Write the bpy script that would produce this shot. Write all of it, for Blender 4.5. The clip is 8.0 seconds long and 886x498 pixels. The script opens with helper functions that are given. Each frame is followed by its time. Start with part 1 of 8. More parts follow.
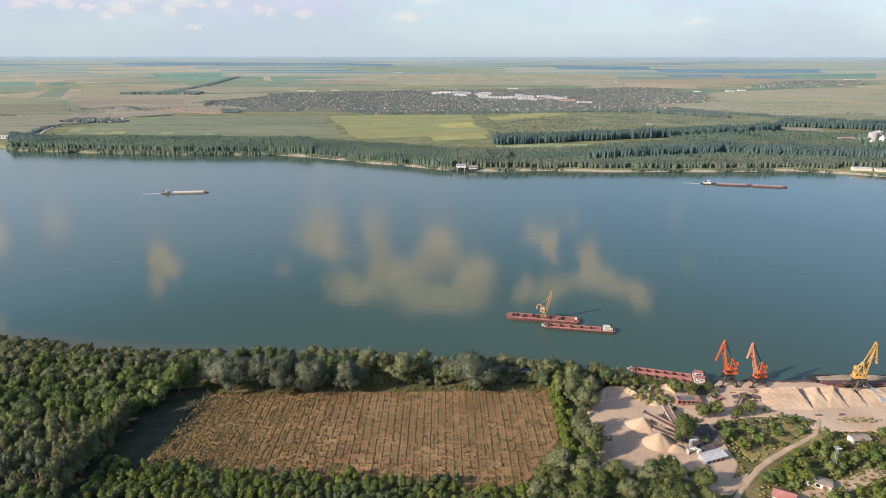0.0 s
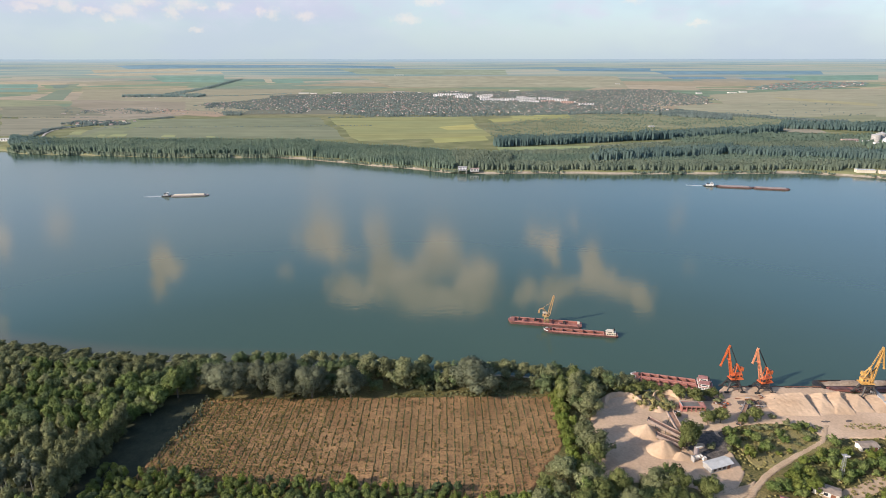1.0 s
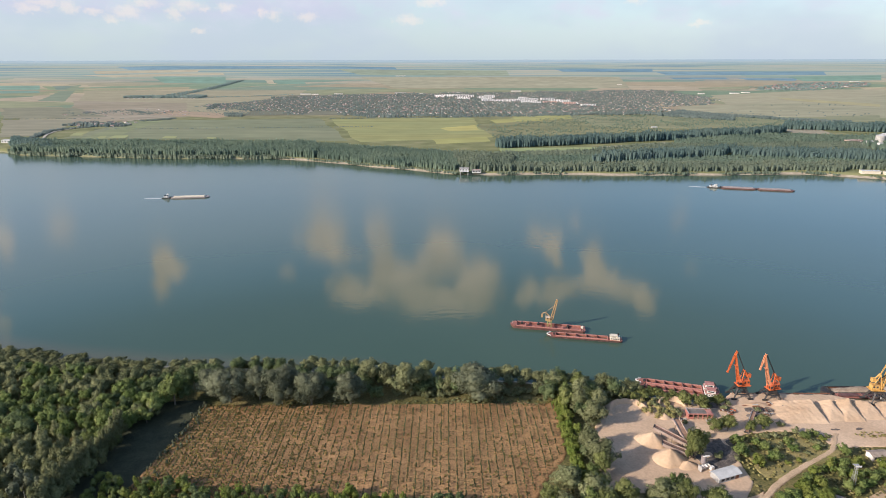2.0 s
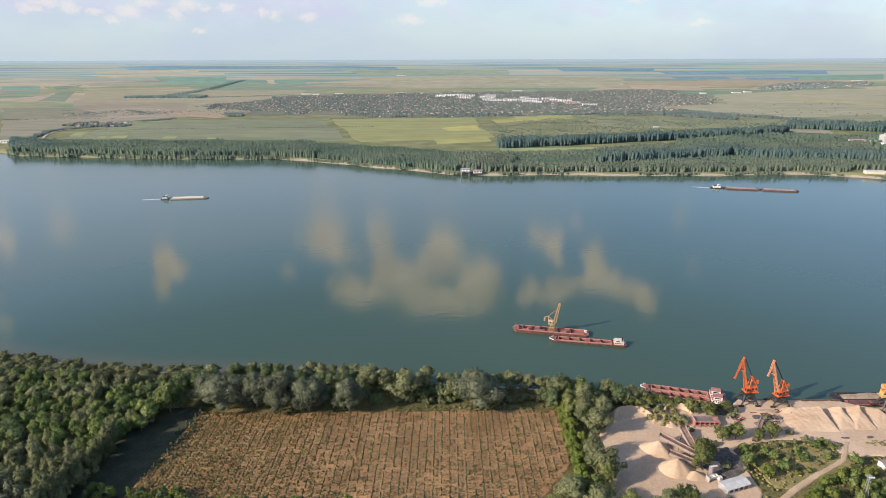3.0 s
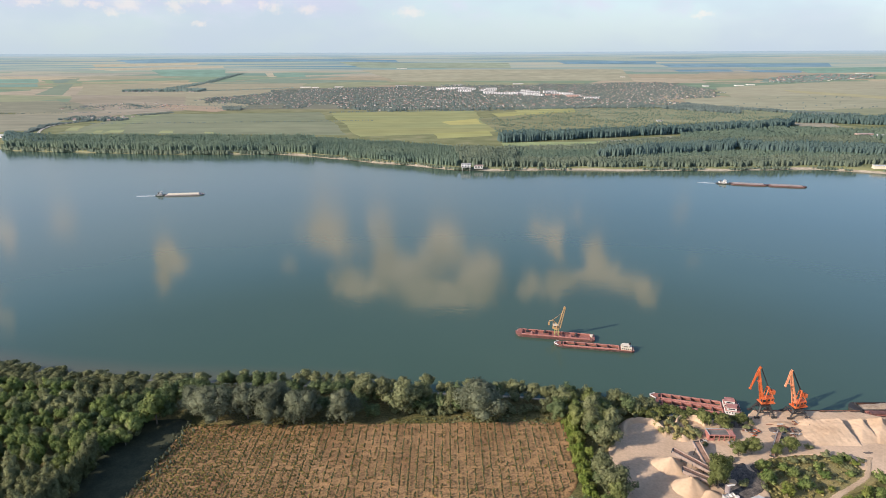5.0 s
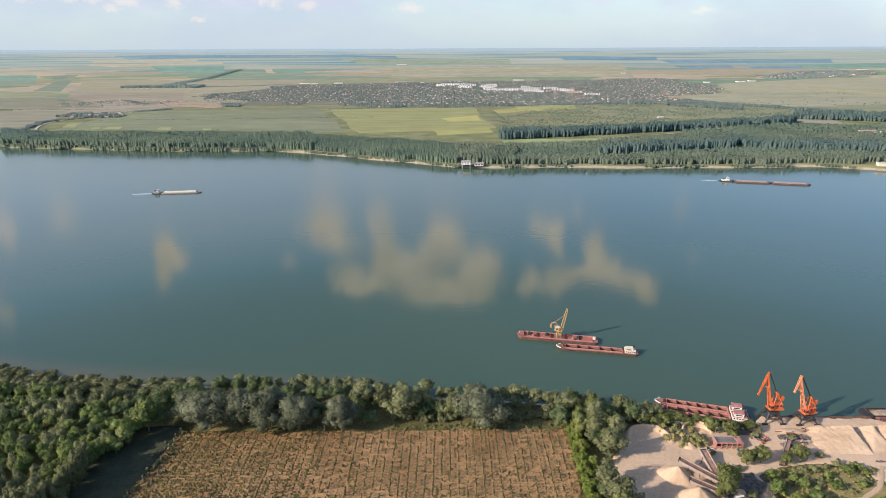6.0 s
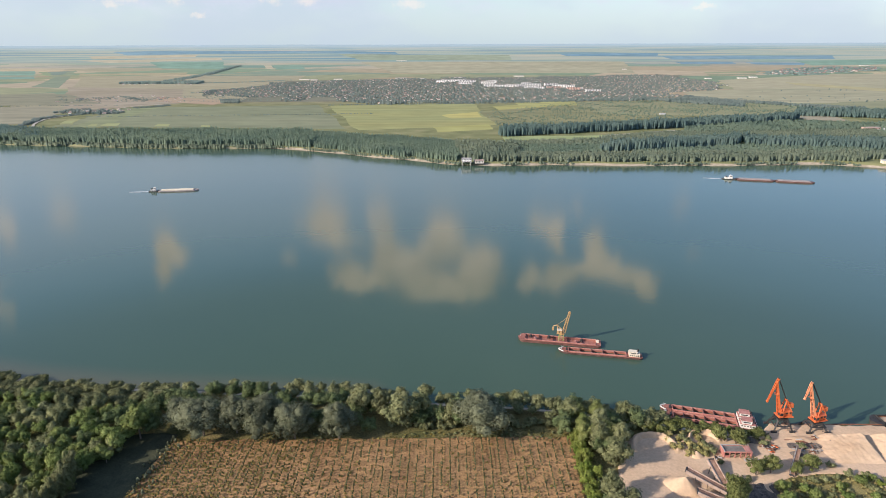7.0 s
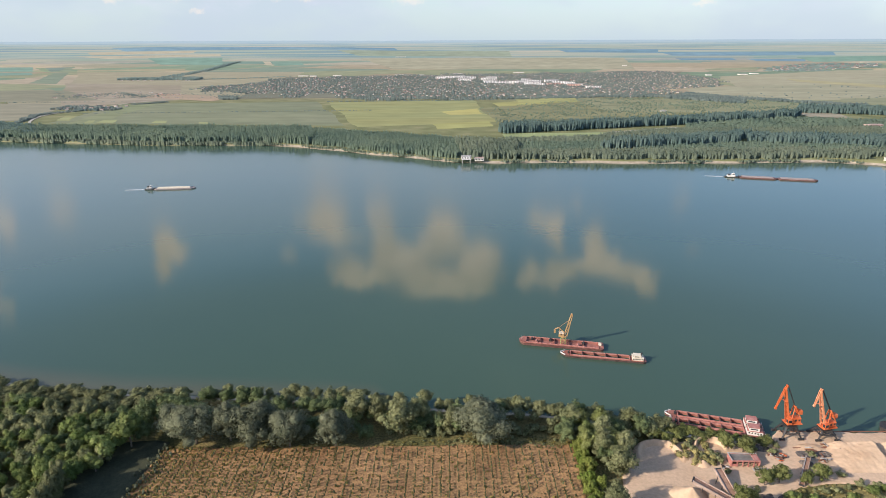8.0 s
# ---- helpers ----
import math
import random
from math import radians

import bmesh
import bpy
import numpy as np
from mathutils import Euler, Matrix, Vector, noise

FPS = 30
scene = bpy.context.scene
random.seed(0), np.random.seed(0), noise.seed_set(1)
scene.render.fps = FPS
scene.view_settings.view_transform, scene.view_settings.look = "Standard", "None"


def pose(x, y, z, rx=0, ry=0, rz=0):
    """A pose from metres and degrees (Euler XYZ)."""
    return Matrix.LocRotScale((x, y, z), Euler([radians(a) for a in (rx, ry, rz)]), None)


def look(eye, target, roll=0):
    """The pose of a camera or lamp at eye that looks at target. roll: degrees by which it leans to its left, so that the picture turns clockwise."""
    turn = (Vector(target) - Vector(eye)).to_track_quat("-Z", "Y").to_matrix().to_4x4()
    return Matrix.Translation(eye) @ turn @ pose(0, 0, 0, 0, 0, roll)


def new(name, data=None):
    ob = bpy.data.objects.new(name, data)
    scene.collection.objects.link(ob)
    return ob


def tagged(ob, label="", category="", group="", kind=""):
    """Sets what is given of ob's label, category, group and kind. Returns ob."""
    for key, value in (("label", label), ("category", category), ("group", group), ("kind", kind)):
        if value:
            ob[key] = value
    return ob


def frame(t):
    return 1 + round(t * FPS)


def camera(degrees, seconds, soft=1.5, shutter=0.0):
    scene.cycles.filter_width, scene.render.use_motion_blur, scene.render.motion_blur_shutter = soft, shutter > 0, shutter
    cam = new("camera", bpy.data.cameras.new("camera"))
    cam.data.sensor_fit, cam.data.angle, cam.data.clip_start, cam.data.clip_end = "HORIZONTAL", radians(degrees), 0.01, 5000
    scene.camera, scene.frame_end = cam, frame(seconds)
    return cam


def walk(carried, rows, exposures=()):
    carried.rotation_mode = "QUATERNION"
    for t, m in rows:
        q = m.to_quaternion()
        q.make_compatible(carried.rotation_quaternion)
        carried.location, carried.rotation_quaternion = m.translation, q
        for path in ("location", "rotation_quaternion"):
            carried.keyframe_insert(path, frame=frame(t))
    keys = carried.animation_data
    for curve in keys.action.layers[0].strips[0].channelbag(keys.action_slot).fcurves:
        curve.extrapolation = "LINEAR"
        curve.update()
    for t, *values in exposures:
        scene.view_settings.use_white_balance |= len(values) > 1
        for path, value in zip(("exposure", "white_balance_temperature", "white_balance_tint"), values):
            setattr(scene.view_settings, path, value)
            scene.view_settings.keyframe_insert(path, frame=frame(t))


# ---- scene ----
# camera: a drone gliding towards a wide river
cam = camera(73.495, 8.0, soft=0.6)
ROWS = [
    (0, 0.00, 0.00, 180.00, -0.000, -17.844, 0.054),
    (0.5, 0.09, 1.71, 180.05, 0.072, -17.750, 0.008),
    (1, 0.18, 3.82, 180.05, 0.158, -17.655, -0.036),
    (1.5, 0.25, 6.58, 180.03, 0.252, -17.584, -0.070),
    (3, 0.33, 16.78, 180.12, 0.435, -17.618, -0.169),
    (3.5, 0.35, 20.60, 180.10, 0.466, -17.751, -0.183),
    (4, 0.44, 24.83, 180.07, 0.491, -17.909, -0.190),
    (4.5, 0.46, 29.21, 180.15, 0.496, -18.077, -0.222),
    (6, 0.57, 42.52, 180.23, 0.504, -18.598, -0.236),
    (6.5, 0.52, 46.99, 180.25, 0.505, -18.776, -0.226),
    (7, 0.56, 51.46, 180.39, 0.510, -18.950, -0.213),
    (7.5, 0.49, 55.65, 180.36, 0.480, -19.109, -0.210),
    (8, 0.59, 60.01, 180.41, 0.469, -19.286, -0.188),
]
EXPOSURE = 0.25


def heading(x, y, z, yaw, pitch, roll):
    return pose(x, y, z, 0, 0, yaw) @ pose(0, 0, 0, 90 + pitch, 0, 0) @ pose(0, 0, 0, 0, 0, roll)


walk(cam, [(t, heading(*row)) for t, *row in ROWS], [(0.0, EXPOSURE, 6300, 14), (8.0, EXPOSURE + 0.11, 6300, 14)])

# ---- light: late sun from the side, pale sky with cumulus ----
SUN_EL, SUN_AZ = 25.5, -115.5
sun = new("sun", bpy.data.lights.new("sun", "SUN"))
sun.data.energy, sun.data.angle, sun.data.color = 4.7, radians(0.6), (1.0, 0.88, 0.73)
sun.matrix_world = look((0, 0, 0), (-math.sin(radians(SUN_AZ)) * math.cos(radians(SUN_EL)), -math.cos(radians(SUN_AZ)) * math.cos(radians(SUN_EL)), -math.sin(radians(SUN_EL))))

world = bpy.data.worlds.new("sky")
scene.world = world
world.use_nodes = True
wt = world.node_tree
wt.nodes.clear()


def wn(kind, operation="", data_type="", interpolation_type=""):
    n = wt.nodes.new(kind)
    if operation:
        n.operation = operation
    if data_type:
        n.data_type = data_type
    if interpolation_type:
        n.interpolation_type = interpolation_type
    return n


def wmath(op, a, b=None, c=None):
    n = wn("ShaderNodeMath", operation=op)
    for i, v in enumerate((a, b, c)):
        if v is None:
            continue
        if isinstance(v, (int, float)):
            n.inputs[i].default_value = v
        else:
            wt.links.new(v, n.inputs[i])
    return n.outputs[0]


def wsmooth(value, lo, hi, to0=0.0, to1=1.0):
    n = wn("ShaderNodeMapRange", interpolation_type="SMOOTHSTEP")
    wt.links.new(value, n.inputs[0])
    for i, v in enumerate((lo, hi, to0, to1)):
        n.inputs[i + 1].default_value = v
    return n.outputs[0]


def wnoise(vector, scale, detail=5.0, rough=0.55):
    n = wn("ShaderNodeTexNoise")
    wt.links.new(vector, n.inputs["Vector"])
    n.inputs["Scale"].default_value, n.inputs["Detail"].default_value, n.inputs["Roughness"].default_value = scale, detail, rough
    return n


def wmix(fac, a, b):
    n = wn("ShaderNodeMix", data_type="RGBA")
    wt.links.new(fac, n.inputs[0])
    for i, v in ((6, a), (7, b)):
        if isinstance(v, tuple):
            n.inputs[i].default_value = (*v, 1)
        else:
            wt.links.new(v, n.inputs[i])
    return n.outputs[2]


coord = wn("ShaderNodeTexCoord").outputs["Generated"]
axis = wn("ShaderNodeSeparateXYZ")
wt.links.new(coord, axis.inputs[0])
azimuth = wmath("MULTIPLY", wmath("ARCTAN2", axis.outputs[0], axis.outputs[1]), 57.2958)
elevation = wmath("MULTIPLY", wmath("ARCSINE", axis.outputs[2]), 57.2958)
sky = wn("ShaderNodeTexSky")
sky.sky_type, sky.sun_disc = "NISHITA", False
sky.sun_elevation, sky.sun_rotation, sky.altitude = radians(SUN_EL), radians(SUN_AZ), 150
sky.air_density, sky.dust_density, sky.ozone_density = 1.0, 1.2, 1.5
SKY_STRENGTH = 0.15
base = wn("ShaderNodeVectorMath", operation="SCALE")
wt.links.new(sky.outputs[0], base.inputs[0])
base.inputs["Scale"].default_value = SKY_STRENGTH
plane = wn("ShaderNodeCombineXYZ")
wt.links.new(azimuth, plane.inputs[0])
wt.links.new(elevation, plane.inputs[1])
ripple = wnoise(plane.outputs[0], 0.55, 6.0, 0.6)
shifted = wn("ShaderNodeVectorMath", operation="MULTIPLY_ADD")
wt.links.new(ripple.outputs["Color"], shifted.inputs[0])
shifted.inputs[1].default_value = (4.0, 2.4, 0)
wt.links.new(plane.outputs[0], shifted.inputs[2])
centred = wn("ShaderNodeVectorMath", operation="SUBTRACT")
wt.links.new(shifted.outputs[0], centred.inputs[0])
centred.inputs[1].default_value = (2.0, 1.2, 0)


def cumulus(az, el, wide, high, full):
    """How deep a direction lies inside one puff of cloud."""
    a = wn("ShaderNodeVectorMath", operation="SUBTRACT")
    wt.links.new(centred.outputs[0], a.inputs[0])
    a.inputs[1].default_value = (az, el, 0)
    b = wn("ShaderNodeVectorMath", operation="MULTIPLY")
    wt.links.new(a.outputs[0], b.inputs[0])
    b.inputs[1].default_value = (1 / wide, 1 / high, 0)
    c = wn("ShaderNodeVectorMath", operation="LENGTH")
    wt.links.new(b.outputs[0], c.inputs[0])
    return wsmooth(c.outputs["Value"], 1.75, 0.15, 0.0, full)


# puffs of three clouds high ahead, by azimuth, elevation, half width, half height, and how dense they are
MIDDLE_CLOUD = ((-12.4, 16.1, 2.1, 1.6, 1), (-12.0, 13.2, 1.7, 1.9, 0.35), (-10.5, 18.0, 1.6, 1.0, 0.8), (-6.7, 17.0, 1.4, 3.0, 0.7), (-10.5, 21.0, 1.5, 1.3, 1), (-8.2, 22.0, 1.7, 0.8, 0.9),
                (-4.5, 20.3, 3.6, 1.8, 1), (-0.4, 17.6, 1.9, 2.1, 1), (3.3, 20.0, 2.3, 1.8, 1), (-1.5, 22.8, 3.7, 1.2, 1), (2.5, 22.4, 2.7, 1.3, 1), (-15.7, 19.0, 0.9, 0.6, 0.5))
RIGHT_CLOUD = ((9.3, 16.2, 1.4, 0.8, 1), (10.8, 17.3, 0.8, 1.4, 1), (11.2, 18.7, 0.4, 0.6, 0.9), (14.7, 18.2, 0.9, 1.5, 1), (15.3, 19.8, 1.7, 0.9, 1), (17.6, 20.7, 2.2, 0.9, 1), (19.8, 21.3, 1.1, 1.0, 1),
               (8.2, 21.7, 1.1, 1.3, 0.9), (11.0, 21.6, 1.5, 1.4, 0.9), (13.5, 20.6, 1.9, 0.8, 0.8), (12.7, 14.8, 0.5, 0.8, 0.6), (22.0, 13.6, 0.9, 0.8, 0.55), (23.7, 17.9, 0.6, 0.7, 0.4))
LEFT_CLOUD = ((-26.5, 17.9, 1.4, 1.3, 1), (-27.0, 16.6, 0.9, 1.2, 0.8), (-27.3, 19.4, 0.9, 0.9, 0.7), (-34.1, 12.9, 1.2, 1.5, 0.5), (-38.1, 13.3, 0.9, 1.5, 0.6), (-39.7, 19.4, 0.8, 1.9, 0.5))
heaps = None
for puff in MIDDLE_CLOUD + RIGHT_CLOUD + LEFT_CLOUD:
    one = cumulus(*puff)
    heaps = one if heaps is None else wmath("ADD", heaps, one)
heaps = wsmooth(heaps, 0.02, 1.05)
body = wsmooth(wnoise(plane.outputs[0], 0.28, 4.0, 0.55).outputs["Fac"], 0.35, 0.65)
low = None
for az, el, wide, high in ((-33.6, 3.9, 0.7, 0.32), (-32.9, 3.7, 0.6, 0.2), (-30.7, 4.0, 0.6, 0.34), (-28.9, 3.8, 0.6, 0.22), (-27.9, 3.2, 0.5, 0.3), (-26.7, 3.85, 0.9, 0.42), (-23.2, 3.8, 0.5, 0.52), (-22.2, 4.5, 0.9, 0.4), (-20.8, 4.2, 0.45, 0.26), (-19.1, 4.35, 0.6, 0.32),
                           (-16.2, 4.05, 0.42, 0.32), (-15.2, 3.85, 0.48, 0.42), (-12.5, 3.7, 0.8, 0.32), (-3.4, 3.5, 1.0, 0.38), (-21.4, 2.5, 0.4, 0.22), (21.8, 3.0, 0.65, 0.22), (-1.4, 5.0, 1.1, 0.32), (16.3, 4.9, 0.7, 0.27), (-32.2, 4.3, 1.1, 0.28), (-25.4, 4.5, 1.0, 0.3)):
    n = wn("ShaderNodeVectorMath", operation="SUBTRACT")
    small = wnoise(plane.outputs[0], 1.7, 5.0)
    tiny = wn("ShaderNodeVectorMath", operation="MULTIPLY_ADD")
    wt.links.new(small.outputs["Color"], tiny.inputs[0])
    tiny.inputs[1].default_value = (2.0, 1.1, 0)
    wt.links.new(plane.outputs[0], tiny.inputs[2])
    wt.links.new(tiny.outputs[0], n.inputs[0])
    n.inputs[1].default_value = (az + 1.0, el + 0.55, 0)
    m = wn("ShaderNodeVectorMath", operation="MULTIPLY")
    wt.links.new(n.outputs[0], m.inputs[0])
    m.inputs[1].default_value = (1 / wide, 1 / high, 0)
    r = wn("ShaderNodeVectorMath", operation="LENGTH")
    wt.links.new(m.outputs[0], r.inputs[0])
    one = wsmooth(r.outputs["Value"], 1.7, 0.2)
    low = one if low is None else wmath("MAXIMUM", low, one)
stretched = wn("ShaderNodeVectorMath", operation="MULTIPLY")
wt.links.new(plane.outputs[0], stretched.inputs[0])
stretched.inputs[1].default_value = (0.5, 1.0, 1.0)
veil = wsmooth(wnoise(stretched.outputs[0], 0.35, 6.0, 0.6).outputs["Fac"], 0.42, 0.75)
upper = wmath("MULTIPLY", wsmooth(wnoise(coord, 3.2, 6.0, 0.58).outputs["Fac"], 0.56, 0.72), wsmooth(elevation, 27.0, 34.0))
haze = wsmooth(elevation, 13.0, -1.0)
tint = wmix(wmath("MULTIPLY", haze, 0.80), base.outputs[0], (0.495, 0.612, 0.655))
patches = wsmooth(wnoise(stretched.outputs[0], 0.11, 4.0, 0.55).outputs["Fac"], 0.40, 0.62)
tint = wmix(wmath("MULTIPLY", patches, wsmooth(elevation, 12.0, 6.0, 0.0, 0.55)), tint, (0.450, 0.525, 0.610))
tint = wmix(wmath("MULTIPLY", wmath("MULTIPLY", veil, wsmooth(elevation, 1.5, 4.0)), wsmooth(elevation, 14.0, 7.0, 0.0, 0.75)), tint, (0.600, 0.615, 0.700))
shelf = wmath("MULTIPLY", wsmooth(wnoise(stretched.outputs[0], 0.5, 6.0, 0.6).outputs["Fac"], 0.36, 0.58), wmath("MULTIPLY", wsmooth(elevation, 2.8, 4.3), wsmooth(elevation, 9.0, 6.0)))
tint = wmix(wmath("MULTIPLY", shelf, wsmooth(azimuth, 2.0, -12.0, 0.0, 0.7)), tint, (0.520, 0.545, 0.650))
tint = wmix(wmath("MULTIPLY", low, 0.32), tint, (0.96, 0.79, 0.62))
broad = wmath("MULTIPLY", wsmooth(wmath("ABSOLUTE", wmath("SUBTRACT", elevation, 12.0)), 9.0, 2.0), wsmooth(azimuth, 22.0, -6.0, 0.05, 0.28))
tint = wmix(wsmooth(wmath("ABSOLUTE", wmath("SUBTRACT", elevation, 15.0)), 8.0, 3.0, 0.0, 0.58), tint, (0.280, 0.540, 0.890))
tint = wmix(broad, tint, (0.95, 0.90, 0.86))
cloud = wmix(body, (1.02, 0.80, 0.61), (1.42, 1.10, 0.82))
tint = wmix(wmath("MULTIPLY", heaps, 0.92), tint, cloud)
tint = wmix(wmath("MULTIPLY", upper, 0.8), tint, (0.95, 0.90, 0.84))
back = wn("ShaderNodeBackground")
wt.links.new(tint, back.inputs[0])
wt.links.new(back.outputs[0], wn("ShaderNodeOutputWorld").inputs[0])

# ---- materials ----


def mat(name, a, b, scale=1.0, rough=0.85, metal=0.0, bump=0.0, fine=0.25, rnd=0.0, island=0.0, third=None, through_leaf=0.0, weave=0.0):
    """Two colours mixed by a broad noise, a fine grain over it, and a shade that varies from object to object or from piece to piece."""
    m = bpy.data.materials.new(name)
    m.use_nodes = True
    t = m.node_tree
    out, bsdf = t.nodes["Material Output"], t.nodes["Principled BSDF"]
    place = t.nodes.new("ShaderNodeNewGeometry")
    wide = t.nodes.new("ShaderNodeTexNoise")
    t.links.new(place.outputs["Position"], wide.inputs["Vector"])
    wide.inputs["Scale"].default_value, wide.inputs["Detail"].default_value = scale, 5
    ramp = t.nodes.new("ShaderNodeValToRGB")
    ramp.color_ramp.elements[0].position, ramp.color_ramp.elements[1].position = 0.32, 0.68
    ramp.color_ramp.elements[0].color, ramp.color_ramp.elements[1].color = (*a, 1), (*b, 1)
    if third:
        e = ramp.color_ramp.elements.new(0.5)
        e.color = (*third, 1)
    t.links.new(wide.outputs["Fac"], ramp.inputs[0])
    grain = t.nodes.new("ShaderNodeTexNoise")
    t.links.new(place.outputs["Position"], grain.inputs["Vector"])
    grain.inputs["Scale"].default_value, grain.inputs["Detail"].default_value = weave or scale * 11, 4
    span = t.nodes.new("ShaderNodeMapRange")
    t.links.new(grain.outputs["Fac"], span.inputs[0])
    for i, v in enumerate((0.25, 0.75, 1 - fine, 1 + fine)):
        span.inputs[i + 1].default_value = v
    value = span.outputs[0]

    def times(v, lo, hi):
        r = t.nodes.new("ShaderNodeMapRange")
        t.links.new(v, r.inputs[0])
        r.inputs[3].default_value, r.inputs[4].default_value = lo, hi
        p = t.nodes.new("ShaderNodeMath")
        p.operation = "MULTIPLY"
        t.links.new(value, p.inputs[0])
        t.links.new(r.outputs[0], p.inputs[1])
        return p.outputs[0]

    if rnd:
        value = times(t.nodes.new("ShaderNodeObjectInfo").outputs["Random"], 1 - rnd, 1 + rnd)
    if island:
        value = times(place.outputs["Random Per Island"], 1 - island, 1 + island)
    tone = t.nodes.new("ShaderNodeHueSaturation")
    t.links.new(ramp.outputs[0], tone.inputs["Color"])
    t.links.new(value, tone.inputs["Value"])
    t.links.new(tone.outputs[0], bsdf.inputs["Base Color"])
    bsdf.inputs["Roughness"].default_value, bsdf.inputs["Metallic"].default_value = rough, metal
    bsdf.inputs["Specular IOR Level"].default_value = 0.08 if through_leaf else 0.3
    if bump:
        relief = t.nodes.new("ShaderNodeBump")
        relief.inputs["Strength"].default_value, relief.inputs["Distance"].default_value = 0.8, bump
        t.links.new(grain.outputs["Fac"], relief.inputs["Height"])
        t.links.new(relief.outputs[0], bsdf.inputs["Normal"])
    if through_leaf:
        glow = t.nodes.new("ShaderNodeBsdfTranslucent")
        t.links.new(tone.outputs[0], glow.inputs[0])
        both = t.nodes.new("ShaderNodeMixShader")
        both.inputs[0].default_value = through_leaf
        t.links.new(bsdf.outputs[0], both.inputs[1])
        t.links.new(glow.outputs[0], both.inputs[2])
        t.links.new(both.outputs[0], out.inputs[0])
    return m


LEAF_DARK = mat("dark_leaves", (0.088, 0.122, 0.052), (0.172, 0.210, 0.095), 0.10, 0.7, island=0.22, rnd=0.2, fine=0.5, weave=2.6, through_leaf=0.32)
LEAF_GREEN = mat("green_leaves", (0.119, 0.170, 0.049), (0.240, 0.276, 0.094), 0.12, 0.65, island=0.22, rnd=0.2, fine=0.5, weave=2.6, through_leaf=0.32)
LEAF_LIME = mat("yellow_green_leaves", (0.135, 0.185, 0.036), (0.232, 0.250, 0.066), 0.15, 0.65, island=0.22, rnd=0.15, fine=0.5, weave=2.6, through_leaf=0.32)
LEAF_GREY = mat("silver_willow_leaves", (0.115, 0.130, 0.080), (0.232, 0.245, 0.152), 0.12, 0.7, island=0.2, rnd=0.12, fine=0.4, weave=2.6, through_leaf=0.3)
LEAF_OLIVE = mat("olive_leaves", (0.148, 0.165, 0.078), (0.275, 0.282, 0.140), 0.12, 0.7, island=0.22, rnd=0.18, fine=0.5, weave=2.6, through_leaf=0.32)
LEAF_MOSS = mat("moss_green_leaves", (0.127, 0.152, 0.050), (0.245, 0.260, 0.094), 0.12, 0.7, island=0.22, rnd=0.18, fine=0.5, weave=2.6, through_leaf=0.32)
# far leaves: haze mixed into the colour makes them paler and bluer
LEAF_FAR = mat("hazed_wood_leaves", (0.175, 0.250, 0.188), (0.264, 0.338, 0.236), 0.012, 0.8, island=0.09, fine=0.12, through_leaf=0.42)
LEAF_FAR_DARK = mat("hazed_dark_leaves", (0.150, 0.236, 0.218), (0.232, 0.318, 0.268), 0.012, 0.8, island=0.09, fine=0.12, through_leaf=0.42)
LEAF_FAR_PALE = mat("hazed_pale_leaves", (0.208, 0.264, 0.190), (0.300, 0.346, 0.240), 0.012, 0.8, island=0.09, fine=0.12, through_leaf=0.42)
LEAF_TOWN = mat("hazed_town_leaves", (0.155, 0.205, 0.185), (0.220, 0.262, 0.225), 0.012, 0.8, island=0.14, fine=0.12, through_leaf=0.25)
LEAF_HAZED = mat("hazed_distant_leaves", (0.205, 0.285, 0.255), (0.265, 0.335, 0.290), 0.012, 0.8, island=0.12, fine=0.1, through_leaf=0.25)
LEAF_SAPLING = mat("sapling_leaves", (0.075, 0.088, 0.036), (0.125, 0.132, 0.056), 0.1, 0.7, island=0.3)
BARK = mat("bark", (0.11, 0.085, 0.06), (0.22, 0.19, 0.15), 1.5, 0.9, bump=0.03)
PALE_BARK = mat("pale_bark", (0.30, 0.28, 0.24), (0.46, 0.44, 0.40), 1.2, 0.9)
SOIL = mat("orchard_soil", (0.300, 0.165, 0.074), (0.418, 0.240, 0.111), 0.045, 0.95, bump=0.08, fine=0.42, third=(0.330, 0.196, 0.086), weave=1.3)
SAND = mat("sand", (0.500, 0.340, 0.210), (0.610, 0.442, 0.295), 0.06, 0.95, bump=0.08, fine=0.10)
SAND_DARK = mat("packed_sand", (0.495, 0.348, 0.228), (0.620, 0.452, 0.308), 0.05, 0.95, bump=0.06, fine=0.13, weave=0.9)
TRACK_PALE = mat("pale_gravel_road", (0.420, 0.390, 0.320), (0.480, 0.440, 0.370), 0.05, 0.95)
TRACK = mat("dirt_track", (0.450, 0.318, 0.200), (0.570, 0.418, 0.278), 0.15, 0.95, bump=0.04)
GRASS_DRY = mat("dry_grass", (0.205, 0.180, 0.070), (0.340, 0.270, 0.115), 0.08, 0.95, bump=0.15, fine=0.5, weave=2.2)
LOW_WEEDS = mat("low_dry_weeds", (0.140, 0.118, 0.048), (0.240, 0.182, 0.076), 0.2, 0.9, island=0.35)
HERBS = mat("meadow_herbs", (0.185, 0.172, 0.060), (0.310, 0.262, 0.105), 0.15, 0.9, island=0.35)
# grass with the woodland's shade darkened into its colour
SHADED_GRASS = mat("shaded_grass", (0.034, 0.042, 0.024), (0.064, 0.068, 0.038), 0.15, 0.95, bump=0.12, fine=0.4, weave=2.0)
WEEDS = mat("yellow_weeds", (0.150, 0.140, 0.040), (0.270, 0.215, 0.055), 0.3, 0.9, island=0.3)
GRAVEL = mat("gravel_load", (0.245, 0.182, 0.129), (0.389, 0.308, 0.231), 0.6, 0.95, bump=0.12, fine=0.3)
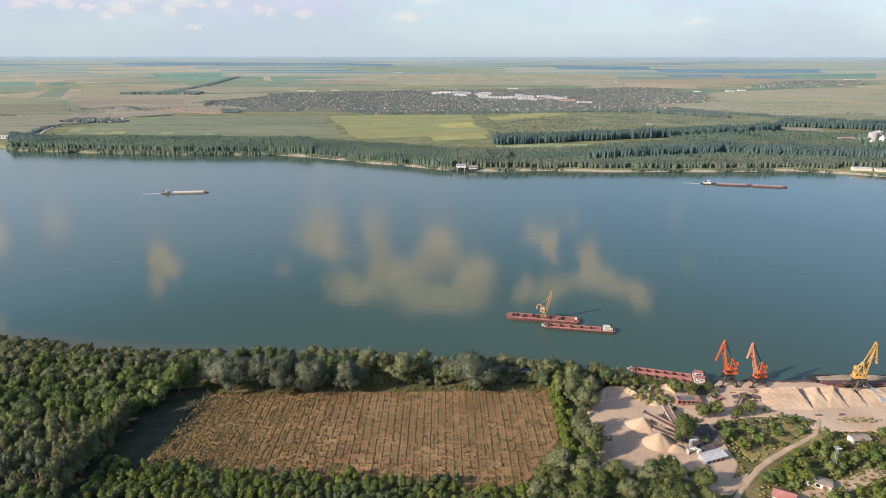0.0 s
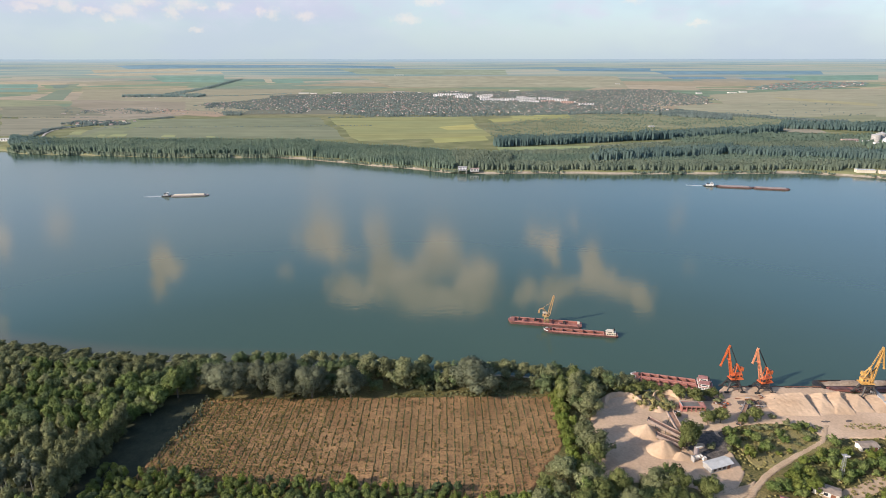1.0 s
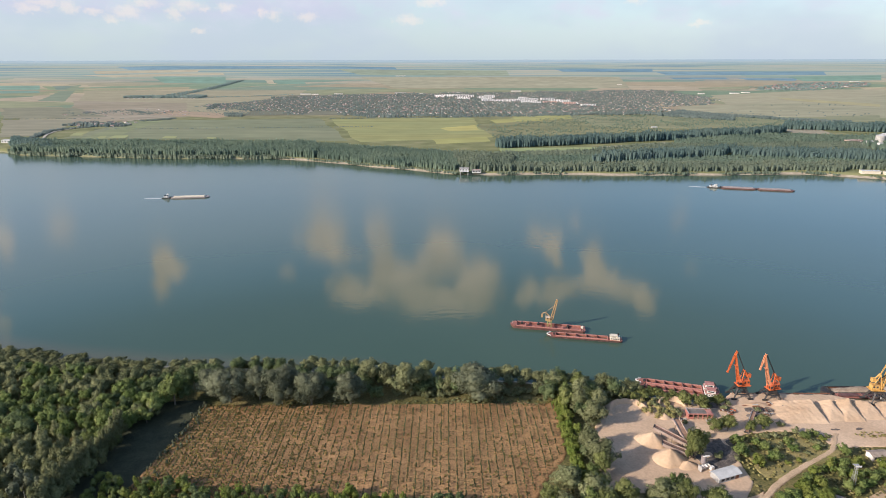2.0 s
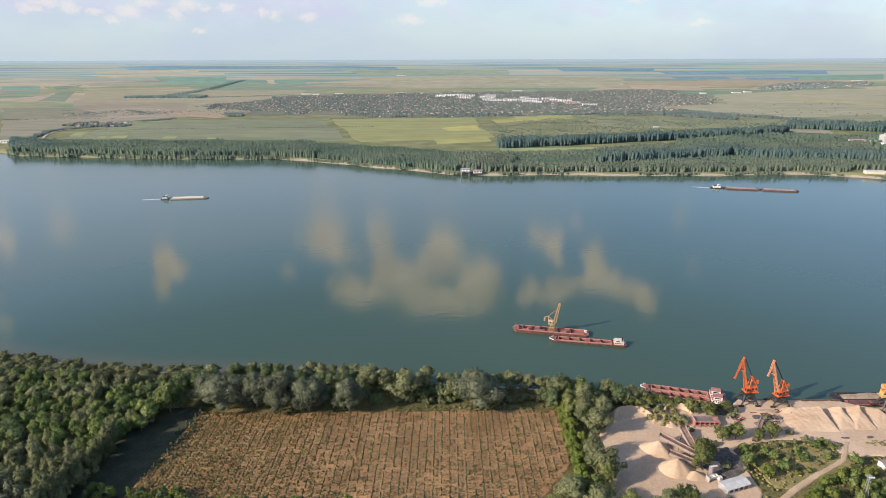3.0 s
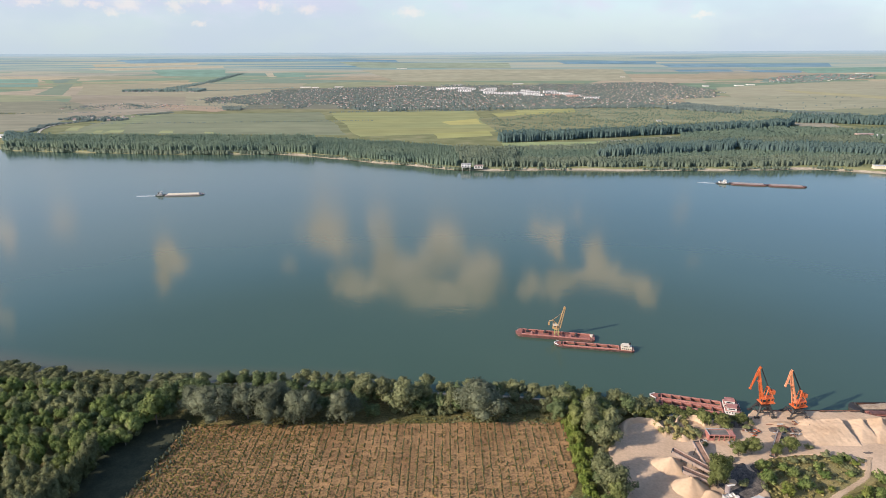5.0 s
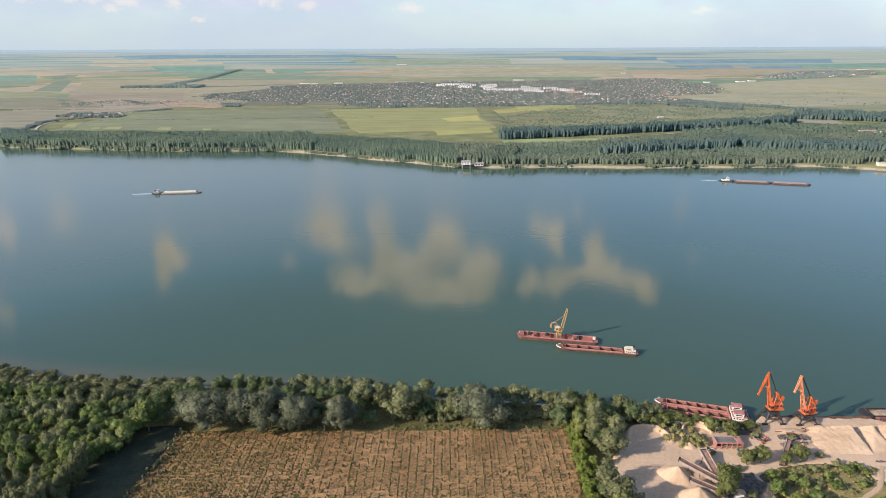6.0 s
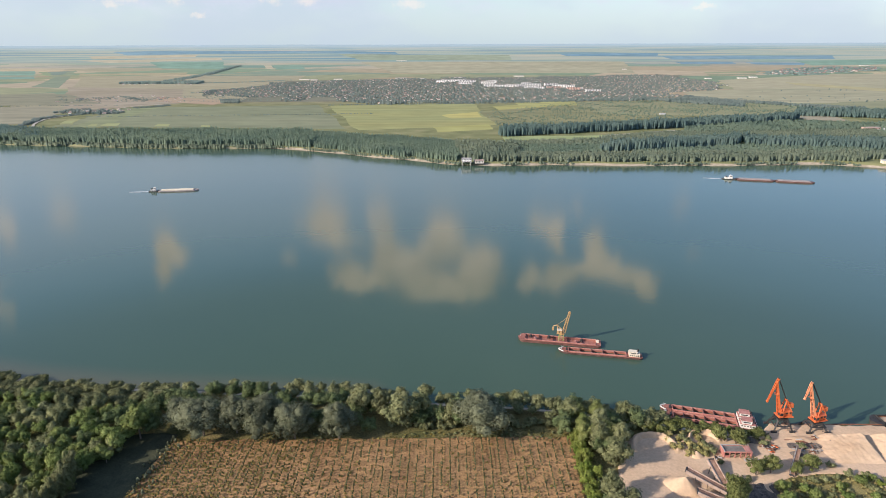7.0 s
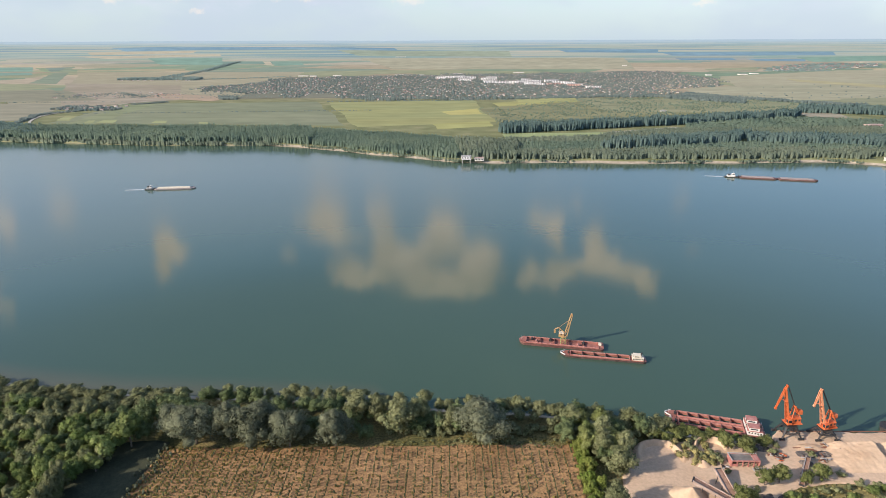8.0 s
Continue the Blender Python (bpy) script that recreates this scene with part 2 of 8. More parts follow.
RED_DECK = mat("red_lead_paint", (0.255, 0.092, 0.068), (0.370, 0.165, 0.125), 0.35, 0.65, fine=0.25)
RED_HULL = mat("brown_red_hull", (0.105, 0.050, 0.044), (0.185, 0.095, 0.080), 0.4, 0.6, fine=0.3)
PINK_RUST = mat("faded_red_paint", (0.360, 0.150, 0.125), (0.480, 0.245, 0.205), 0.5, 0.7, fine=0.3)
RUST = mat("rusty_steel", (0.165, 0.070, 0.042), (0.270, 0.130, 0.080), 0.6, 0.8, fine=0.35)
DARK_STEEL = mat("dark_steel", (0.022, 0.022, 0.024), (0.060, 0.055, 0.050), 0.5, 0.6, fine=0.3)
DARK_HULL = mat("dark_brown_hull", (0.060, 0.042, 0.038), (0.125, 0.085, 0.072), 0.4, 0.6, fine=0.3)
BLACK_HULL = mat("black_hull", (0.035, 0.034, 0.034), (0.085, 0.075, 0.065), 0.4, 0.6, fine=0.3)
ORANGE = mat("orange_paint", (0.540, 0.108, 0.030), (0.660, 0.178, 0.062), 0.4, 0.5, fine=0.12)
ORANGE_PALE = mat("faded_orange_paint", (0.680, 0.250, 0.110), (0.780, 0.350, 0.190), 0.6, 0.6, fine=0.15)
TAN_PAINT = mat("weathered_tan_paint", (0.420, 0.250, 0.100), (0.540, 0.350, 0.170), 0.5, 0.6, fine=0.2)
YELLOW = mat("yellow_crane_paint", (0.520, 0.280, 0.070), (0.640, 0.390, 0.130), 0.5, 0.55, fine=0.15)
WHITE = mat("white_paint", (0.620, 0.590, 0.540), (0.760, 0.730, 0.680), 0.5, 0.6, fine=0.12)
CREAM = mat("cream_paint", (0.640, 0.560, 0.430), (0.740, 0.660, 0.530), 0.5, 0.6, fine=0.12)
METAL_ROOF = mat("pale_metal_roof", (0.480, 0.470, 0.440), (0.620, 0.610, 0.580), 0.4, 0.45, fine=0.12)
GREY_ROOF = mat("grey_felt_roof", (0.130, 0.120, 0.110), (0.230, 0.210, 0.190), 0.4, 0.9, fine=0.2)
WORN_ROOF = mat("worn_brown_roof", (0.250, 0.195, 0.150), (0.380, 0.310, 0.250), 0.5, 0.9, fine=0.25)
GREY_STEEL = mat("grey_painted_steel", (0.250, 0.250, 0.250), (0.360, 0.360, 0.360), 0.5, 0.6)
CONCRETE = mat("concrete", (0.330, 0.315, 0.290), (0.470, 0.450, 0.420), 0.3, 0.9, fine=0.18)
BRICK_RED = mat("red_painted_wall", (0.380, 0.140, 0.115), (0.470, 0.215, 0.175), 0.5, 0.85, fine=0.2)
TILE_ROOF = mat("clay_tile_roof", (0.290, 0.195, 0.165), (0.430, 0.325, 0.280), 0.3, 0.85, fine=0.2, rnd=0.3, island=0.2)
PLASTER = mat("plaster_wall", (0.560, 0.510, 0.440), (0.760, 0.720, 0.660), 0.2, 0.9, fine=0.1, rnd=0.2, island=0.3)
WHITE_WALL = mat("white_block_wall", (0.800, 0.775, 0.740), (0.880, 0.860, 0.830), 0.05, 0.8, fine=0.06)
PINK_WALL = mat("pink_block_wall", (0.640, 0.420, 0.340), (0.720, 0.520, 0.440), 0.05, 0.8, fine=0.06)
GLASS_DARK = mat("dark_window_glass", (0.020, 0.024, 0.028), (0.050, 0.056, 0.062), 0.5, 0.12)
CONVEYOR = mat("weathered_conveyor_steel", (0.300, 0.215, 0.165), (0.430, 0.330, 0.270), 0.5, 0.8, fine=0.25)
BARGE_BROWN = mat("brown_barge_paint", (0.262, 0.215, 0.206), (0.350, 0.300, 0.286), 0.3, 0.7, fine=0.2)
RUBBER = mat("conveyor_belt", (0.217, 0.126, 0.088), (0.362, 0.231, 0.169), 0.6, 0.9)
FOAM = mat("foam", (0.380, 0.430, 0.440), (0.620, 0.650, 0.650), 0.25, 0.7, fine=0.3)


def water_material():
    m = bpy.data.materials.new("river_water")
    m.use_nodes = True
    t = m.node_tree
    b = t.nodes["Principled BSDF"]
    place = t.nodes.new("ShaderNodeNewGeometry").outputs["Position"]
    murk = t.nodes.new("ShaderNodeTexNoise")
    murk.inputs["Scale"].default_value, murk.inputs["Detail"].default_value = 0.004, 4
    t.links.new(place, murk.inputs["Vector"])
    ramp = t.nodes.new("ShaderNodeValToRGB")
    ramp.color_ramp.elements[0].position, ramp.color_ramp.elements[1].position = 0.3, 0.7
    ramp.color_ramp.elements[0].color, ramp.color_ramp.elements[1].color = (0.048, 0.088, 0.064, 1), (0.060, 0.101, 0.070, 1)
    t.links.new(murk.outputs["Fac"], ramp.inputs[0])
    shoal = t.nodes.new("ShaderNodeUVMap")
    shoal.uv_map = "shore"
    shore = t.nodes.new("ShaderNodeSeparateXYZ")
    t.links.new(shoal.outputs[0], shore.inputs[0])
    fade = t.nodes.new("ShaderNodeMapRange")
    fade.interpolation_type = "SMOOTHSTEP"
    t.links.new(shore.outputs[1], fade.inputs[0])
    for i, v in enumerate((24.0, 1.0, 0.0, 0.45)):
        fade.inputs[i + 1].default_value = v
    muddy = t.nodes.new("ShaderNodeMix")
    muddy.data_type = "RGBA"
    muddy.inputs[7].default_value = (0.150, 0.118, 0.075, 1)
    t.links.new(fade.outputs[0], muddy.inputs[0])
    t.links.new(ramp.outputs[0], muddy.inputs[6])
    t.links.new(muddy.outputs[2], b.inputs["Base Color"])
    b.inputs["IOR"].default_value = 1.333
    spot = t.nodes.new("ShaderNodeSeparateXYZ")
    t.links.new(place, spot.inputs[0])
    wind = t.nodes.new("ShaderNodeMapRange")
    t.links.new(spot.outputs[1], wind.inputs[0])
    for i, v in enumerate((480.0, 1000.0, 0.05, 0.16)):
        wind.inputs[i + 1].default_value = v
    t.links.new(wind.outputs[0], b.inputs["Roughness"])
    crests = t.nodes.new("ShaderNodeMapping")
    crests.inputs["Rotation"].default_value, crests.inputs["Scale"].default_value = (0, 0, radians(-9)), (0.42, 1.0, 1.0)
    t.links.new(place, crests.inputs[0])
    waves = t.nodes.new("ShaderNodeTexNoise")
    waves.inputs["Scale"].default_value, waves.inputs["Detail"].default_value = 0.26, 2
    t.links.new(crests.outputs[0], waves.inputs["Vector"])
    gusts = t.nodes.new("ShaderNodeTexNoise")
    gusts.inputs["Scale"].default_value, gusts.inputs["Detail"].default_value = 0.009, 3
    t.links.new(place, gusts.inputs["Vector"])
    r = t.nodes.new("ShaderNodeMapRange")
    t.links.new(gusts.outputs["Fac"], r.inputs[0])
    for i, v in enumerate((0.44, 0.68, 0.03, 0.45)):
        r.inputs[i + 1].default_value = v
    relief = t.nodes.new("ShaderNodeBump")
    relief.inputs["Distance"].default_value = 0.15
    t.links.new(r.outputs[0], relief.inputs["Strength"])
    t.links.new(waves.outputs["Fac"], relief.inputs["Height"])
    t.links.new(relief.outputs[0], b.inputs["Normal"])
    return m


def ground_material():
    """Dry grass by the river, sandy banks, and a patchwork of fields on the plain beyond, laid out on the plan, with
    haze painted in far off.
    """
    m = bpy.data.materials.new("ground")
    m.use_nodes = True
    t = m.node_tree
    b = t.nodes["Principled BSDF"]
    b.inputs["Roughness"].default_value, b.inputs["Specular IOR Level"].default_value = 0.95, 0.2
    uv = t.nodes.new("ShaderNodeUVMap")
    uv.uv_map = "plan"
    pos = t.nodes.new("ShaderNodeNewGeometry").outputs["Position"]
    split = t.nodes.new("ShaderNodeSeparateXYZ")
    t.links.new(uv.outputs[0], split.inputs[0])
    height = t.nodes.new("ShaderNodeSeparateXYZ")
    t.links.new(pos, height.inputs[0])

    def noise_at(v, scale, detail=5):
        n = t.nodes.new("ShaderNodeTexNoise")
        t.links.new(v, n.inputs["Vector"])
        n.inputs["Scale"].default_value, n.inputs["Detail"].default_value = scale, detail
        return n.outputs["Fac"]

    def ramp_of(v, *stops):
        n = t.nodes.new("ShaderNodeValToRGB")
        e = n.color_ramp.elements
        e[0].position, e[0].color = stops[0][0], (*stops[0][1], 1)
        e[1].position, e[1].color = stops[-1][0], (*stops[-1][1], 1)
        for p, c in stops[1:-1]:
            e.new(p).color = (*c, 1)
        t.links.new(v, n.inputs[0])
        return n

    def mixed(f, a, c, kind="MIX"):
        n = t.nodes.new("ShaderNodeMix")
        n.data_type, n.blend_type = "RGBA", kind
        if isinstance(f, float):
            n.inputs[0].default_value = f
        else:
            t.links.new(f, n.inputs[0])
        t.links.new(a, n.inputs[6])
        t.links.new(c, n.inputs[7])
        return n.outputs[2]

    def step(v, lo, hi):
        n = t.nodes.new("ShaderNodeMapRange")
        n.interpolation_type = "SMOOTHSTEP"
        t.links.new(v, n.inputs[0])
        n.inputs[1].default_value, n.inputs[2].default_value = lo, hi
        return n.outputs[0]

    near = ramp_of(noise_at(pos, 0.06), (0.3, (0.085, 0.088, 0.032)), (0.5, (0.150, 0.132, 0.052)), (0.7, (0.230, 0.185, 0.082))).outputs[0]
    tufts = ramp_of(noise_at(pos, 1.1, 6), (0.36, (0.55, 0.62, 0.55)), (0.5, (1.0, 1.0, 1.0)), (0.66, (1.45, 1.35, 1.3))).outputs[0]
    near = mixed(1.0, near, tufts, "MULTIPLY")
    turned = t.nodes.new("ShaderNodeMapping")
    turned.inputs["Rotation"].default_value, turned.inputs["Scale"].default_value = (0, 0, 0.35), (0.0011, 0.0015, 1)
    t.links.new(uv.outputs[0], turned.inputs[0])
    cells = t.nodes.new("ShaderNodeTexVoronoi")
    cells.distance, cells.inputs["Scale"].default_value, cells.inputs["Randomness"].default_value = "CHEBYCHEV", 1.0, 0.85
    t.links.new(turned.outputs[0], cells.inputs["Vector"])
    pick = t.nodes.new("ShaderNodeSeparateColor")
    t.links.new(cells.outputs["Color"], pick.inputs[0])
    crops = ramp_of(pick.outputs[0], (0.0, (0.330, 0.275, 0.185)), (0.22, (0.420, 0.345, 0.230)), (0.4, (0.270, 0.285, 0.170)), (0.55, (0.390, 0.330, 0.235)), (0.68, (0.190, 0.260, 0.170)), (0.82, (0.300, 0.270, 0.180)), (0.9, (0.200, 0.255, 0.190)), (1.0, (0.340, 0.330, 0.200)))
    crops.color_ramp.interpolation = "CONSTANT"
    grain = ramp_of(noise_at(uv.outputs[0], 0.009, 6), (0.3, (0.80, 0.82, 0.80)), (0.7, (1.15, 1.12, 1.10))).outputs[0]
    plain = mixed(1.0, crops.outputs[0], grain, "MULTIPLY")
    scrub = ramp_of(noise_at(uv.outputs[0], 0.02, 6), (0.35, (0.150, 0.165, 0.070)), (0.6, (0.230, 0.230, 0.110)), (0.75, (0.300, 0.270, 0.150))).outputs[0]
    land = mixed(step(split.outputs[1], 1900.0, 2300.0), scrub, plain)
    land = mixed(step(split.outputs[1], 600.0, 800.0), near, land)
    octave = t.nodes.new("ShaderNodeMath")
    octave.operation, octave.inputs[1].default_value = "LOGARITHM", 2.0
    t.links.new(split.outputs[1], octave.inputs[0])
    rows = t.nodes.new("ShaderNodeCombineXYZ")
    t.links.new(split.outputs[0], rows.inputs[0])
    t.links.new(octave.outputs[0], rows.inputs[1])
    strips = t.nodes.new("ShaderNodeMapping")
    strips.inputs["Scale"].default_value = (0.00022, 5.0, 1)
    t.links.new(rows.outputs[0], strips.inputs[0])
    # painted haze: streaks and a pale blue that take over with distance
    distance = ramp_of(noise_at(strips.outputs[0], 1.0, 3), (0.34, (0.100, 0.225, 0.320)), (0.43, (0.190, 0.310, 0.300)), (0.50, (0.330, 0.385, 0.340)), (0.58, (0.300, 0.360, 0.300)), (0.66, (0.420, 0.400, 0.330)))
    haze_blue = t.nodes.new("ShaderNodeRGB")
    haze_blue.outputs[0].default_value = (0.310, 0.425, 0.500, 1)
    distance = mixed(step(split.outputs[1], 15000.0, 60000.0), distance.outputs[0], haze_blue.outputs[0])
    haze_mix = t.nodes.new("ShaderNodeMath")
    haze_mix.operation, haze_mix.inputs[1].default_value = "MULTIPLY", 0.82
    t.links.new(step(split.outputs[1], 3400.0, 9000.0), haze_mix.inputs[0])
    land = mixed(haze_mix.outputs[0], land, distance)
    beach = ramp_of(noise_at(pos, 0.2), (0.3, (0.300, 0.245, 0.180)), (0.7, (0.500, 0.420, 0.325))).outputs[0]
    bare = t.nodes.new("ShaderNodeMath")
    bare.operation = "MULTIPLY"
    t.links.new(step(height.outputs[2], 3.2, 1.8), bare.inputs[0])
    open_shore = t.nodes.new("ShaderNodeMapRange")
    t.links.new(split.outputs[0], open_shore.inputs[0])
    for i, v in enumerate((-460.0, -300.0, 0.25, 0.9)):
        open_shore.inputs[i + 1].default_value = v
    t.links.new(open_shore.outputs[0], bare.inputs[1])
    land = mixed(bare.outputs[0], land, beach)
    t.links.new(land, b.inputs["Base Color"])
    return m


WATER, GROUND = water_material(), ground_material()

# ---- mesh helpers ----


class Build:
    """Gathers boxes, beams, tubes and plates into one mesh."""

    def __init__(self):
        self.v, self.f = [], []

    def add(self, verts, faces):
        n = len(self.v)
        self.v += [tuple(p) for p in verts]
        self.f += [tuple(n + i for i in face) for face in faces]
        return self

    def box(self, x0, y0, z0, x1, y1, z1):
        return self.add([(x, y, z) for z in (z0, z1) for x, y in ((x0, y0), (x1, y0), (x1, y1), (x0, y1))],
                        [(3, 2, 1, 0), (4, 5, 6, 7), (0, 1, 5, 4), (1, 2, 6, 5), (2, 3, 7, 6), (3, 0, 4, 7)])

    def beam(self, p, q, w, h=None, w2=None, h2=None):
        """A bar from p to q, w wide and h high, tapering to w2 and h2."""
        p, q, h = Vector(p), Vector(q), h or w
        d = (q - p).normalized()
        s = d.cross(Vector((0, 0, 1)))
        s = s.normalized() if s.length > 0.01 else Vector((1, 0, 0))
        u = s.cross(d)
        pts = []
        for o, a, c in ((p, w, h), (q, w2 or w, h2 or h)):
            pts += [o - s * a / 2 - u * c / 2, o + s * a / 2 - u * c / 2, o + s * a / 2 + u * c / 2, o - s * a / 2 + u * c / 2]
        return self.add(pts, [(0, 1, 2, 3), (7, 6, 5, 4), (0, 4, 5, 1), (1, 5, 6, 2), (2, 6, 7, 3), (3, 7, 4, 0)])

    def tube(self, p, q, r, r2=None, n=8):
        p, q, r2 = Vector(p), Vector(q), r if r2 is None else r2
        d = (q - p).normalized()
        s = d.cross(Vector((0, 0, 1)))
        s = s.normalized() if s.length > 0.01 else Vector((1, 0, 0))
        u = s.cross(d)
        pts = [o + (s * math.cos(a) + u * math.sin(a)) * k for o, k in ((p, r), (q, r2)) for a in (2 * math.pi * i / n for i in range(n))]
        return self.add(pts, [(i, n + i, n + (i + 1) % n, (i + 1) % n) for i in range(n)] + [tuple(range(n)), tuple(range(2 * n - 1, n - 1, -1))])

    def slab(self, outline, z0, z1):
        """A flat outline drawn up from z0 to z1."""
        n = len(outline)
        return self.add([(x, y, z0) for x, y in outline] + [(x, y, z1) for x, y in outline],
                        [tuple(range(n - 1, -1, -1)), tuple(range(n, 2 * n))] + [(i, (i + 1) % n, n + (i + 1) % n, n + i) for i in range(n)])

    def gable(self, x0, y0, x1, y1, z, rise, over=0.4, thick=0.18):
        """A pitched roof with its ridge along x."""
        x0, x1, y0, y1, ym = x0 - over, x1 + over, y0 - over, y1 + over, (y0 + y1) / 2
        for ya in (y0, y1):
            self.add([(x0, ya, z), (x1, ya, z), (x1, ym, z + rise), (x0, ym, z + rise), (x0, ya, z + thick), (x1, ya, z + thick), (x1, ym, z + rise + thick), (x0, ym, z + rise + thick)],
                     [(0, 1, 2, 3), (7, 6, 5, 4), (0, 4, 5, 1), (1, 5, 6, 2), (2, 6, 7, 3), (3, 7, 4, 0)])
        return self

    def mesh(self, name, material):
        me = bpy.data.meshes.new(name)
        me.from_pydata(self.v, [], self.f)
        me.materials.append(material)
        return me


def part(name, made, material, parent, label=""):
    """One mesh object under a thing or under a part. made: a Build, or a mesh to share."""
    me = made.mesh(name, material) if isinstance(made, Build) else made
    ob = new(name, me)
    ob.parent = parent
    return tagged(ob, label)


def thing(name, m, label, category, group="", kind=""):
    ob = new(name)
    ob.empty_display_size = 0.5
    ob.matrix_basis = m
    return tagged(ob, label, category, group, kind)


def grid_mesh(name, verts, quads, material, smooth=False, normals=None):
    """A mesh from arrays of points and four-cornered faces; foliage brings the normals of the clumps it belongs to."""
    verts, quads = np.asarray(verts, np.float32), np.asarray(quads, np.int32)
    me = bpy.data.meshes.new(name)
    me.vertices.add(len(verts))
    me.vertices.foreach_set("co", verts.ravel())
    me.loops.add(quads.size)
    me.loops.foreach_set("vertex_index", quads.ravel())
    me.polygons.add(len(quads))
    me.polygons.foreach_set("loop_start", np.arange(0, quads.size, 4, dtype=np.int32))
    me.update(calc_edges=True)
    me.validate()
    if smooth or normals is not None:
        me.polygons.foreach_set("use_smooth", np.ones(len(quads), bool))
    if normals is not None:
        me.attributes.new("custom_normal", "FLOAT_VECTOR", "POINT").data.foreach_set("vector", np.asarray(normals, np.float32).ravel())
    me.materials.append(material)
    return me


def inside(x, y, outline):
    n, hit = len(outline), False
    for i in range(n):
        (xa, ya), (xb, yb) = outline[i], outline[i - 1]
        if (ya > y) != (yb > y) and x < (xb - xa) * (y - ya) / (yb - ya) + xa:
            hit = not hit
    return hit


# ---- the lie of the land ----
LAND = 4.5
NEAR_BANK = ([-6000, -900, -420, -301, -247, -182, -120, -52, -30, 40, 74, 106, 130, 154, 158, 190, 214, 224, 300, 900, 6000],
             [900, 560, 402, 362, 348, 338, 334, 330, 326, 320, 314, 306, 299, 295, 300.5, 300, 297.5, 294, 294, 240, 100])
FAR_BANK = ([-6000, -1500, -917, -861, -712, -531, -334, -239, -147, -43, 15, 90, 166, 296, 446, 584, 659, 703, 900, 6000],
            [2100, 1420, 1243, 1204, 1181, 1154, 1153, 1121, 1070, 1018, 987, 981, 986, 977, 977, 988, 958, 936, 880, 500])
EYE_FAR, HORIZON_FROM, HORIZON_DEEP = (0.0, 30.0, 180.0), 3900.0, 900.0


def near_bank(x):
    return float(np.interp(x, *NEAR_BANK))


def far_bank(x):
    return float(np.interp(x, *FAR_BANK)) + 5 * noise.noise((x * 0.02, 3.1, 0))


def drawn_in(y):
    """How far the plain past HORIZON_FROM is drawn in towards the viewer, rising as it goes, so that the whole of it lies within five kilometres."""
    d = y - EYE_FAR[1]
    return 1.0 if d <= HORIZON_FROM else (HORIZON_FROM + HORIZON_DEEP * (1 - HORIZON_FROM / d)) / d


def far_place(x, y, z=4.0):
    s = drawn_in(y)
    return tuple(e + (c - e) * s for e, c in zip(EYE_FAR, (x, y, z)))


def ground_sheet():
    xs = np.unique(np.concatenate([np.linspace(-340, 300, 129), np.array([152, 153.5, 155, 156.5, 158, 159.5]), np.linspace(-1400, -340, 54), np.linspace(300, 1400, 54), np.linspace(1400, 6500, 24), np.linspace(-6500, -1400, 24)]))
    wild = lambda x, y, a: a * noise.fractal((x * 0.03, y * 0.03, 0.3), 1.0, 2.0, 3)
    rows = []
    for k in np.linspace(0, 1, 30):
        rows.append([(x, -900 + k * (near_bank(x) - 14 * hard(x) + 900), LAND) for x in xs])
    for off, z in ((-8, 3.6), (-3.5, 1.4), (0, 0.0), (7, -1.2), (22, -3.0)):
        rows.append([(x, near_bank(x) + off * hard(x), z) for x in xs])
    for k in (0.25, 0.5, 0.75):
        rows.append([(x, near_bank(x) * (1 - k) + far_bank(x) * k, -3.0) for x in xs])
    for off, z in ((-18, -2.5), (0, 0.0), (4, 0.8), (8, 1.9), (11, 4.0)):
        rows.append([(x, far_bank(x) + off * ((0.35 if x < -350 else 0.75 + 0.5 * noise.noise((x * 0.012, 5, 1))) if off > 0 else 1.0), z) for x in xs])
    for k in np.linspace(0.02, 1, 44) ** 1.15:
        rows.append([(x, (far_bank(x) + 14) * (1 - k) + 3900 * k, 4.0) for x in xs])
    plan, verts = [], []
    for row in rows:
        for x, y, z in row:
            plan.append((x, y))
            verts.append((x, y, z + (wild(x, y, 0.22) if z == LAND else 0)))
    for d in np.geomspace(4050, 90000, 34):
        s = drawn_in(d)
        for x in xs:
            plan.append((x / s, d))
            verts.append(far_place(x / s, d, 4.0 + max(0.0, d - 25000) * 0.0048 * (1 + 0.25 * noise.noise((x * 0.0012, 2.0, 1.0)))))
    n = len(xs)
    count = len(verts) // n
    a = np.arange(n * (count - 1)).reshape(count - 1, n)[:, :-1].ravel()
    quads = np.stack([a, a + 1, a + n + 1, a + n], 1)
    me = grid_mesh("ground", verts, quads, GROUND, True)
    uv = me.uv_layers.new(name="plan")
    plan = np.asarray(plan, np.float32)
    idx = np.empty(len(me.loops), np.int32)
    me.loops.foreach_get("vertex_index", idx)
    uv.data.foreach_set("uv", plan[idx].ravel())
    return tagged(new("ground", me), "dry grassy river plain with sandy banks and distant fields", "ground", kind="structure")


def hard(x):
    """The bank's width: a steep quay wall by the cranes, a gentle bank elsewhere."""
    return 0.06 if x > 157 else 1.0


ground_sheet()


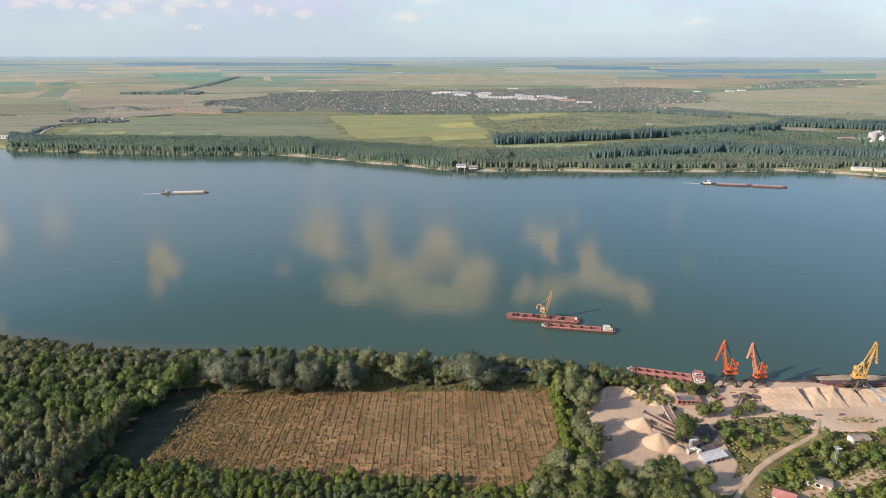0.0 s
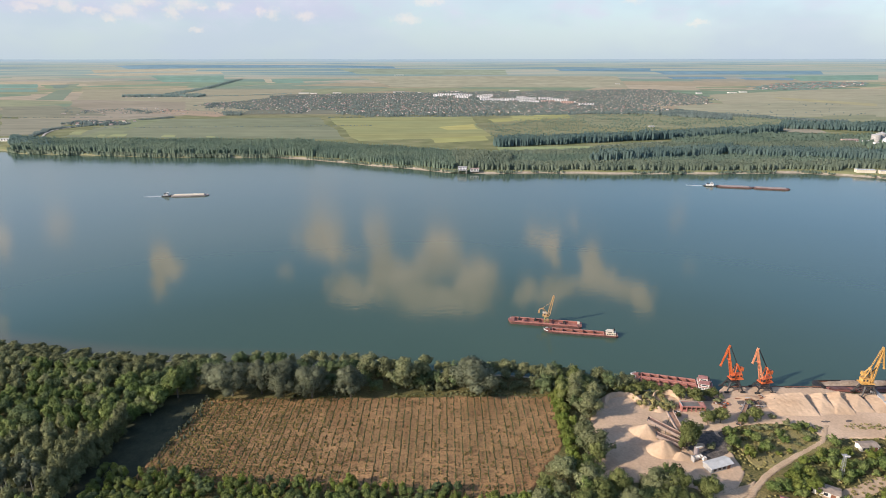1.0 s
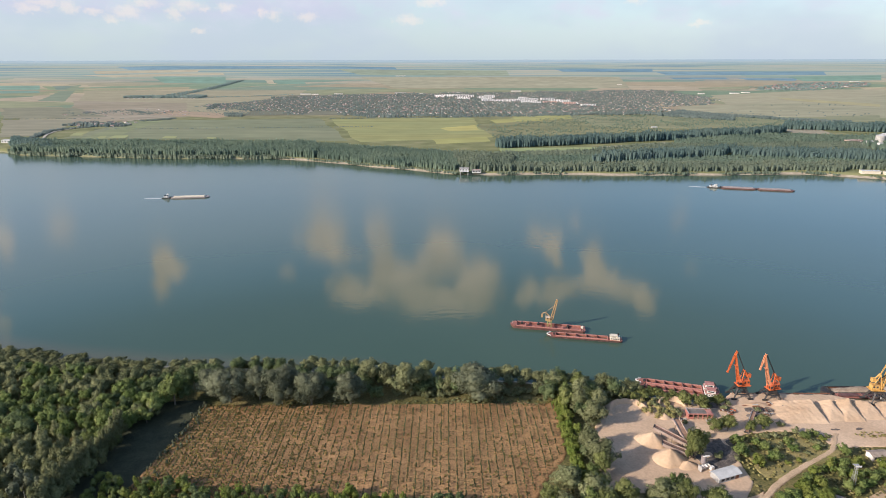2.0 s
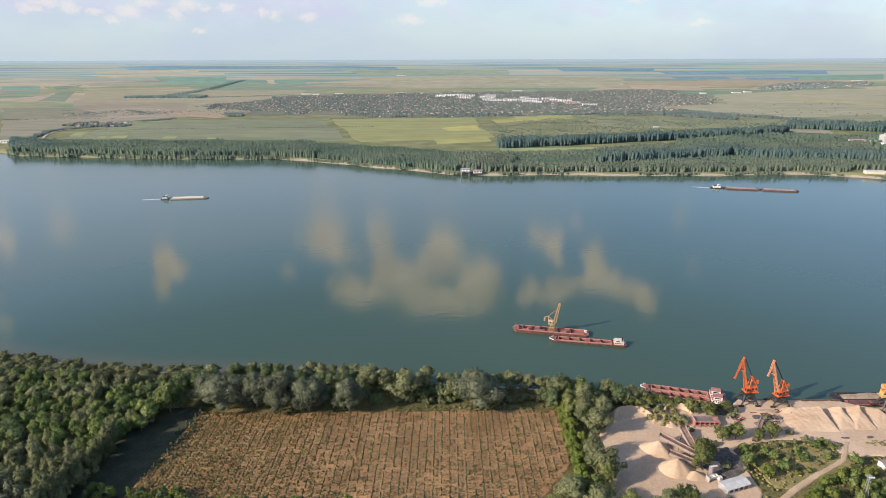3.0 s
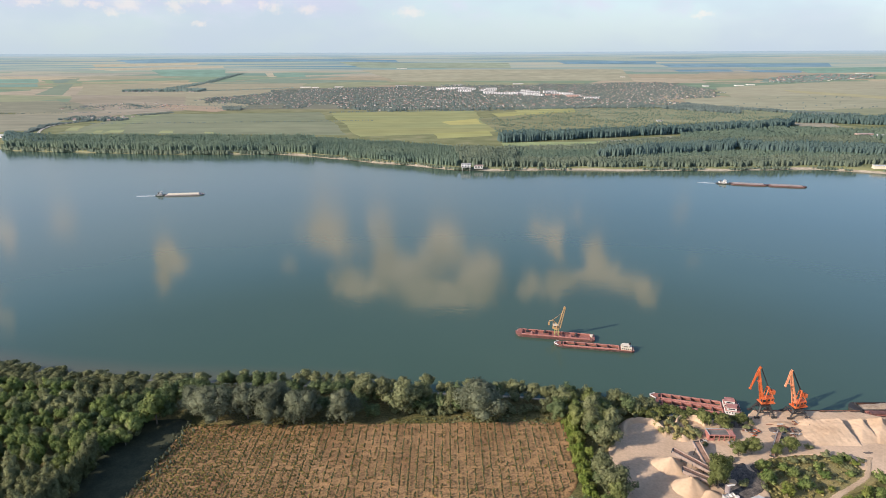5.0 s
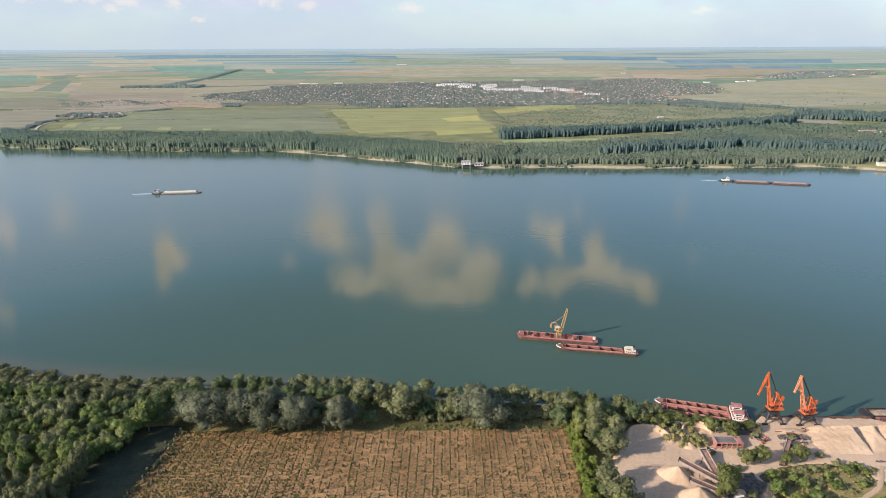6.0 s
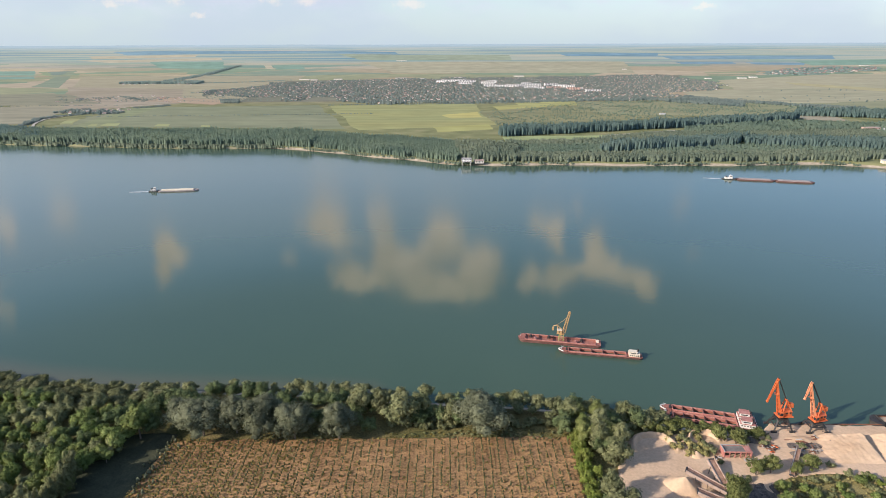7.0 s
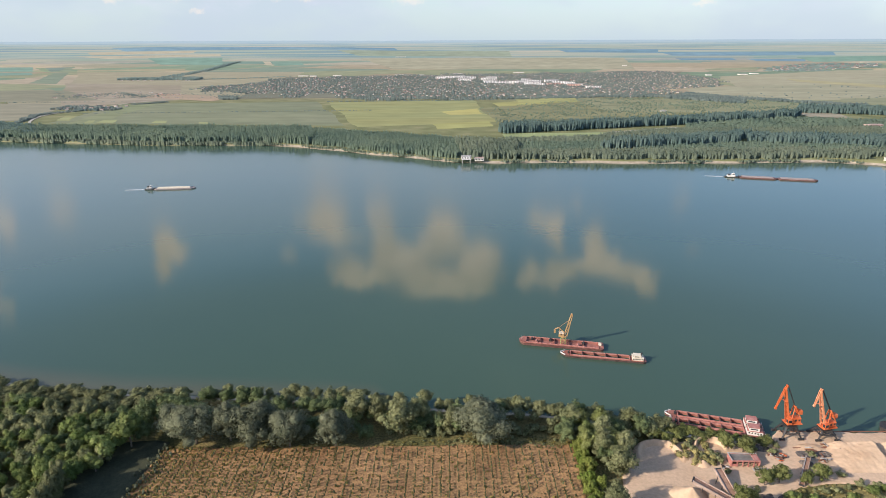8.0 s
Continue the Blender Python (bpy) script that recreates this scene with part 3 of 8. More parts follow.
def water_sheet():
    """The river's surface, with each point's distance from the near shore kept beside it; the quay drops off too steeply for shoals."""
    xs = np.unique(np.concatenate([np.linspace(-700, 400, 111), np.linspace(-6500, -700, 12), np.linspace(400, 6500, 12)]))
    offs = (-30, 0, 4, 9, 16, 25, 40)
    verts, shore = [], []
    for o in offs:
        for x in xs:
            verts.append((x, near_bank(x) + o, 0.0))
            shore.append((x, max(o, 0) + min(60.0, max(0.0, (x + 40) * 0.8))))
    for x in xs:
        verts.append((x, 2400.0, 0.0))
        shore.append((x, 90.0))
    n = len(xs)
    a = np.arange(n * len(offs)).reshape(len(offs), n)[:, :-1].ravel()
    me = grid_mesh("water", verts, np.stack([a, a + 1, a + n + 1, a + n], 1), WATER)
    uv = me.uv_layers.new(name="shore")
    idx = np.empty(len(me.loops), np.int32)
    me.loops.foreach_get("vertex_index", idx)
    uv.data.foreach_set("uv", np.asarray(shore, np.float32)[idx].ravel())
    return new("water", me)


river = water_sheet()
tagged(river, "calm teal-green river water reflecting pale clouds", "water", kind="structure")


def sheet(name, outline, z, material, label, category, cell=4.0, rough_edge=1.2, hilly=0.0):
    """A surface laid over the ground inside an outline: a fine grid drawn in to the outline at its rim, which wanders a little."""
    xs, ys = [p[0] for p in outline], [p[1] for p in outline]
    nx, ny = int((max(xs) - min(xs)) / cell) + 3, int((max(ys) - min(ys)) / cell) + 3
    ids, verts, quads, held = {}, [], [], {}

    def at(i, j):
        return min(xs) + (i - 1) * cell, min(ys) + (j - 1) * cell

    def holds(i, j):
        if (i, j) not in held:
            held[i, j] = inside(*at(i, j), outline)
        return held[i, j]

    def to_rim(x, y):
        best, hit = 1e9, (x, y)
        for k in range(len(outline)):
            (xa, ya), (xb, yb) = outline[k - 1], outline[k]
            dx, dy = xb - xa, yb - ya
            f = max(0.0, min(1.0, ((x - xa) * dx + (y - ya) * dy) / (dx * dx + dy * dy)))
            d = (x - xa - f * dx) ** 2 + (y - ya - f * dy) ** 2
            if d < best:
                best, hit = d, (xa + f * dx, ya + f * dy)
        return hit

    def vert(i, j):
        if (i, j) not in ids:
            x, y = at(i, j) if holds(i, j) else to_rim(*at(i, j))
            wx = rough_edge * (2.2 * noise.noise((x * 0.07, y * 0.07, 5)) + 0.9 * noise.noise((x * 0.3, y * 0.3, 1)) + 0.4 * noise.noise((x * 0.9, y * 0.9, 2)))
            wy = rough_edge * (2.2 * noise.noise((x * 0.07, y * 0.07, 6)) + 0.9 * noise.noise((x * 0.3, y * 0.3, 9)) + 0.4 * noise.noise((x * 0.9, y * 0.9, 7)))
            ids[i, j] = len(verts)
            verts.append((x + wx, y + wy, z + hilly * noise.fractal((x * 0.06, y * 0.06, 4), 1, 2, 3) - (0.0 if holds(i, j) else 0.5)))
        return ids[i, j]

    for j in range(ny):
        for i in range(nx):
            if any(holds(i + a, j + b) for a in (0, 1) for b in (0, 1)):
                quads.append((vert(i, j), vert(i + 1, j), vert(i + 1, j + 1), vert(i, j + 1)))
    return tagged(new(name, grid_mesh(name, verts, quads, material, True)), label, category, kind="structure")


LAY_BY = ((113.6, 220.5), (118.2, 217.6), (124.0, 215.4), (130.5, 217.8), (136, 221), (134, 216), (127, 210.5), (122, 206.5), (112, 206.6), (111, 213))
ORCHARD = ((-137, 218), (-132, 255), (-129, 286.5), (-60, 287.0), (59, 289.5), (57, 246), (42, 224), (34, 208), (-20, 212))
sheet("orchard_soil", ORCHARD, LAND + 0.34, SOIL, "bare reddish-brown tilled orchard soil", "soil", 1.0, 0.6, 0.06)
# dark sheet that deepens the shade along the woodland's edge
sheet("grass_strip", ((-215, 198), (-212, 222), (-172, 228), (-166, 262), (-158, 292), (-127, 290), (-131, 255), (-136, 216), (-120, 208), (-120, 200)), LAND + 0.25, SHADED_GRASS, "grass strip between woodland and orchard, darkened for the woodland's shade", "grass", 2.0, 0.7, 0.08)
YARD = ((79, 284), (96, 291), (120, 292), (140, 288), (150, 291), (158, 299.6), (190, 299.2), (212, 296.8), (223, 293.2), (300, 293.2), (300, 246), (232, 247), (208, 251), (190, 250), (170, 263), (150, 262), (136, 256), (134, 226), (124, 211), (112, 214), (100, 219), (70, 221), (68, 240), (74, 262))
sheet("sand_yard", YARD, LAND + 0.36, SAND_DARK, "pale packed sand of a river quarry yard", "yard", 0.8, 0.8, 0.12)
sheet("dirt_road", ((119.8, 203), (122.8, 203), (142.0, 222.2), (182.7, 247.6), (194.6, 262), (191.4, 262), (181, 249.4), (140.2, 224.5)), LAND + 0.42, TRACK, "pale dirt road through shrubs", "road", 0.5, 0.4, 0.03)
sheet("sandy_track", ((150, 200), (176, 210), (240, 236), (300, 245), (300, 250), (236, 240.5), (172, 215.5), (146, 206)), LAND + 0.40, TRACK, "sandy track beside small houses", "road", 0.6, 0.3, 0.03)
WET = mat("damp_sand", (0.085, 0.070, 0.060), (0.170, 0.135, 0.110), 0.4, 0.7)
sheet("wet_patch", ((192, 264.6), (194, 264.1), (196.5, 265), (195.5, 266.2), (192.8, 266)), LAND + 0.52, WET, "dark damp patch on the sand", "puddle", 0.4, 0.5)
sheet("wet_patch", ((204, 265.2), (206, 265), (209, 266.3), (207, 267.3), (204.6, 266.6)), LAND + 0.52, WET, "dark damp patch on the sand", "puddle", 0.4, 0.5)
RUBBLE_AND_SHADE = mat("dark_rubble", (0.060, 0.054, 0.052), (0.190, 0.160, 0.135), 0.5, 0.95, bump=0.2, fine=0.5, weave=2.0)
# reaches beyond the rubble, so its dark colour also paints the tree's shade
sheet("dark_rubble", ((112, 236), (116, 246), (121, 252), (125, 257), (138, 258), (138, 246), (133, 239), (124, 234.5)), LAND + 0.50, RUBBLE_AND_SHADE, "stony rubble and painted shade between trees and conveyors", "rubble", 0.5, 0.7, 0.5)
sheet("sandy_lay_by", LAY_BY, LAND + 0.41, TRACK, "trodden sandy clearing beside the dirt road", "road", 0.6, 0.5, 0.04)
sheet("dry_meadow", ((140, 230), (150, 228), (186, 246), (182, 262), (160, 262), (140, 254)), LAND + 0.38, GRASS_DRY, "dry grass meadow between shrubs", "meadow", 0.8, 1.0, 0.1)


# ---- fields of the far plain ----
FIELDS = []


def field_material(name, a, b, turn):
    """Cultivated land: long strips along the working direction, broad patches and a fine grain."""
    m = bpy.data.materials.new(name)
    m.use_nodes = True
    t = m.node_tree
    bsdf = t.nodes["Principled BSDF"]
    bsdf.inputs["Roughness"].default_value, bsdf.inputs["Specular IOR Level"].default_value = 0.95, 0.2
    place = t.nodes.new("ShaderNodeNewGeometry").outputs["Position"]
    grains = []
    for scale, stretch, lo, hi in ((0.005, (0.3, 1.0, 1.0), 0.0, 1.0), (0.03, (0.06, 1.0, 0.0), 0.90, 1.08), (0.022, (0.6, 1.0, 1.0), 0.88, 1.10)):
        laid = t.nodes.new("ShaderNodeMapping")
        laid.inputs["Rotation"].default_value, laid.inputs["Scale"].default_value = (0, 0, turn), stretch
        t.links.new(place, laid.inputs[0])
        n = t.nodes.new("ShaderNodeTexNoise")
        n.inputs["Scale"].default_value, n.inputs["Detail"].default_value = scale, 5
        t.links.new(laid.outputs[0], n.inputs["Vector"])
        r = t.nodes.new("ShaderNodeMapRange")
        t.links.new(n.outputs["Fac"], r.inputs[0])
        for i, v in enumerate((0.3, 0.7, lo, hi)):
            r.inputs[i + 1].default_value = v
        grains.append(r.outputs[0])
    mix = t.nodes.new("ShaderNodeMix")
    mix.data_type = "RGBA"
    mix.inputs[6].default_value, mix.inputs[7].default_value = (*a, 1), (*b, 1)
    t.links.new(grains[0], mix.inputs[0])
    both = t.nodes.new("ShaderNodeMath")
    both.operation = "MULTIPLY"
    t.links.new(grains[1], both.inputs[0])
    t.links.new(grains[2], both.inputs[1])
    tone = t.nodes.new("ShaderNodeHueSaturation")
    t.links.new(mix.outputs[2], tone.inputs["Color"])
    t.links.new(both.outputs[0], tone.inputs["Value"])
    t.links.new(tone.outputs[0], bsdf.inputs["Base Color"])
    return m


def field(name, label, a, b, corners):
    """One far field: a four-cornered sheet with strips of cultivation."""
    m = field_material(name, a, b, 0.2 + 0.6 * (len(FIELDS) % 3) / 2)
    FIELDS.append(name)
    lift = 0.06 + 0.012 * len(FIELDS)
    (p, q, r, s), n = corners, 36
    verts = []
    for i in range(n + 1):
        for j in range(n + 1):
            u, v = i / n, j / n
            x = (p[0] * (1 - u) + q[0] * u) * (1 - v) + (s[0] * (1 - u) + r[0] * u) * v
            y = (p[1] * (1 - u) + q[1] * u) * (1 - v) + (s[1] * (1 - u) + r[1] * u) * v
            w = 10 * noise.noise((x * 0.005, y * 0.005, 2))
            rag = noise.noise((x * 0.03, y * 0.03, 5))
            verts.append(far_place(x + w + 3.5 * rag, y + w + 2 * rag, 4.0 + lift))
    quads = [(i * (n + 1) + j, (i + 1) * (n + 1) + j, (i + 1) * (n + 1) + j + 1, i * (n + 1) + j + 1) for i in range(n) for j in range(n)]
    me = grid_mesh(name, verts, quads, m)
    tagged(new(name, me), label, "field", kind="structure")


field("tan_field", "dry tan plateau behind the eroded slope", (0.345, 0.314, 0.205), (0.310, 0.288, 0.190), ((-2500, 4300), (-900, 4000), (-640, 2180), (-1250, 1990)))
field("green_field", "broad grey-green crop field on the river plain", (0.197, 0.220, 0.131), (0.238, 0.249, 0.153), ((-977, 1895), (-410, 1958), (-227, 1398), (-926, 1447)))
field("green_field", "fresh green strip of pasture", (0.216, 0.246, 0.131), (0.242, 0.264, 0.146), ((-879, 1425), (-964, 1933), (-891, 1974), (-812, 1426)))
field("yellow_field", "yellow-green ripening crop field", (0.300, 0.290, 0.120), (0.280, 0.300, 0.135), ((-373, 1939), (85, 1984), (118, 1455), (-197, 1368)))
field("yellow_field", "bright yellow patch of flowering crop", (0.430, 0.385, 0.130), (0.400, 0.370, 0.150), ((-14, 1672), (88, 1749), (94, 1616), (9, 1588)))
field("yellow_field", "bright yellow strip beside the poplar wood", (0.370, 0.350, 0.120), (0.330, 0.330, 0.135), ((-32, 1421), (94, 1466), (101, 1380), (-24, 1331)))
field("yellow_field", "yellow meadow below the town", (0.380, 0.355, 0.125), (0.300, 0.305, 0.130), ((135, 1906), (436, 2073), (406, 1908), (157, 1750)))
field("scrub_field", "olive scrubland with scattered bushes", (0.197, 0.201, 0.105), (0.271, 0.261, 0.135), ((92, 1765), (819, 2169), (742, 1664), (116, 1433)))
field("tan_field", "harvested tan field on the plain", (0.282, 0.265, 0.175), (0.319, 0.298, 0.198), ((-1752, 2408), (-1588, 2504), (-991, 1933), (-1119, 1647)))
field("tan_field", "grey-brown fallow field by the river", (0.249, 0.235, 0.164), (0.293, 0.278, 0.190), ((-1411, 1928), (-1156, 1893), (-997, 1516), (-1084, 1468)))
field("tan_field", "wide dry grassland beyond the town", (0.375, 0.349, 0.231), (0.282, 0.283, 0.183), ((919, 2442), (2365, 3272), (1431, 1957), (830, 1951)))
field("tan_field", "pale stubble field far beyond the town", (0.375, 0.347, 0.227), (0.338, 0.318, 0.212), ((1399, 3256), (3132, 4352), (2365, 3272), (1167, 2540)))
field("tan_field", "dry ochre hillside west of the town", (0.345, 0.314, 0.201), (0.301, 0.283, 0.186), ((-1210, 2881), (-785, 3220), (-663, 2516), (-972, 2331)))
field("tan_field", "pale brown fallow land with red earth scars", (0.345, 0.314, 0.205), (0.316, 0.288, 0.186), ((-2502, 4227), (-1849, 4433), (-982, 2276), (-1201, 2033)))
field("green_field", "low green meadow behind the plantations", (0.220, 0.235, 0.131), (0.271, 0.268, 0.153), ((412, 2050), (1431, 1957), (1195, 1625), (414, 1661)))

# the blues and teals have the haze of the distance painted in
HAZE_BLUE_A, HAZE_BLUE_B, HAZE_TEAL_A, HAZE_TEAL_B, PALE_A, PALE_B = (0.130, 0.235, 0.300), (0.190, 0.295, 0.335), (0.165, 0.275, 0.215), (0.205, 0.310, 0.240), (0.430, 0.385, 0.280), (0.380, 0.350, 0.250)
field("dark_belt", "belt of far woods near the horizon, painted blue for haze", HAZE_BLUE_A, HAZE_BLUE_B, ((-11553, 21577), (-10291, 28829), (-5561, 15563), (-6690, 13088)))
field("dark_belt", "belt of far woods near the horizon, painted blue for haze", HAZE_BLUE_A, HAZE_BLUE_B, ((-12743, 33965), (-1545, 18435), (-1124, 14172), (-6364, 16948)))
field("dark_belt", "belt of far woods near the horizon, painted blue for haze", HAZE_BLUE_A, HAZE_BLUE_B, ((2377, 13606), (4667, 14017), (3306, 9920), (1966, 10432)))
field("dark_belt", "long belt of far woods painted blue for haze", HAZE_BLUE_A, HAZE_BLUE_B, ((3349, 9912), (6196, 10186), (4803, 7831), (2832, 7950)))
field("dark_belt", "short strip of woodland painted blue for haze", HAZE_BLUE_A, HAZE_BLUE_B, ((2399, 6645), (3018, 6687), (2744, 5991), (2238, 6044)))
field("dark_belt", "short strip of woodland painted blue for haze", HAZE_BLUE_A, HAZE_BLUE_B, ((3045, 6459), (3580, 6293), (3163, 5601), (2831, 5803)))
field("green_field", "far field tinted blue-green for haze", HAZE_TEAL_A, HAZE_TEAL_B, ((3828, 6952), (5330, 7596), (3995, 5685), (3149, 5444)))
field("green_field", "far field tinted blue-green for haze", HAZE_TEAL_A, HAZE_TEAL_B, ((-3431, 4717), (-3147, 4750), (-2388, 3596), (-2584, 3545)))
field("green_field", "green field below a low scarp", (0.205, 0.268, 0.164), (0.231, 0.290, 0.175), ((-3026, 4586), (-2951, 4580), (-2417, 3940), (-2071, 3346)))
field("green_field", "dark blue-green field corner", (0.153, 0.212, 0.175), (0.175, 0.231, 0.186), ((-2942, 4580), (-2851, 4782), (-2484, 4099), (-2551, 4024)))
field("green_slope", "dark green slope of a low scarp", (0.185, 0.235, 0.160), (0.225, 0.265, 0.180), ((-1923, 2875), (-1758, 2813), (-2924, 4920), (-2811, 4619)))
field("broken_ground", "bare broken ground below the plateau", (0.275, 0.240, 0.165), (0.345, 0.300, 0.220), ((-1094, 1760), (-871, 2031), (-1150, 2700), (-1746, 2866)))
field("red_earth", "reddish clay scar dug into the slope", (0.400, 0.250, 0.175), (0.340, 0.230, 0.165), ((-986, 2093), (-926, 2069), (-1034, 2288), (-1055, 2271)))
field("red_earth", "reddish clay scar dug into the slope", (0.390, 0.255, 0.185), (0.340, 0.240, 0.175), ((-913, 2047), (-871, 2031), (-971, 2251), (-989, 2235)))
field("yellow_field", "small pale yellow plot by the bank wood", (0.330, 0.320, 0.150), (0.300, 0.300, 0.140), ((-934, 1492), (-900, 1480), (-946, 1594), (-969, 1586)))
field("town_ground", "shaded gardens and yards of the river town", (0.150, 0.165, 0.110), (0.215, 0.205, 0.150), ((-850, 3330), (1420, 3800), (640, 2130), (-700, 2060)))
field("grey_field", "grey-olive fallow field", (0.215, 0.215, 0.145), (0.255, 0.245, 0.165), ((-1771, 2421), (-1486, 2440), (-1121, 2013), (-1440, 1962)))
field("green_field", "wide field beyond the plateau, tinted blue-green for haze", HAZE_TEAL_A, HAZE_TEAL_B, ((-3498, 7330), (-2683, 7492), (-1835, 5114), (-2392, 5224)))
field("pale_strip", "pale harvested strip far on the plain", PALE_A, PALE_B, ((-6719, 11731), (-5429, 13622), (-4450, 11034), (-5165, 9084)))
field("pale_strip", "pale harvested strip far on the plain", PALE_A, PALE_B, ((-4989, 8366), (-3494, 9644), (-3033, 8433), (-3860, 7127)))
field("green_field", "small square field tinted blue-green for haze", HAZE_TEAL_A, HAZE_TEAL_B, ((-1669, 5987), (-1400, 5961), (-1138, 4996), (-1359, 4953)))
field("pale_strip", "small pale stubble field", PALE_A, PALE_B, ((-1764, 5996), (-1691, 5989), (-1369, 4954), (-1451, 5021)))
field("green_field", "wide pale green land beyond the town", (0.249, 0.298, 0.220), (0.282, 0.320, 0.227), ((-2417, 13821), (1125, 11505), (780, 7613), (-1133, 8175)))
field("tan_field", "broad pale tan fields behind the town", (0.345, 0.328, 0.227), (0.301, 0.294, 0.205), ((-976, 7037), (1938, 6935), (1226, 4108), (-355, 4214)))
field("green_field", "green meadow between town and village", (0.231, 0.264, 0.164), (0.257, 0.279, 0.175), ((1696, 4163), (2195, 4409), (1872, 3826), (1543, 3702)))
field("yellow_field", "yellow dry grass streak on the plain", (0.400, 0.355, 0.190), (0.350, 0.320, 0.185), ((1640, 3061), (1818, 2570), (1710, 2415), (1575, 2842)))
field("green_field", "grey-green pasture beyond the plantations", (0.242, 0.253, 0.150), (0.271, 0.272, 0.164), ((1246, 2008), (1451, 2044), (1294, 1819), (1193, 1892)))

for name, label, corners in (
        ("pale_plot", "small pale yellow-green plot behind the bank wood", ((-928, 1480), (-957, 1550), (-937, 1558), (-906, 1491))),
        ("pale_plot", "small pale yellow-green plot behind the bank wood", ((-847, 1446), (-863, 1490), (-849, 1490), (-828, 1446))),
        ("pale_plot", "small pale yellow-green plot behind the bank wood", ((-819, 1446), (-834, 1497), (-804, 1504), (-777, 1445))),
        ("pale_plot", "bright yellow-green plot behind the poplar wood", ((-681, 1443), (-698, 1487), (-665, 1486), (-646, 1439))),
        ("pale_plot", "small yellow plot behind the poplar wood", ((-567, 1428), (-579, 1467), (-557, 1459), (-545, 1427)))):
    field(name, label, (0.330, 0.340, 0.165), (0.300, 0.325, 0.155), corners)
field("red_earth", "eroded reddish clay scarp below the town", (0.430, 0.300, 0.200), (0.345, 0.275, 0.190), ((-1041, 2110), (-1000, 2260), (-700, 2120), (-740, 1975)))
field("river_meadow", "light green meadow strip between two plantations", (0.275, 0.330, 0.150), (0.300, 0.340, 0.165), ((108, 1262), (330, 1290), (300, 1234), (108, 1214)))
field("pale_strip", "bare pale strip of a forest track", (0.400, 0.375, 0.290), (0.360, 0.345, 0.260), ((330, 1290), (492, 1352), (480, 1318), (300, 1234)))
field("tan_field", "bare brownish clearing beside the dark poplars", (0.330, 0.290, 0.210), (0.300, 0.275, 0.195), ((898, 1625), (1001, 1636), (967, 1509), (881, 1530)))
field("yellow_field", "bright yellow strip of the olive scrubland", (0.400, 0.375, 0.140), (0.340, 0.340, 0.140), ((217, 2010), (425, 2091), (407, 1975), (212, 1840)))


def lane(places, wide, label):
    """A winding gravel road across the plain."""
    verts, quads = [], []
    for i, (x, y) in enumerate(places):
        (x0, y0), (x1, y1) = places[max(i - 1, 0)], places[min(i + 1, len(places) - 1)]
        d = math.hypot(x1 - x0, y1 - y0)
        nx, ny = -(y1 - y0) / d * wide / 2, (x1 - x0) / d * wide / 2
        verts += [(x + nx, y + ny, 5.1), (x - nx, y - ny, 5.1)]
        if i:
            quads.append((2 * i - 2, 2 * i - 1, 2 * i + 1, 2 * i))
    tagged(new("country_road", grid_mesh("country_road", verts, quads, TRACK_PALE)), label, "road", kind="structure")


lane(((-927, 1387), (-955, 1425), (-985, 1474), (-1010, 1525), (-1028, 1580), (-1030, 1620), (-1022, 1665), (-1005, 1706), (-995, 1760), (-988, 1830), (-978, 1900), (-960, 1957), (-900, 2000)), 6.0, "pale winding gravel road leading past a hamlet")

# ---- trees ----
CUBE = np.array([(x, y, z) for x in (-1, 0, 1) for y in (-1, 0, 1) for z in (-1, 0, 1) if (x, y, z) != (0, 0, 0)], float)
CUBE_AT = {tuple(int(c) for c in p): i for i, p in enumerate(CUBE)}
BALL = CUBE / np.linalg.norm(CUBE, axis=1)[:, None]
BALL_QUADS = []
for ax in range(3):
    for side in (-1, 1):
        for i in (-1, 0):
            for j in (-1, 0):
                ring = []
                for a, b in ((i, j), (i + 1, j), (i + 1, j + 1), (i, j + 1)):
                    p = [0, 0, 0]
                    p[ax], p[(ax + 1) % 3], p[(ax + 2) % 3] = side, a, b
                    ring.append(CUBE_AT[tuple(p)])
                BALL_QUADS.append(ring if side > 0 else ring[::-1])
BALL_QUADS = np.array(BALL_QUADS)


def leaf_quads(centres, normals, size, gen):
    """Small uneven leaf sprays, one quad each."""
    n = len(centres)
    tang = np.cross(normals, gen.normal(size=(n, 3)))
    tang /= np.linalg.norm(tang, axis=1)[:, None] + 1e-9
    bit = np.cross(normals, tang)
    s = (size * gen.uniform(0.6, 1.35, n))[:, None]
    k = gen.uniform(0.5, 0.95, n)[:, None]
    bend = normals * s * gen.uniform(-0.35, 0.1, n)[:, None]
    pts = np.stack([centres - tang * s * 0.5 - bit * s * k * 0.5, centres + tang * s * 0.6 - bit * s * k * 0.3 + bend, centres + tang * s * 0.45 + bit * s * k * 0.55, centres - tang * s * 0.55 + bit * s * k * 0.4 + bend], 1)
    return pts.reshape(-1, 3), np.arange(4 * n).reshape(n, 4)


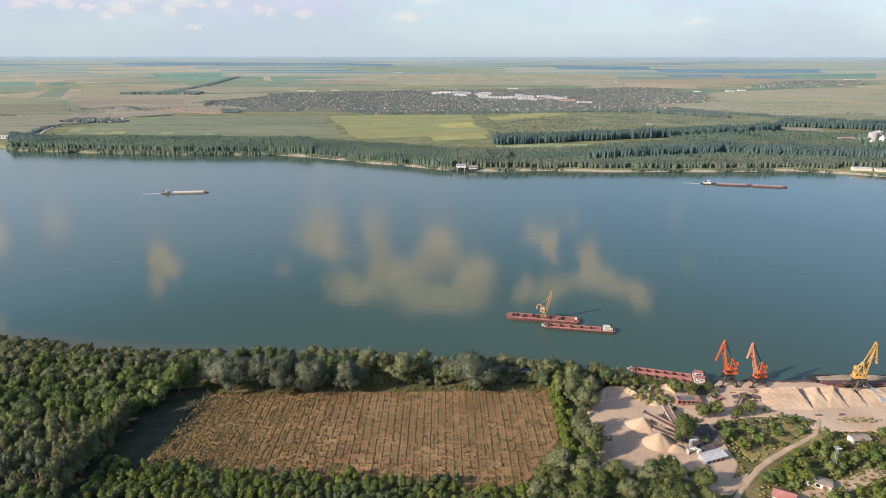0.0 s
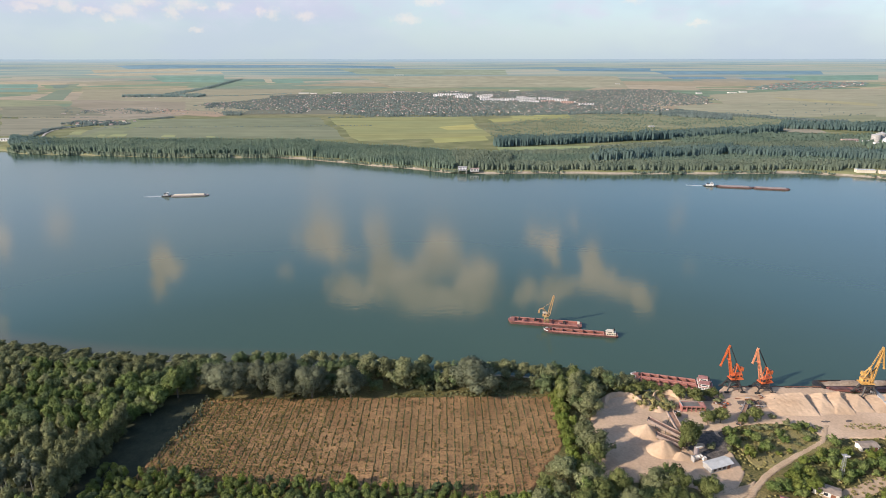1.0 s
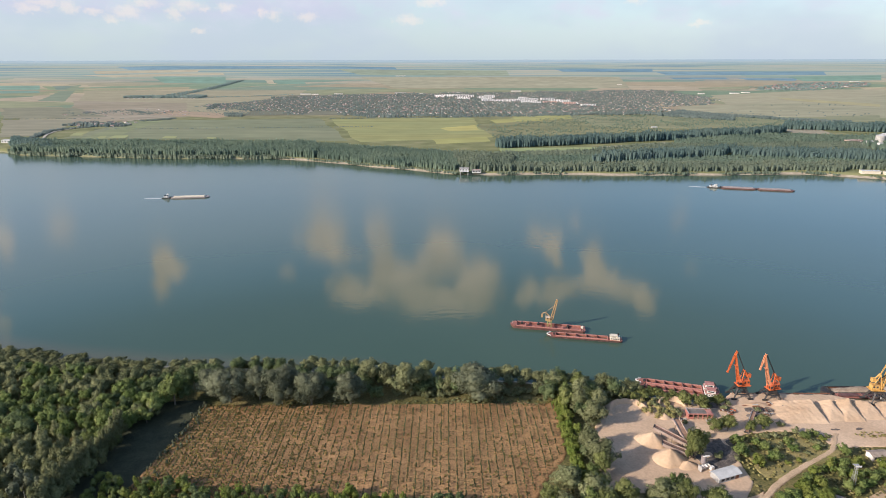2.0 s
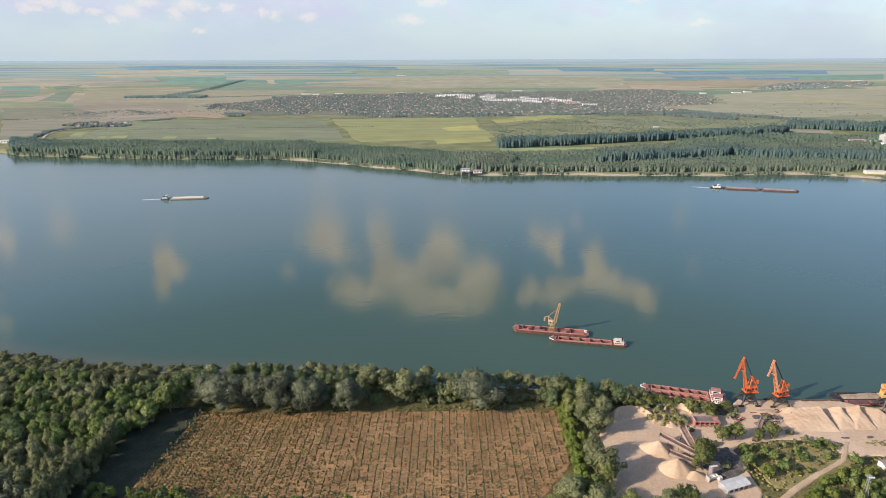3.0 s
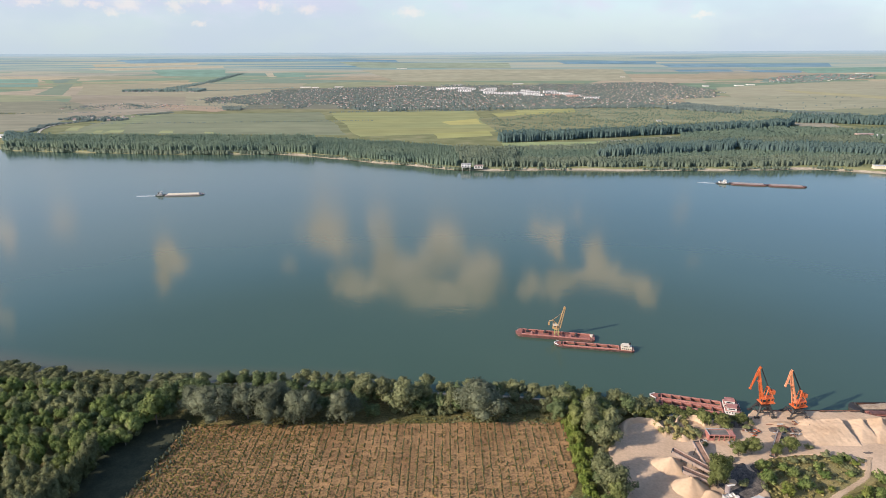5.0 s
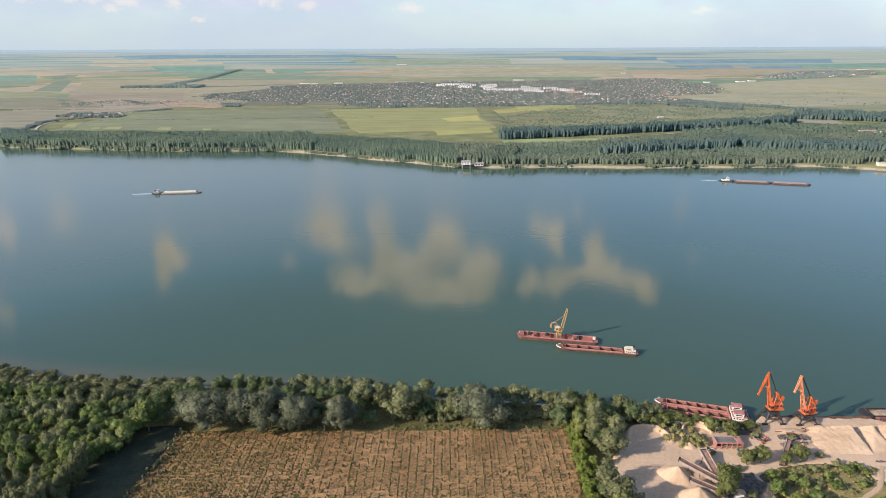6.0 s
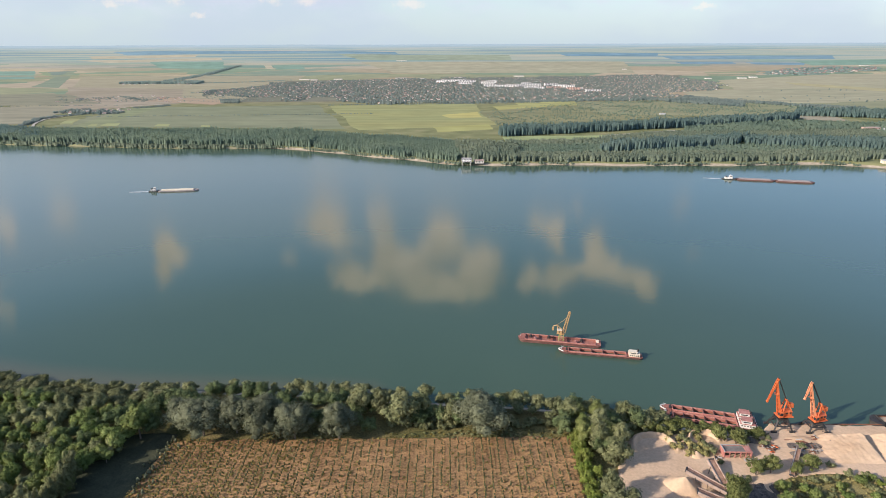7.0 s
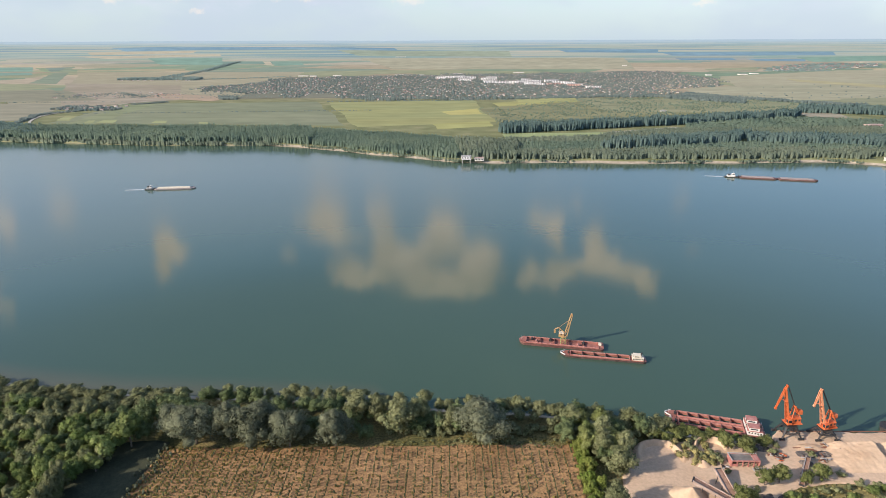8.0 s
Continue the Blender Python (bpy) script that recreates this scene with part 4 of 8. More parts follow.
def crown(seed, wide, base, top, lobes, leaves, leaf, lean=0.0, shape="round"):
    """A crown of uneven lobes set with leaf sprays, between the heights base and top. Returns points, quads and normals that follow its clumps."""
    gen = np.random.default_rng(seed)
    high, mid = (top - base) / 2, (top + base) / 2
    out_v, out_q, out_n, total = [], [], [], 0
    centres, radii = [], []
    size = np.array([wide / 2, wide / 2, max(high, 0.1)])

    def shading(d, at):
        away = (at - np.array([0, 0, mid - 0.2 * high])) / size
        n = 0.78 * d + 0.42 * away + gen.normal(size=d.shape) * 0.24
        return n / (np.linalg.norm(n, axis=1)[:, None] + 1e-9)

    for k in range(lobes):
        d = gen.normal(size=3)
        d /= np.linalg.norm(d)
        far = gen.uniform(0.35, 0.78)
        r = gen.uniform(0.24, 0.40) * (0.85 if shape == "round" else 0.75)
        p = d * far
        z = p[2]
        if shape == "spire":
            p[:2] *= 0.75 * (1 - 0.5 * max(z, 0))
        if shape == "dome":
            p[:2] *= 1.05 if z < 0.3 else 0.95
        centres.append(np.array([p[0] * wide / 2 + lean * z, p[1] * wide / 2, mid + p[2] * high]))
        radii.append(np.array([r * wide / 2, r * wide / 2, r * max(high, wide * 0.35)]) * gen.uniform(0.8, 1.25))
    centres.append(np.array([0, 0, mid]))
    radii.append(np.array([wide * 0.27, wide * 0.27, high * 0.62]))
    weights = np.array([r[0] * r[2] for r in radii])
    for k, (c, r, w) in enumerate(zip(centres, radii, weights / weights.sum())):
        if lobes and (k % 2 == 0 or k == lobes):
            wob = 1 + gen.uniform(-0.18, 0.12, len(BALL))[:, None]
            out_v.append(c + BALL * r * 0.80 * wob)
            out_n.append(shading(BALL, out_v[-1]))
            out_q.append(BALL_QUADS + total)
            total += len(BALL)
        m = max(6, int(leaves * w))
        d = gen.normal(size=(m, 3))
        d[:, 2] += 0.35
        d /= np.linalg.norm(d, axis=1)[:, None]
        at = c + d * r * (gen.uniform(0.70, 1.14, m) + 0.32 * gen.random(m) ** 3)[:, None]
        nrm = d + gen.normal(size=(m, 3)) * 0.26 + np.array([0, 0, 0.2])
        nrm /= np.linalg.norm(nrm, axis=1)[:, None]
        v, q = leaf_quads(at, nrm, leaf, gen)
        out_v.append(v)
        out_n.append(np.repeat(shading(d, at), 4, 0))
        out_q.append(q + total)
        total += len(v)
    return np.concatenate(out_v), np.concatenate(out_q), np.concatenate(out_n)


def trunk(seed, height, r, limbs, spread):
    gen = np.random.default_rng(seed)
    b = Build()
    bend = gen.uniform(-0.05, 0.05, 2) * height
    b.tube((0, 0, -0.6), (bend[0] * 0.4, bend[1] * 0.4, height * 0.45), r, r * 0.75, 7)
    b.tube((bend[0] * 0.4, bend[1] * 0.4, height * 0.44), (bend[0], bend[1], height * 0.85), r * 0.75, r * 0.25, 6)
    for k in range(limbs):
        a, z = 2 * math.pi * (k + gen.uniform(0, 0.6)) / limbs, height * gen.uniform(0.25, 0.5)
        b.tube((bend[0] * 0.4, bend[1] * 0.4, z), (math.cos(a) * spread, math.sin(a) * spread, z + height * gen.uniform(0.2, 0.35)), r * 0.45, r * 0.12, 5)
    return b


class Kind:
    """A sort of tree: crowns and trunks in a few shapes, ready to be set out singly or in stands."""

    def __init__(self, name, leaf_mat, bark, label, shapes):
        self.name, self.leaf_mat, self.label, self.shapes, self.forms = name, leaf_mat, label, shapes, []
        for k, (seed, wide, base, top, lobes, leaves, leaf, style) in enumerate(shapes):
            v, q, n = crown(seed, wide, base, top, lobes, leaves, leaf, 0.0, style)
            t = trunk(seed, top * 0.85, max(0.12, wide * 0.028), 4, wide * 0.25)
            self.forms.append((v, q, n, grid_mesh("crown", v, q, leaf_mat, normals=n), t.mesh("trunk", bark), wide, top))

    def plant(self, x, y, z, wide=None, high=None, form=0, turn=0.0, label="", group=""):
        v, q, n, crown_me, trunk_me, w, h = self.forms[form % len(self.forms)]
        sx, sz = (wide or w) / w, (high or h) / h
        ob = thing(self.name, pose(x, y, z, 0, 0, turn) @ Matrix.Diagonal((sx, sx, sz, 1)), label or self.label, "shrub" if self.name == "shrub" else "tree", group)
        part("trunk", trunk_me, None, ob)
        part("crown", crown_me, None, ob)
        return ob

    def stand(self, name, places, label, category="trees"):
        """Many trees as one mesh. places: rows of x, y, z, width, height, form, turn."""
        vs, qs, ns, total = [], [], [], 0
        for x, y, z, wide, high, form, turn in places:
            v, q, n, _, _, w, h = self.forms[int(form) % len(self.forms)]
            c, s = math.cos(turn), math.sin(turn)
            k, kz = wide / w, high / h
            vs.append(np.stack([(v[:, 0] * c - v[:, 1] * s) * k + x, (v[:, 0] * s + v[:, 1] * c) * k + y, v[:, 2] * kz + z], 1))
            ns.append(np.stack([n[:, 0] * c - n[:, 1] * s, n[:, 0] * s + n[:, 1] * c, n[:, 2]], 1))
            qs.append(q + total)
            total += len(v)
        return tagged(new(name, grid_mesh(name, np.concatenate(vs), np.concatenate(qs), self.leaf_mat, normals=np.concatenate(ns))), label, category, kind="stuff")


WILLOW = Kind("willow_tree", LEAF_GREY, BARK, "large silver-grey willow tree with billowing crown on the river bank",
              [(11, 20, 0.6, 20, 46, 8200, 0.50, "dome"), (12, 18, 0.5, 19, 42, 7400, 0.50, "dome"), (13, 14, 0.8, 17, 32, 5200, 0.46, "dome")])
BROAD = Kind("broadleaf_tree", LEAF_DARK, BARK, "dark green broadleaf tree with rounded crown",
             [(21, 11, 2.2, 14, 18, 1350, 0.56, "round"), (22, 10, 2.0, 13, 16, 1200, 0.54, "round"), (23, 12, 2.4, 15, 20, 1450, 0.58, "dome"), (24, 9, 1.8, 13, 15, 1100, 0.54, "round")])
GREEN = Kind("green_tree", LEAF_GREEN, BARK, "fresh green young tree with dense crown",
             [(31, 8, 1.0, 9, 15, 900, 0.52, "round"), (32, 7, 0.8, 8, 13, 800, 0.5, "dome"), (33, 9, 1.0, 10, 15, 950, 0.54, "round")])
LIME = Kind("bright_tree", LEAF_LIME, BARK, "bright yellow-green bushy tree", [(41, 7, 0.4, 8, 12, 620, 0.6, "dome"), (42, 6, 0.3, 7, 10, 520, 0.6, "round")])
OLIVE = Kind("olive_green_tree", LEAF_OLIVE, BARK, "olive-green willow tree with soft rounded crown",
             [(51, 12, 1.0, 14, 20, 1500, 0.56, "dome"), (52, 11, 0.8, 13, 18, 1350, 0.54, "round"), (53, 10, 0.8, 12, 16, 1200, 0.53, "dome")])
MOSS = Kind("moss_green_tree", LEAF_MOSS, BARK, "moss-green broadleaf tree with full rounded crown", [(54, 12, 0.8, 14, 24, 1900, 0.52, "dome"), (55, 11, 0.7, 13, 20, 1650, 0.50, "round"), (56, 12, 0.7, 13, 22, 1800, 0.52, "dome")])
THICKET = Kind("young_tree", LEAF_GREEN, BARK, "", [(35, 6, 0.3, 7, 9, 330, 0.46, "round"), (36, 5.5, 0.3, 6.5, 8, 310, 0.46, "spire"), (37, 6.5, 0.3, 7.5, 10, 350, 0.46, "spire")])
THICKET_LIME = Kind("young_tree", LEAF_LIME, BARK, "", [(43, 6, 0.3, 7, 9, 330, 0.46, "round"), (44, 5.5, 0.3, 6.5, 8, 310, 0.46, "spire")])
THICKET_DARK = Kind("young_tree", LEAF_DARK, BARK, "", [(38, 6, 0.5, 7, 5, 240, 0.62, "round"), (39, 5.5, 0.4, 6.5, 5, 230, 0.6, "dome")])
BUSH = Kind("shrub", LEAF_OLIVE, BARK, "low olive-green shrub in dry grass", [(61, 3.6, 0.0, 2.8, 4, 170, 0.42, "dome"), (62, 4.4, 0.0, 3.2, 5, 210, 0.42, "dome")])
BUSH_GREEN = Kind("shrub", LEAF_GREEN, BARK, "fresh green shrub in dry grass", [(63, 3.8, 0.0, 3.2, 4, 180, 0.42, "dome"), (64, 4.6, 0.0, 3.6, 5, 220, 0.42, "dome")])
BUSH_LIME = Kind("shrub", LEAF_LIME, BARK, "", [(67, 3.6, 0.0, 2.8, 4, 170, 0.42, "dome"), (68, 4.2, 0.0, 3.2, 5, 210, 0.42, "dome")])
POPLAR = Kind("poplar_tree", LEAF_GREY, PALE_BARK, "tall pale poplar with bare white trunk and open crown", [(71, 7, 6, 17, 12, 520, 0.75, "spire"), (72, 6, 7, 16, 10, 460, 0.75, "spire")])


def far_crown(seed, wide, top, tall, sides, sprays):
    """A small crown for trees a kilometre off: an uneven body wrapped in leaf sprays that share its rounded shading. Returns points, quads and normals."""
    gen = np.random.default_rng(seed)
    if tall:
        rings = ((0.05, 0.45), (0.30, 0.80), (0.64, 0.76), (0.92, 0.42))
    elif sprays:
        rings = ((0.0, 0.60), (0.30, 0.84), (0.65, 0.76), (0.92, 0.36))
    else:
        rings = ((0.0, 0.85), (0.50, 0.95), (0.88, 0.50))
    verts, quads = [], []
    for k, r in rings:
        for a in range(sides):
            g, th = r * gen.uniform(0.70, 1.25), 2 * math.pi * (a + gen.uniform(-0.3, 0.3)) / sides
            verts.append((math.cos(th) * g * wide / 2, math.sin(th) * g * wide / 2, top * k * gen.uniform(0.92, 1.08)))
    for j in range(len(rings) - 1):
        for a in range(sides):
            quads.append((j * sides + a, j * sides + (a + 1) % sides, (j + 1) * sides + (a + 1) % sides, (j + 1) * sides + a))
    last = (len(rings) - 1) * sides
    quads.append((last, last + 1, last + 2, last + 3))
    verts, quads = np.array(verts), np.array(quads)
    th, k = gen.uniform(0, 2 * math.pi, sprays), 0.12 + 0.92 * gen.random(sprays) ** 0.8
    r = wide / 2 * np.interp(k, (0.0, 0.3, 0.75, 1.0), (0.6, 0.95, 0.75, 0.2)) * gen.uniform(0.7, 1.2, sprays)
    d = np.stack([np.cos(th), np.sin(th), gen.uniform(0.0, 1.3, sprays)], 1) + gen.normal(size=(sprays, 3)) * 0.3
    d /= np.linalg.norm(d, axis=1)[:, None]
    lv, lq = leaf_quads(np.stack([np.cos(th) * r, np.sin(th) * r, k * top], 1), d, wide * 0.34, gen)
    verts, quads = np.concatenate([verts, lv]), np.concatenate([quads, lq + len(verts)])
    out = (verts - np.array([0, 0, top * 0.42])) / np.array([wide / 2, wide / 2, top * 0.55])
    out[:, 2] += 1.5
    return verts, quads, out / np.linalg.norm(out, axis=1)[:, None]


class FarKind(Kind):
    def __init__(self, leaf_mat, seed, tall, sides=4, sprays=6):
        self.leaf_mat = leaf_mat
        self.forms = [(*far_crown(seed + k, 5.5, 17, tall, sides, sprays), None, None, 5.5, 17) for k in range(8)]


# every far kind wears leaf colours with the haze painted in
FAR_TOWN, FAR_HAZED = FarKind(LEAF_TOWN, 111, False, 4, 0), FarKind(LEAF_HAZED, 121, False, 4, 0)
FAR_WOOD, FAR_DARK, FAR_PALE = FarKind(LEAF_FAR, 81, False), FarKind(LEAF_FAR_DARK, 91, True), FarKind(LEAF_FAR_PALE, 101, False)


TOWN = ((-1019, 2418), (-844, 3150), (-531, 3400), (600, 3650), (1309, 3892), (1281, 2794), (623, 2120), (-154, 1990))


def bank_of_trees(kind, name, label, outline, gap, wide, high, seed, row=None, keep=1.0, z=4.0, clump=0.0, ragged=0.0):
    """A far wood inside an outline: a jittered grid of trees, or straight plantation rows."""
    gen = np.random.default_rng(seed)
    xs, ys = [p[0] for p in outline], [p[1] for p in outline]
    places = []
    for x in np.arange(min(xs), max(xs), gap):
        for y in np.arange(min(ys), max(ys), row or gap):
            px, py = x + gen.uniform(-0.35, 0.35) * gap, y + gen.uniform(-0.35, 0.35) * (row or gap)
            if gen.random() > keep * (1 + (2.4 * noise.noise((px * clump, py * clump, 2)) if clump else 0)):
                continue
            qx, qy = px + 9 * noise.noise((px * 0.03, py * 0.03, 9)), py + 9 * noise.noise((px * 0.03, py * 0.03, 6))
            if not inside(qx + ragged * noise.noise((px * 0.006, py * 0.006, 1)), qy + ragged * 1.3 * noise.noise((px * 0.006, py * 0.006, 4)), outline):
                continue
            k = 1 + 0.22 * noise.noise((px * 0.02, py * 0.02, 7)) + 0.10 * noise.noise((px * 0.11, py * 0.11, 3))
            s = drawn_in(py)
            at = far_place(px, py, z)
            places.append((*at, wide * s * gen.uniform(0.65, 1.3), high * s * k * gen.uniform(0.82, 1.10), gen.integers(8), gen.uniform(0, 6.28)))
    return kind.stand(name, places, label, "wood")


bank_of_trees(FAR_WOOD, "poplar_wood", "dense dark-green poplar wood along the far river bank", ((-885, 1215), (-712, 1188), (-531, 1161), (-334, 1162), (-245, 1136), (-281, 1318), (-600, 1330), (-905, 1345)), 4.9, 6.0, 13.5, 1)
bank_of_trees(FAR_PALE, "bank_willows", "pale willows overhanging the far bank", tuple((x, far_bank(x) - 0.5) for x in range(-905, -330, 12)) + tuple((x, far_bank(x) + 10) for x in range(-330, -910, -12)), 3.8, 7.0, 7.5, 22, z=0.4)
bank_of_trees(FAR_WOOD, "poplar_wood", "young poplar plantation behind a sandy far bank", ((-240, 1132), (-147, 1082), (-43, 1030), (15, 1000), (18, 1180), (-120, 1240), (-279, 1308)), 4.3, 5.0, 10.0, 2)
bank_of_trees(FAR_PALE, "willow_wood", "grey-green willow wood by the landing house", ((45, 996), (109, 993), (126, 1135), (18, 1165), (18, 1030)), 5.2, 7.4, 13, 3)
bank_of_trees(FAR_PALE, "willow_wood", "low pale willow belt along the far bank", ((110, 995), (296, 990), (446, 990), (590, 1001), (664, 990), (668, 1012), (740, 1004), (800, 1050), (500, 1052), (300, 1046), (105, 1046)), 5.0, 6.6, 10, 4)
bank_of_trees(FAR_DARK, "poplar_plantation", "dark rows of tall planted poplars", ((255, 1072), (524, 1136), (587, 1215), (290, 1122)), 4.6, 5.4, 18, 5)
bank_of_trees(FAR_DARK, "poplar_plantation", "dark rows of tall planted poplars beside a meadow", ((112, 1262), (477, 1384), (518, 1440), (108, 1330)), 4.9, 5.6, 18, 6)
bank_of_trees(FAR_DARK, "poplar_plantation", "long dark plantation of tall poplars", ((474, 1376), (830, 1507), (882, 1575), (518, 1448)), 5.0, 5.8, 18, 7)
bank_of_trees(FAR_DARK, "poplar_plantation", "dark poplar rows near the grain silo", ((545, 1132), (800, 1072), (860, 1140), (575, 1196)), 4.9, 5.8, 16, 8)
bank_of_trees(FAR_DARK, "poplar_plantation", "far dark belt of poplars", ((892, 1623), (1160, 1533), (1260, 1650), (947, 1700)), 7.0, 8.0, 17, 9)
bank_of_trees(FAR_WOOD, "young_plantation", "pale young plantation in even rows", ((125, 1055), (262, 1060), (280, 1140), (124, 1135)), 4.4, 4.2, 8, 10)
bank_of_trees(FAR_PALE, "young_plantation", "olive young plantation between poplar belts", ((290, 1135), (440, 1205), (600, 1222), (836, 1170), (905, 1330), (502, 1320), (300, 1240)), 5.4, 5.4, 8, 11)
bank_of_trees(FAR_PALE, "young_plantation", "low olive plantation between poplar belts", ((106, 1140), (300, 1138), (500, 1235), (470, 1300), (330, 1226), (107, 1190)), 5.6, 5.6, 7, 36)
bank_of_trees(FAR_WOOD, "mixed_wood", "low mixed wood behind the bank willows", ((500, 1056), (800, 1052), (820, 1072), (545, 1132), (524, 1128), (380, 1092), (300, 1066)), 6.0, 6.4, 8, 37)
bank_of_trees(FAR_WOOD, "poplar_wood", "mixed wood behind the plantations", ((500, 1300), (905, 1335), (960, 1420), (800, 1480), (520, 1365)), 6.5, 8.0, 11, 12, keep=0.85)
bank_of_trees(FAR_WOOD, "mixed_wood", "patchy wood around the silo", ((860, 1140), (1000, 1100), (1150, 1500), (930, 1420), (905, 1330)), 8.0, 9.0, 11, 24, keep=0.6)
bank_of_trees(FAR_TOWN, "road_hedge", "dark hedge of trees along a country road", ((-1009, 1454), (-1062, 1593), (-1052, 1640), (-1004, 1722), (-990, 1716), (-1036, 1625), (-1036, 1580), (-985, 1440)), 5.0, 6.0, 5, 13, keep=0.75)
bank_of_trees(FAR_TOWN, "road_hedge", "dark hedge below the clay scarp", ((-950, 1880), (-883, 1965), (-860, 1950), (-930, 1860)), 5.0, 6.0, 4, 42, keep=0.7)
bank_of_trees(FAR_TOWN, "slope_bushes", "dark scrub on the slope below the plateau", ((-1239, 2332), (-1180, 2303), (-1033, 2149), (-1025, 2119), (-1127, 2200)), 8.0, 6.0, 3.4, 43, keep=0.6)
bank_of_trees(FAR_TOWN, "dark_grove", "square dark grove below the town", ((-775, 2127), (-714, 2125), (-679, 2023), (-738, 2024)), 7.0, 8.0, 7, 44)
bank_of_trees(FAR_DARK, "bank_wood", "dark clump of bank trees beside a landing", ((-915, 1262), (-804, 1221), (-869, 1320), (-1008, 1400)), 5.5, 7.0, 14, 14)
bank_of_trees(FAR_HAZED, "dark_grove", "grove on the dry plain, tinted blue-green for haze", ((-1634, 3080), (-1229, 3060), (-1260, 3230), (-1620, 3190)), 8.5, 9.0, 12, 15, keep=0.6, clump=0.006)
bank_of_trees(FAR_HAZED, "shelter_belt", "long shelter belt crossing the fields, tinted blue-green for haze", ((-1444, 3330), (-1520, 3330), (-1595, 4010), (-1996, 5916), (-1940, 5900), (-1530, 4000)), 11.0, 10.0, 8, 16, keep=0.5)
bank_of_trees(FAR_HAZED, "canal_hedge", "thin dark hedge along a ditch behind the town", ((-1278, 3130), (-1055, 3230), (-850, 3400), (-840, 3370), (-1040, 3190), (-1270, 3090)), 10.0, 8.0, 4, 41, keep=0.6)
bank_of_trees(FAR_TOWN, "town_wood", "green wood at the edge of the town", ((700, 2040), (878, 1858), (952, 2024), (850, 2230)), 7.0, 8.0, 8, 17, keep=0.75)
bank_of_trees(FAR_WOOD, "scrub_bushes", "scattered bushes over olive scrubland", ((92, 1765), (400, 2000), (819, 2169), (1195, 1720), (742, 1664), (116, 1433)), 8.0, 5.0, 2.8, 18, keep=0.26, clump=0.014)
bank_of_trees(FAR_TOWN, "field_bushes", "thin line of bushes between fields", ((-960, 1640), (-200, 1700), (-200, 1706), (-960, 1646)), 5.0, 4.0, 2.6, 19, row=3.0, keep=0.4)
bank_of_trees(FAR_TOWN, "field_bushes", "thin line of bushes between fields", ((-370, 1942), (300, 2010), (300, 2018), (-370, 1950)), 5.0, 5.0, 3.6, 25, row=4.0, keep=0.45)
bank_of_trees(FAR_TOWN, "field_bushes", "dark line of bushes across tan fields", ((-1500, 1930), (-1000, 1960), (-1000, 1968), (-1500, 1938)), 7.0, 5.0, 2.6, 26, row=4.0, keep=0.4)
bank_of_trees(FAR_HAZED, "village_trees", "tree cover of a distant village, tinted blue-green for haze", ((1938, 3803), (2376, 4517), (2943, 5067), (3421, 5018), (3028, 4458), (2179, 3785)), 22.0, 20.0, 6, 20, keep=0.7, ragged=120)
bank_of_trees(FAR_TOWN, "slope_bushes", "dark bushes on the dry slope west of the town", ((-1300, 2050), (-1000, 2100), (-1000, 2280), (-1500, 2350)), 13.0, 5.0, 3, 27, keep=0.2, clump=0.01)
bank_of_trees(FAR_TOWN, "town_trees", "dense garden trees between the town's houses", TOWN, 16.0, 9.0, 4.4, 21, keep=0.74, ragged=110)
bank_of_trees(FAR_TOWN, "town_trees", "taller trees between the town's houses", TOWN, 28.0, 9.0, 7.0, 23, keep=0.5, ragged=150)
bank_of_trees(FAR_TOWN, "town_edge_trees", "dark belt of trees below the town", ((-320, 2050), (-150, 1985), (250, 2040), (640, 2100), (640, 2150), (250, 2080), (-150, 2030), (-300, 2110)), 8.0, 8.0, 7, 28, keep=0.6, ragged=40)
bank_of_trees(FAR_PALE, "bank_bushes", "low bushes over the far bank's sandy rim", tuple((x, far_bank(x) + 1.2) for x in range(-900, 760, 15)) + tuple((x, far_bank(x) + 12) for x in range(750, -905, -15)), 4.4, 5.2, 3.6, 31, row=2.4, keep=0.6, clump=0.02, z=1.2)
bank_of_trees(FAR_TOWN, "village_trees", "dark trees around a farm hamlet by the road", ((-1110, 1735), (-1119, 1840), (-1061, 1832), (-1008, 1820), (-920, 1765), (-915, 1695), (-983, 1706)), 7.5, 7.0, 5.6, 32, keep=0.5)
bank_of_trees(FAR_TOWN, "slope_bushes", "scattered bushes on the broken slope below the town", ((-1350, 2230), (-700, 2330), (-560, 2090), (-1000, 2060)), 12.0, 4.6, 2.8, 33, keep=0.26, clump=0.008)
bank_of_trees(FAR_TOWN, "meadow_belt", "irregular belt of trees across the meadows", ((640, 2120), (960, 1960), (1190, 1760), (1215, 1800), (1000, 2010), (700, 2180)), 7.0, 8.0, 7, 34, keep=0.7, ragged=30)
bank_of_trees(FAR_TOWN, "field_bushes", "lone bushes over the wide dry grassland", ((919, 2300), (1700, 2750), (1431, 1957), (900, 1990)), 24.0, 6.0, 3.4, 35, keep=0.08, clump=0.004)

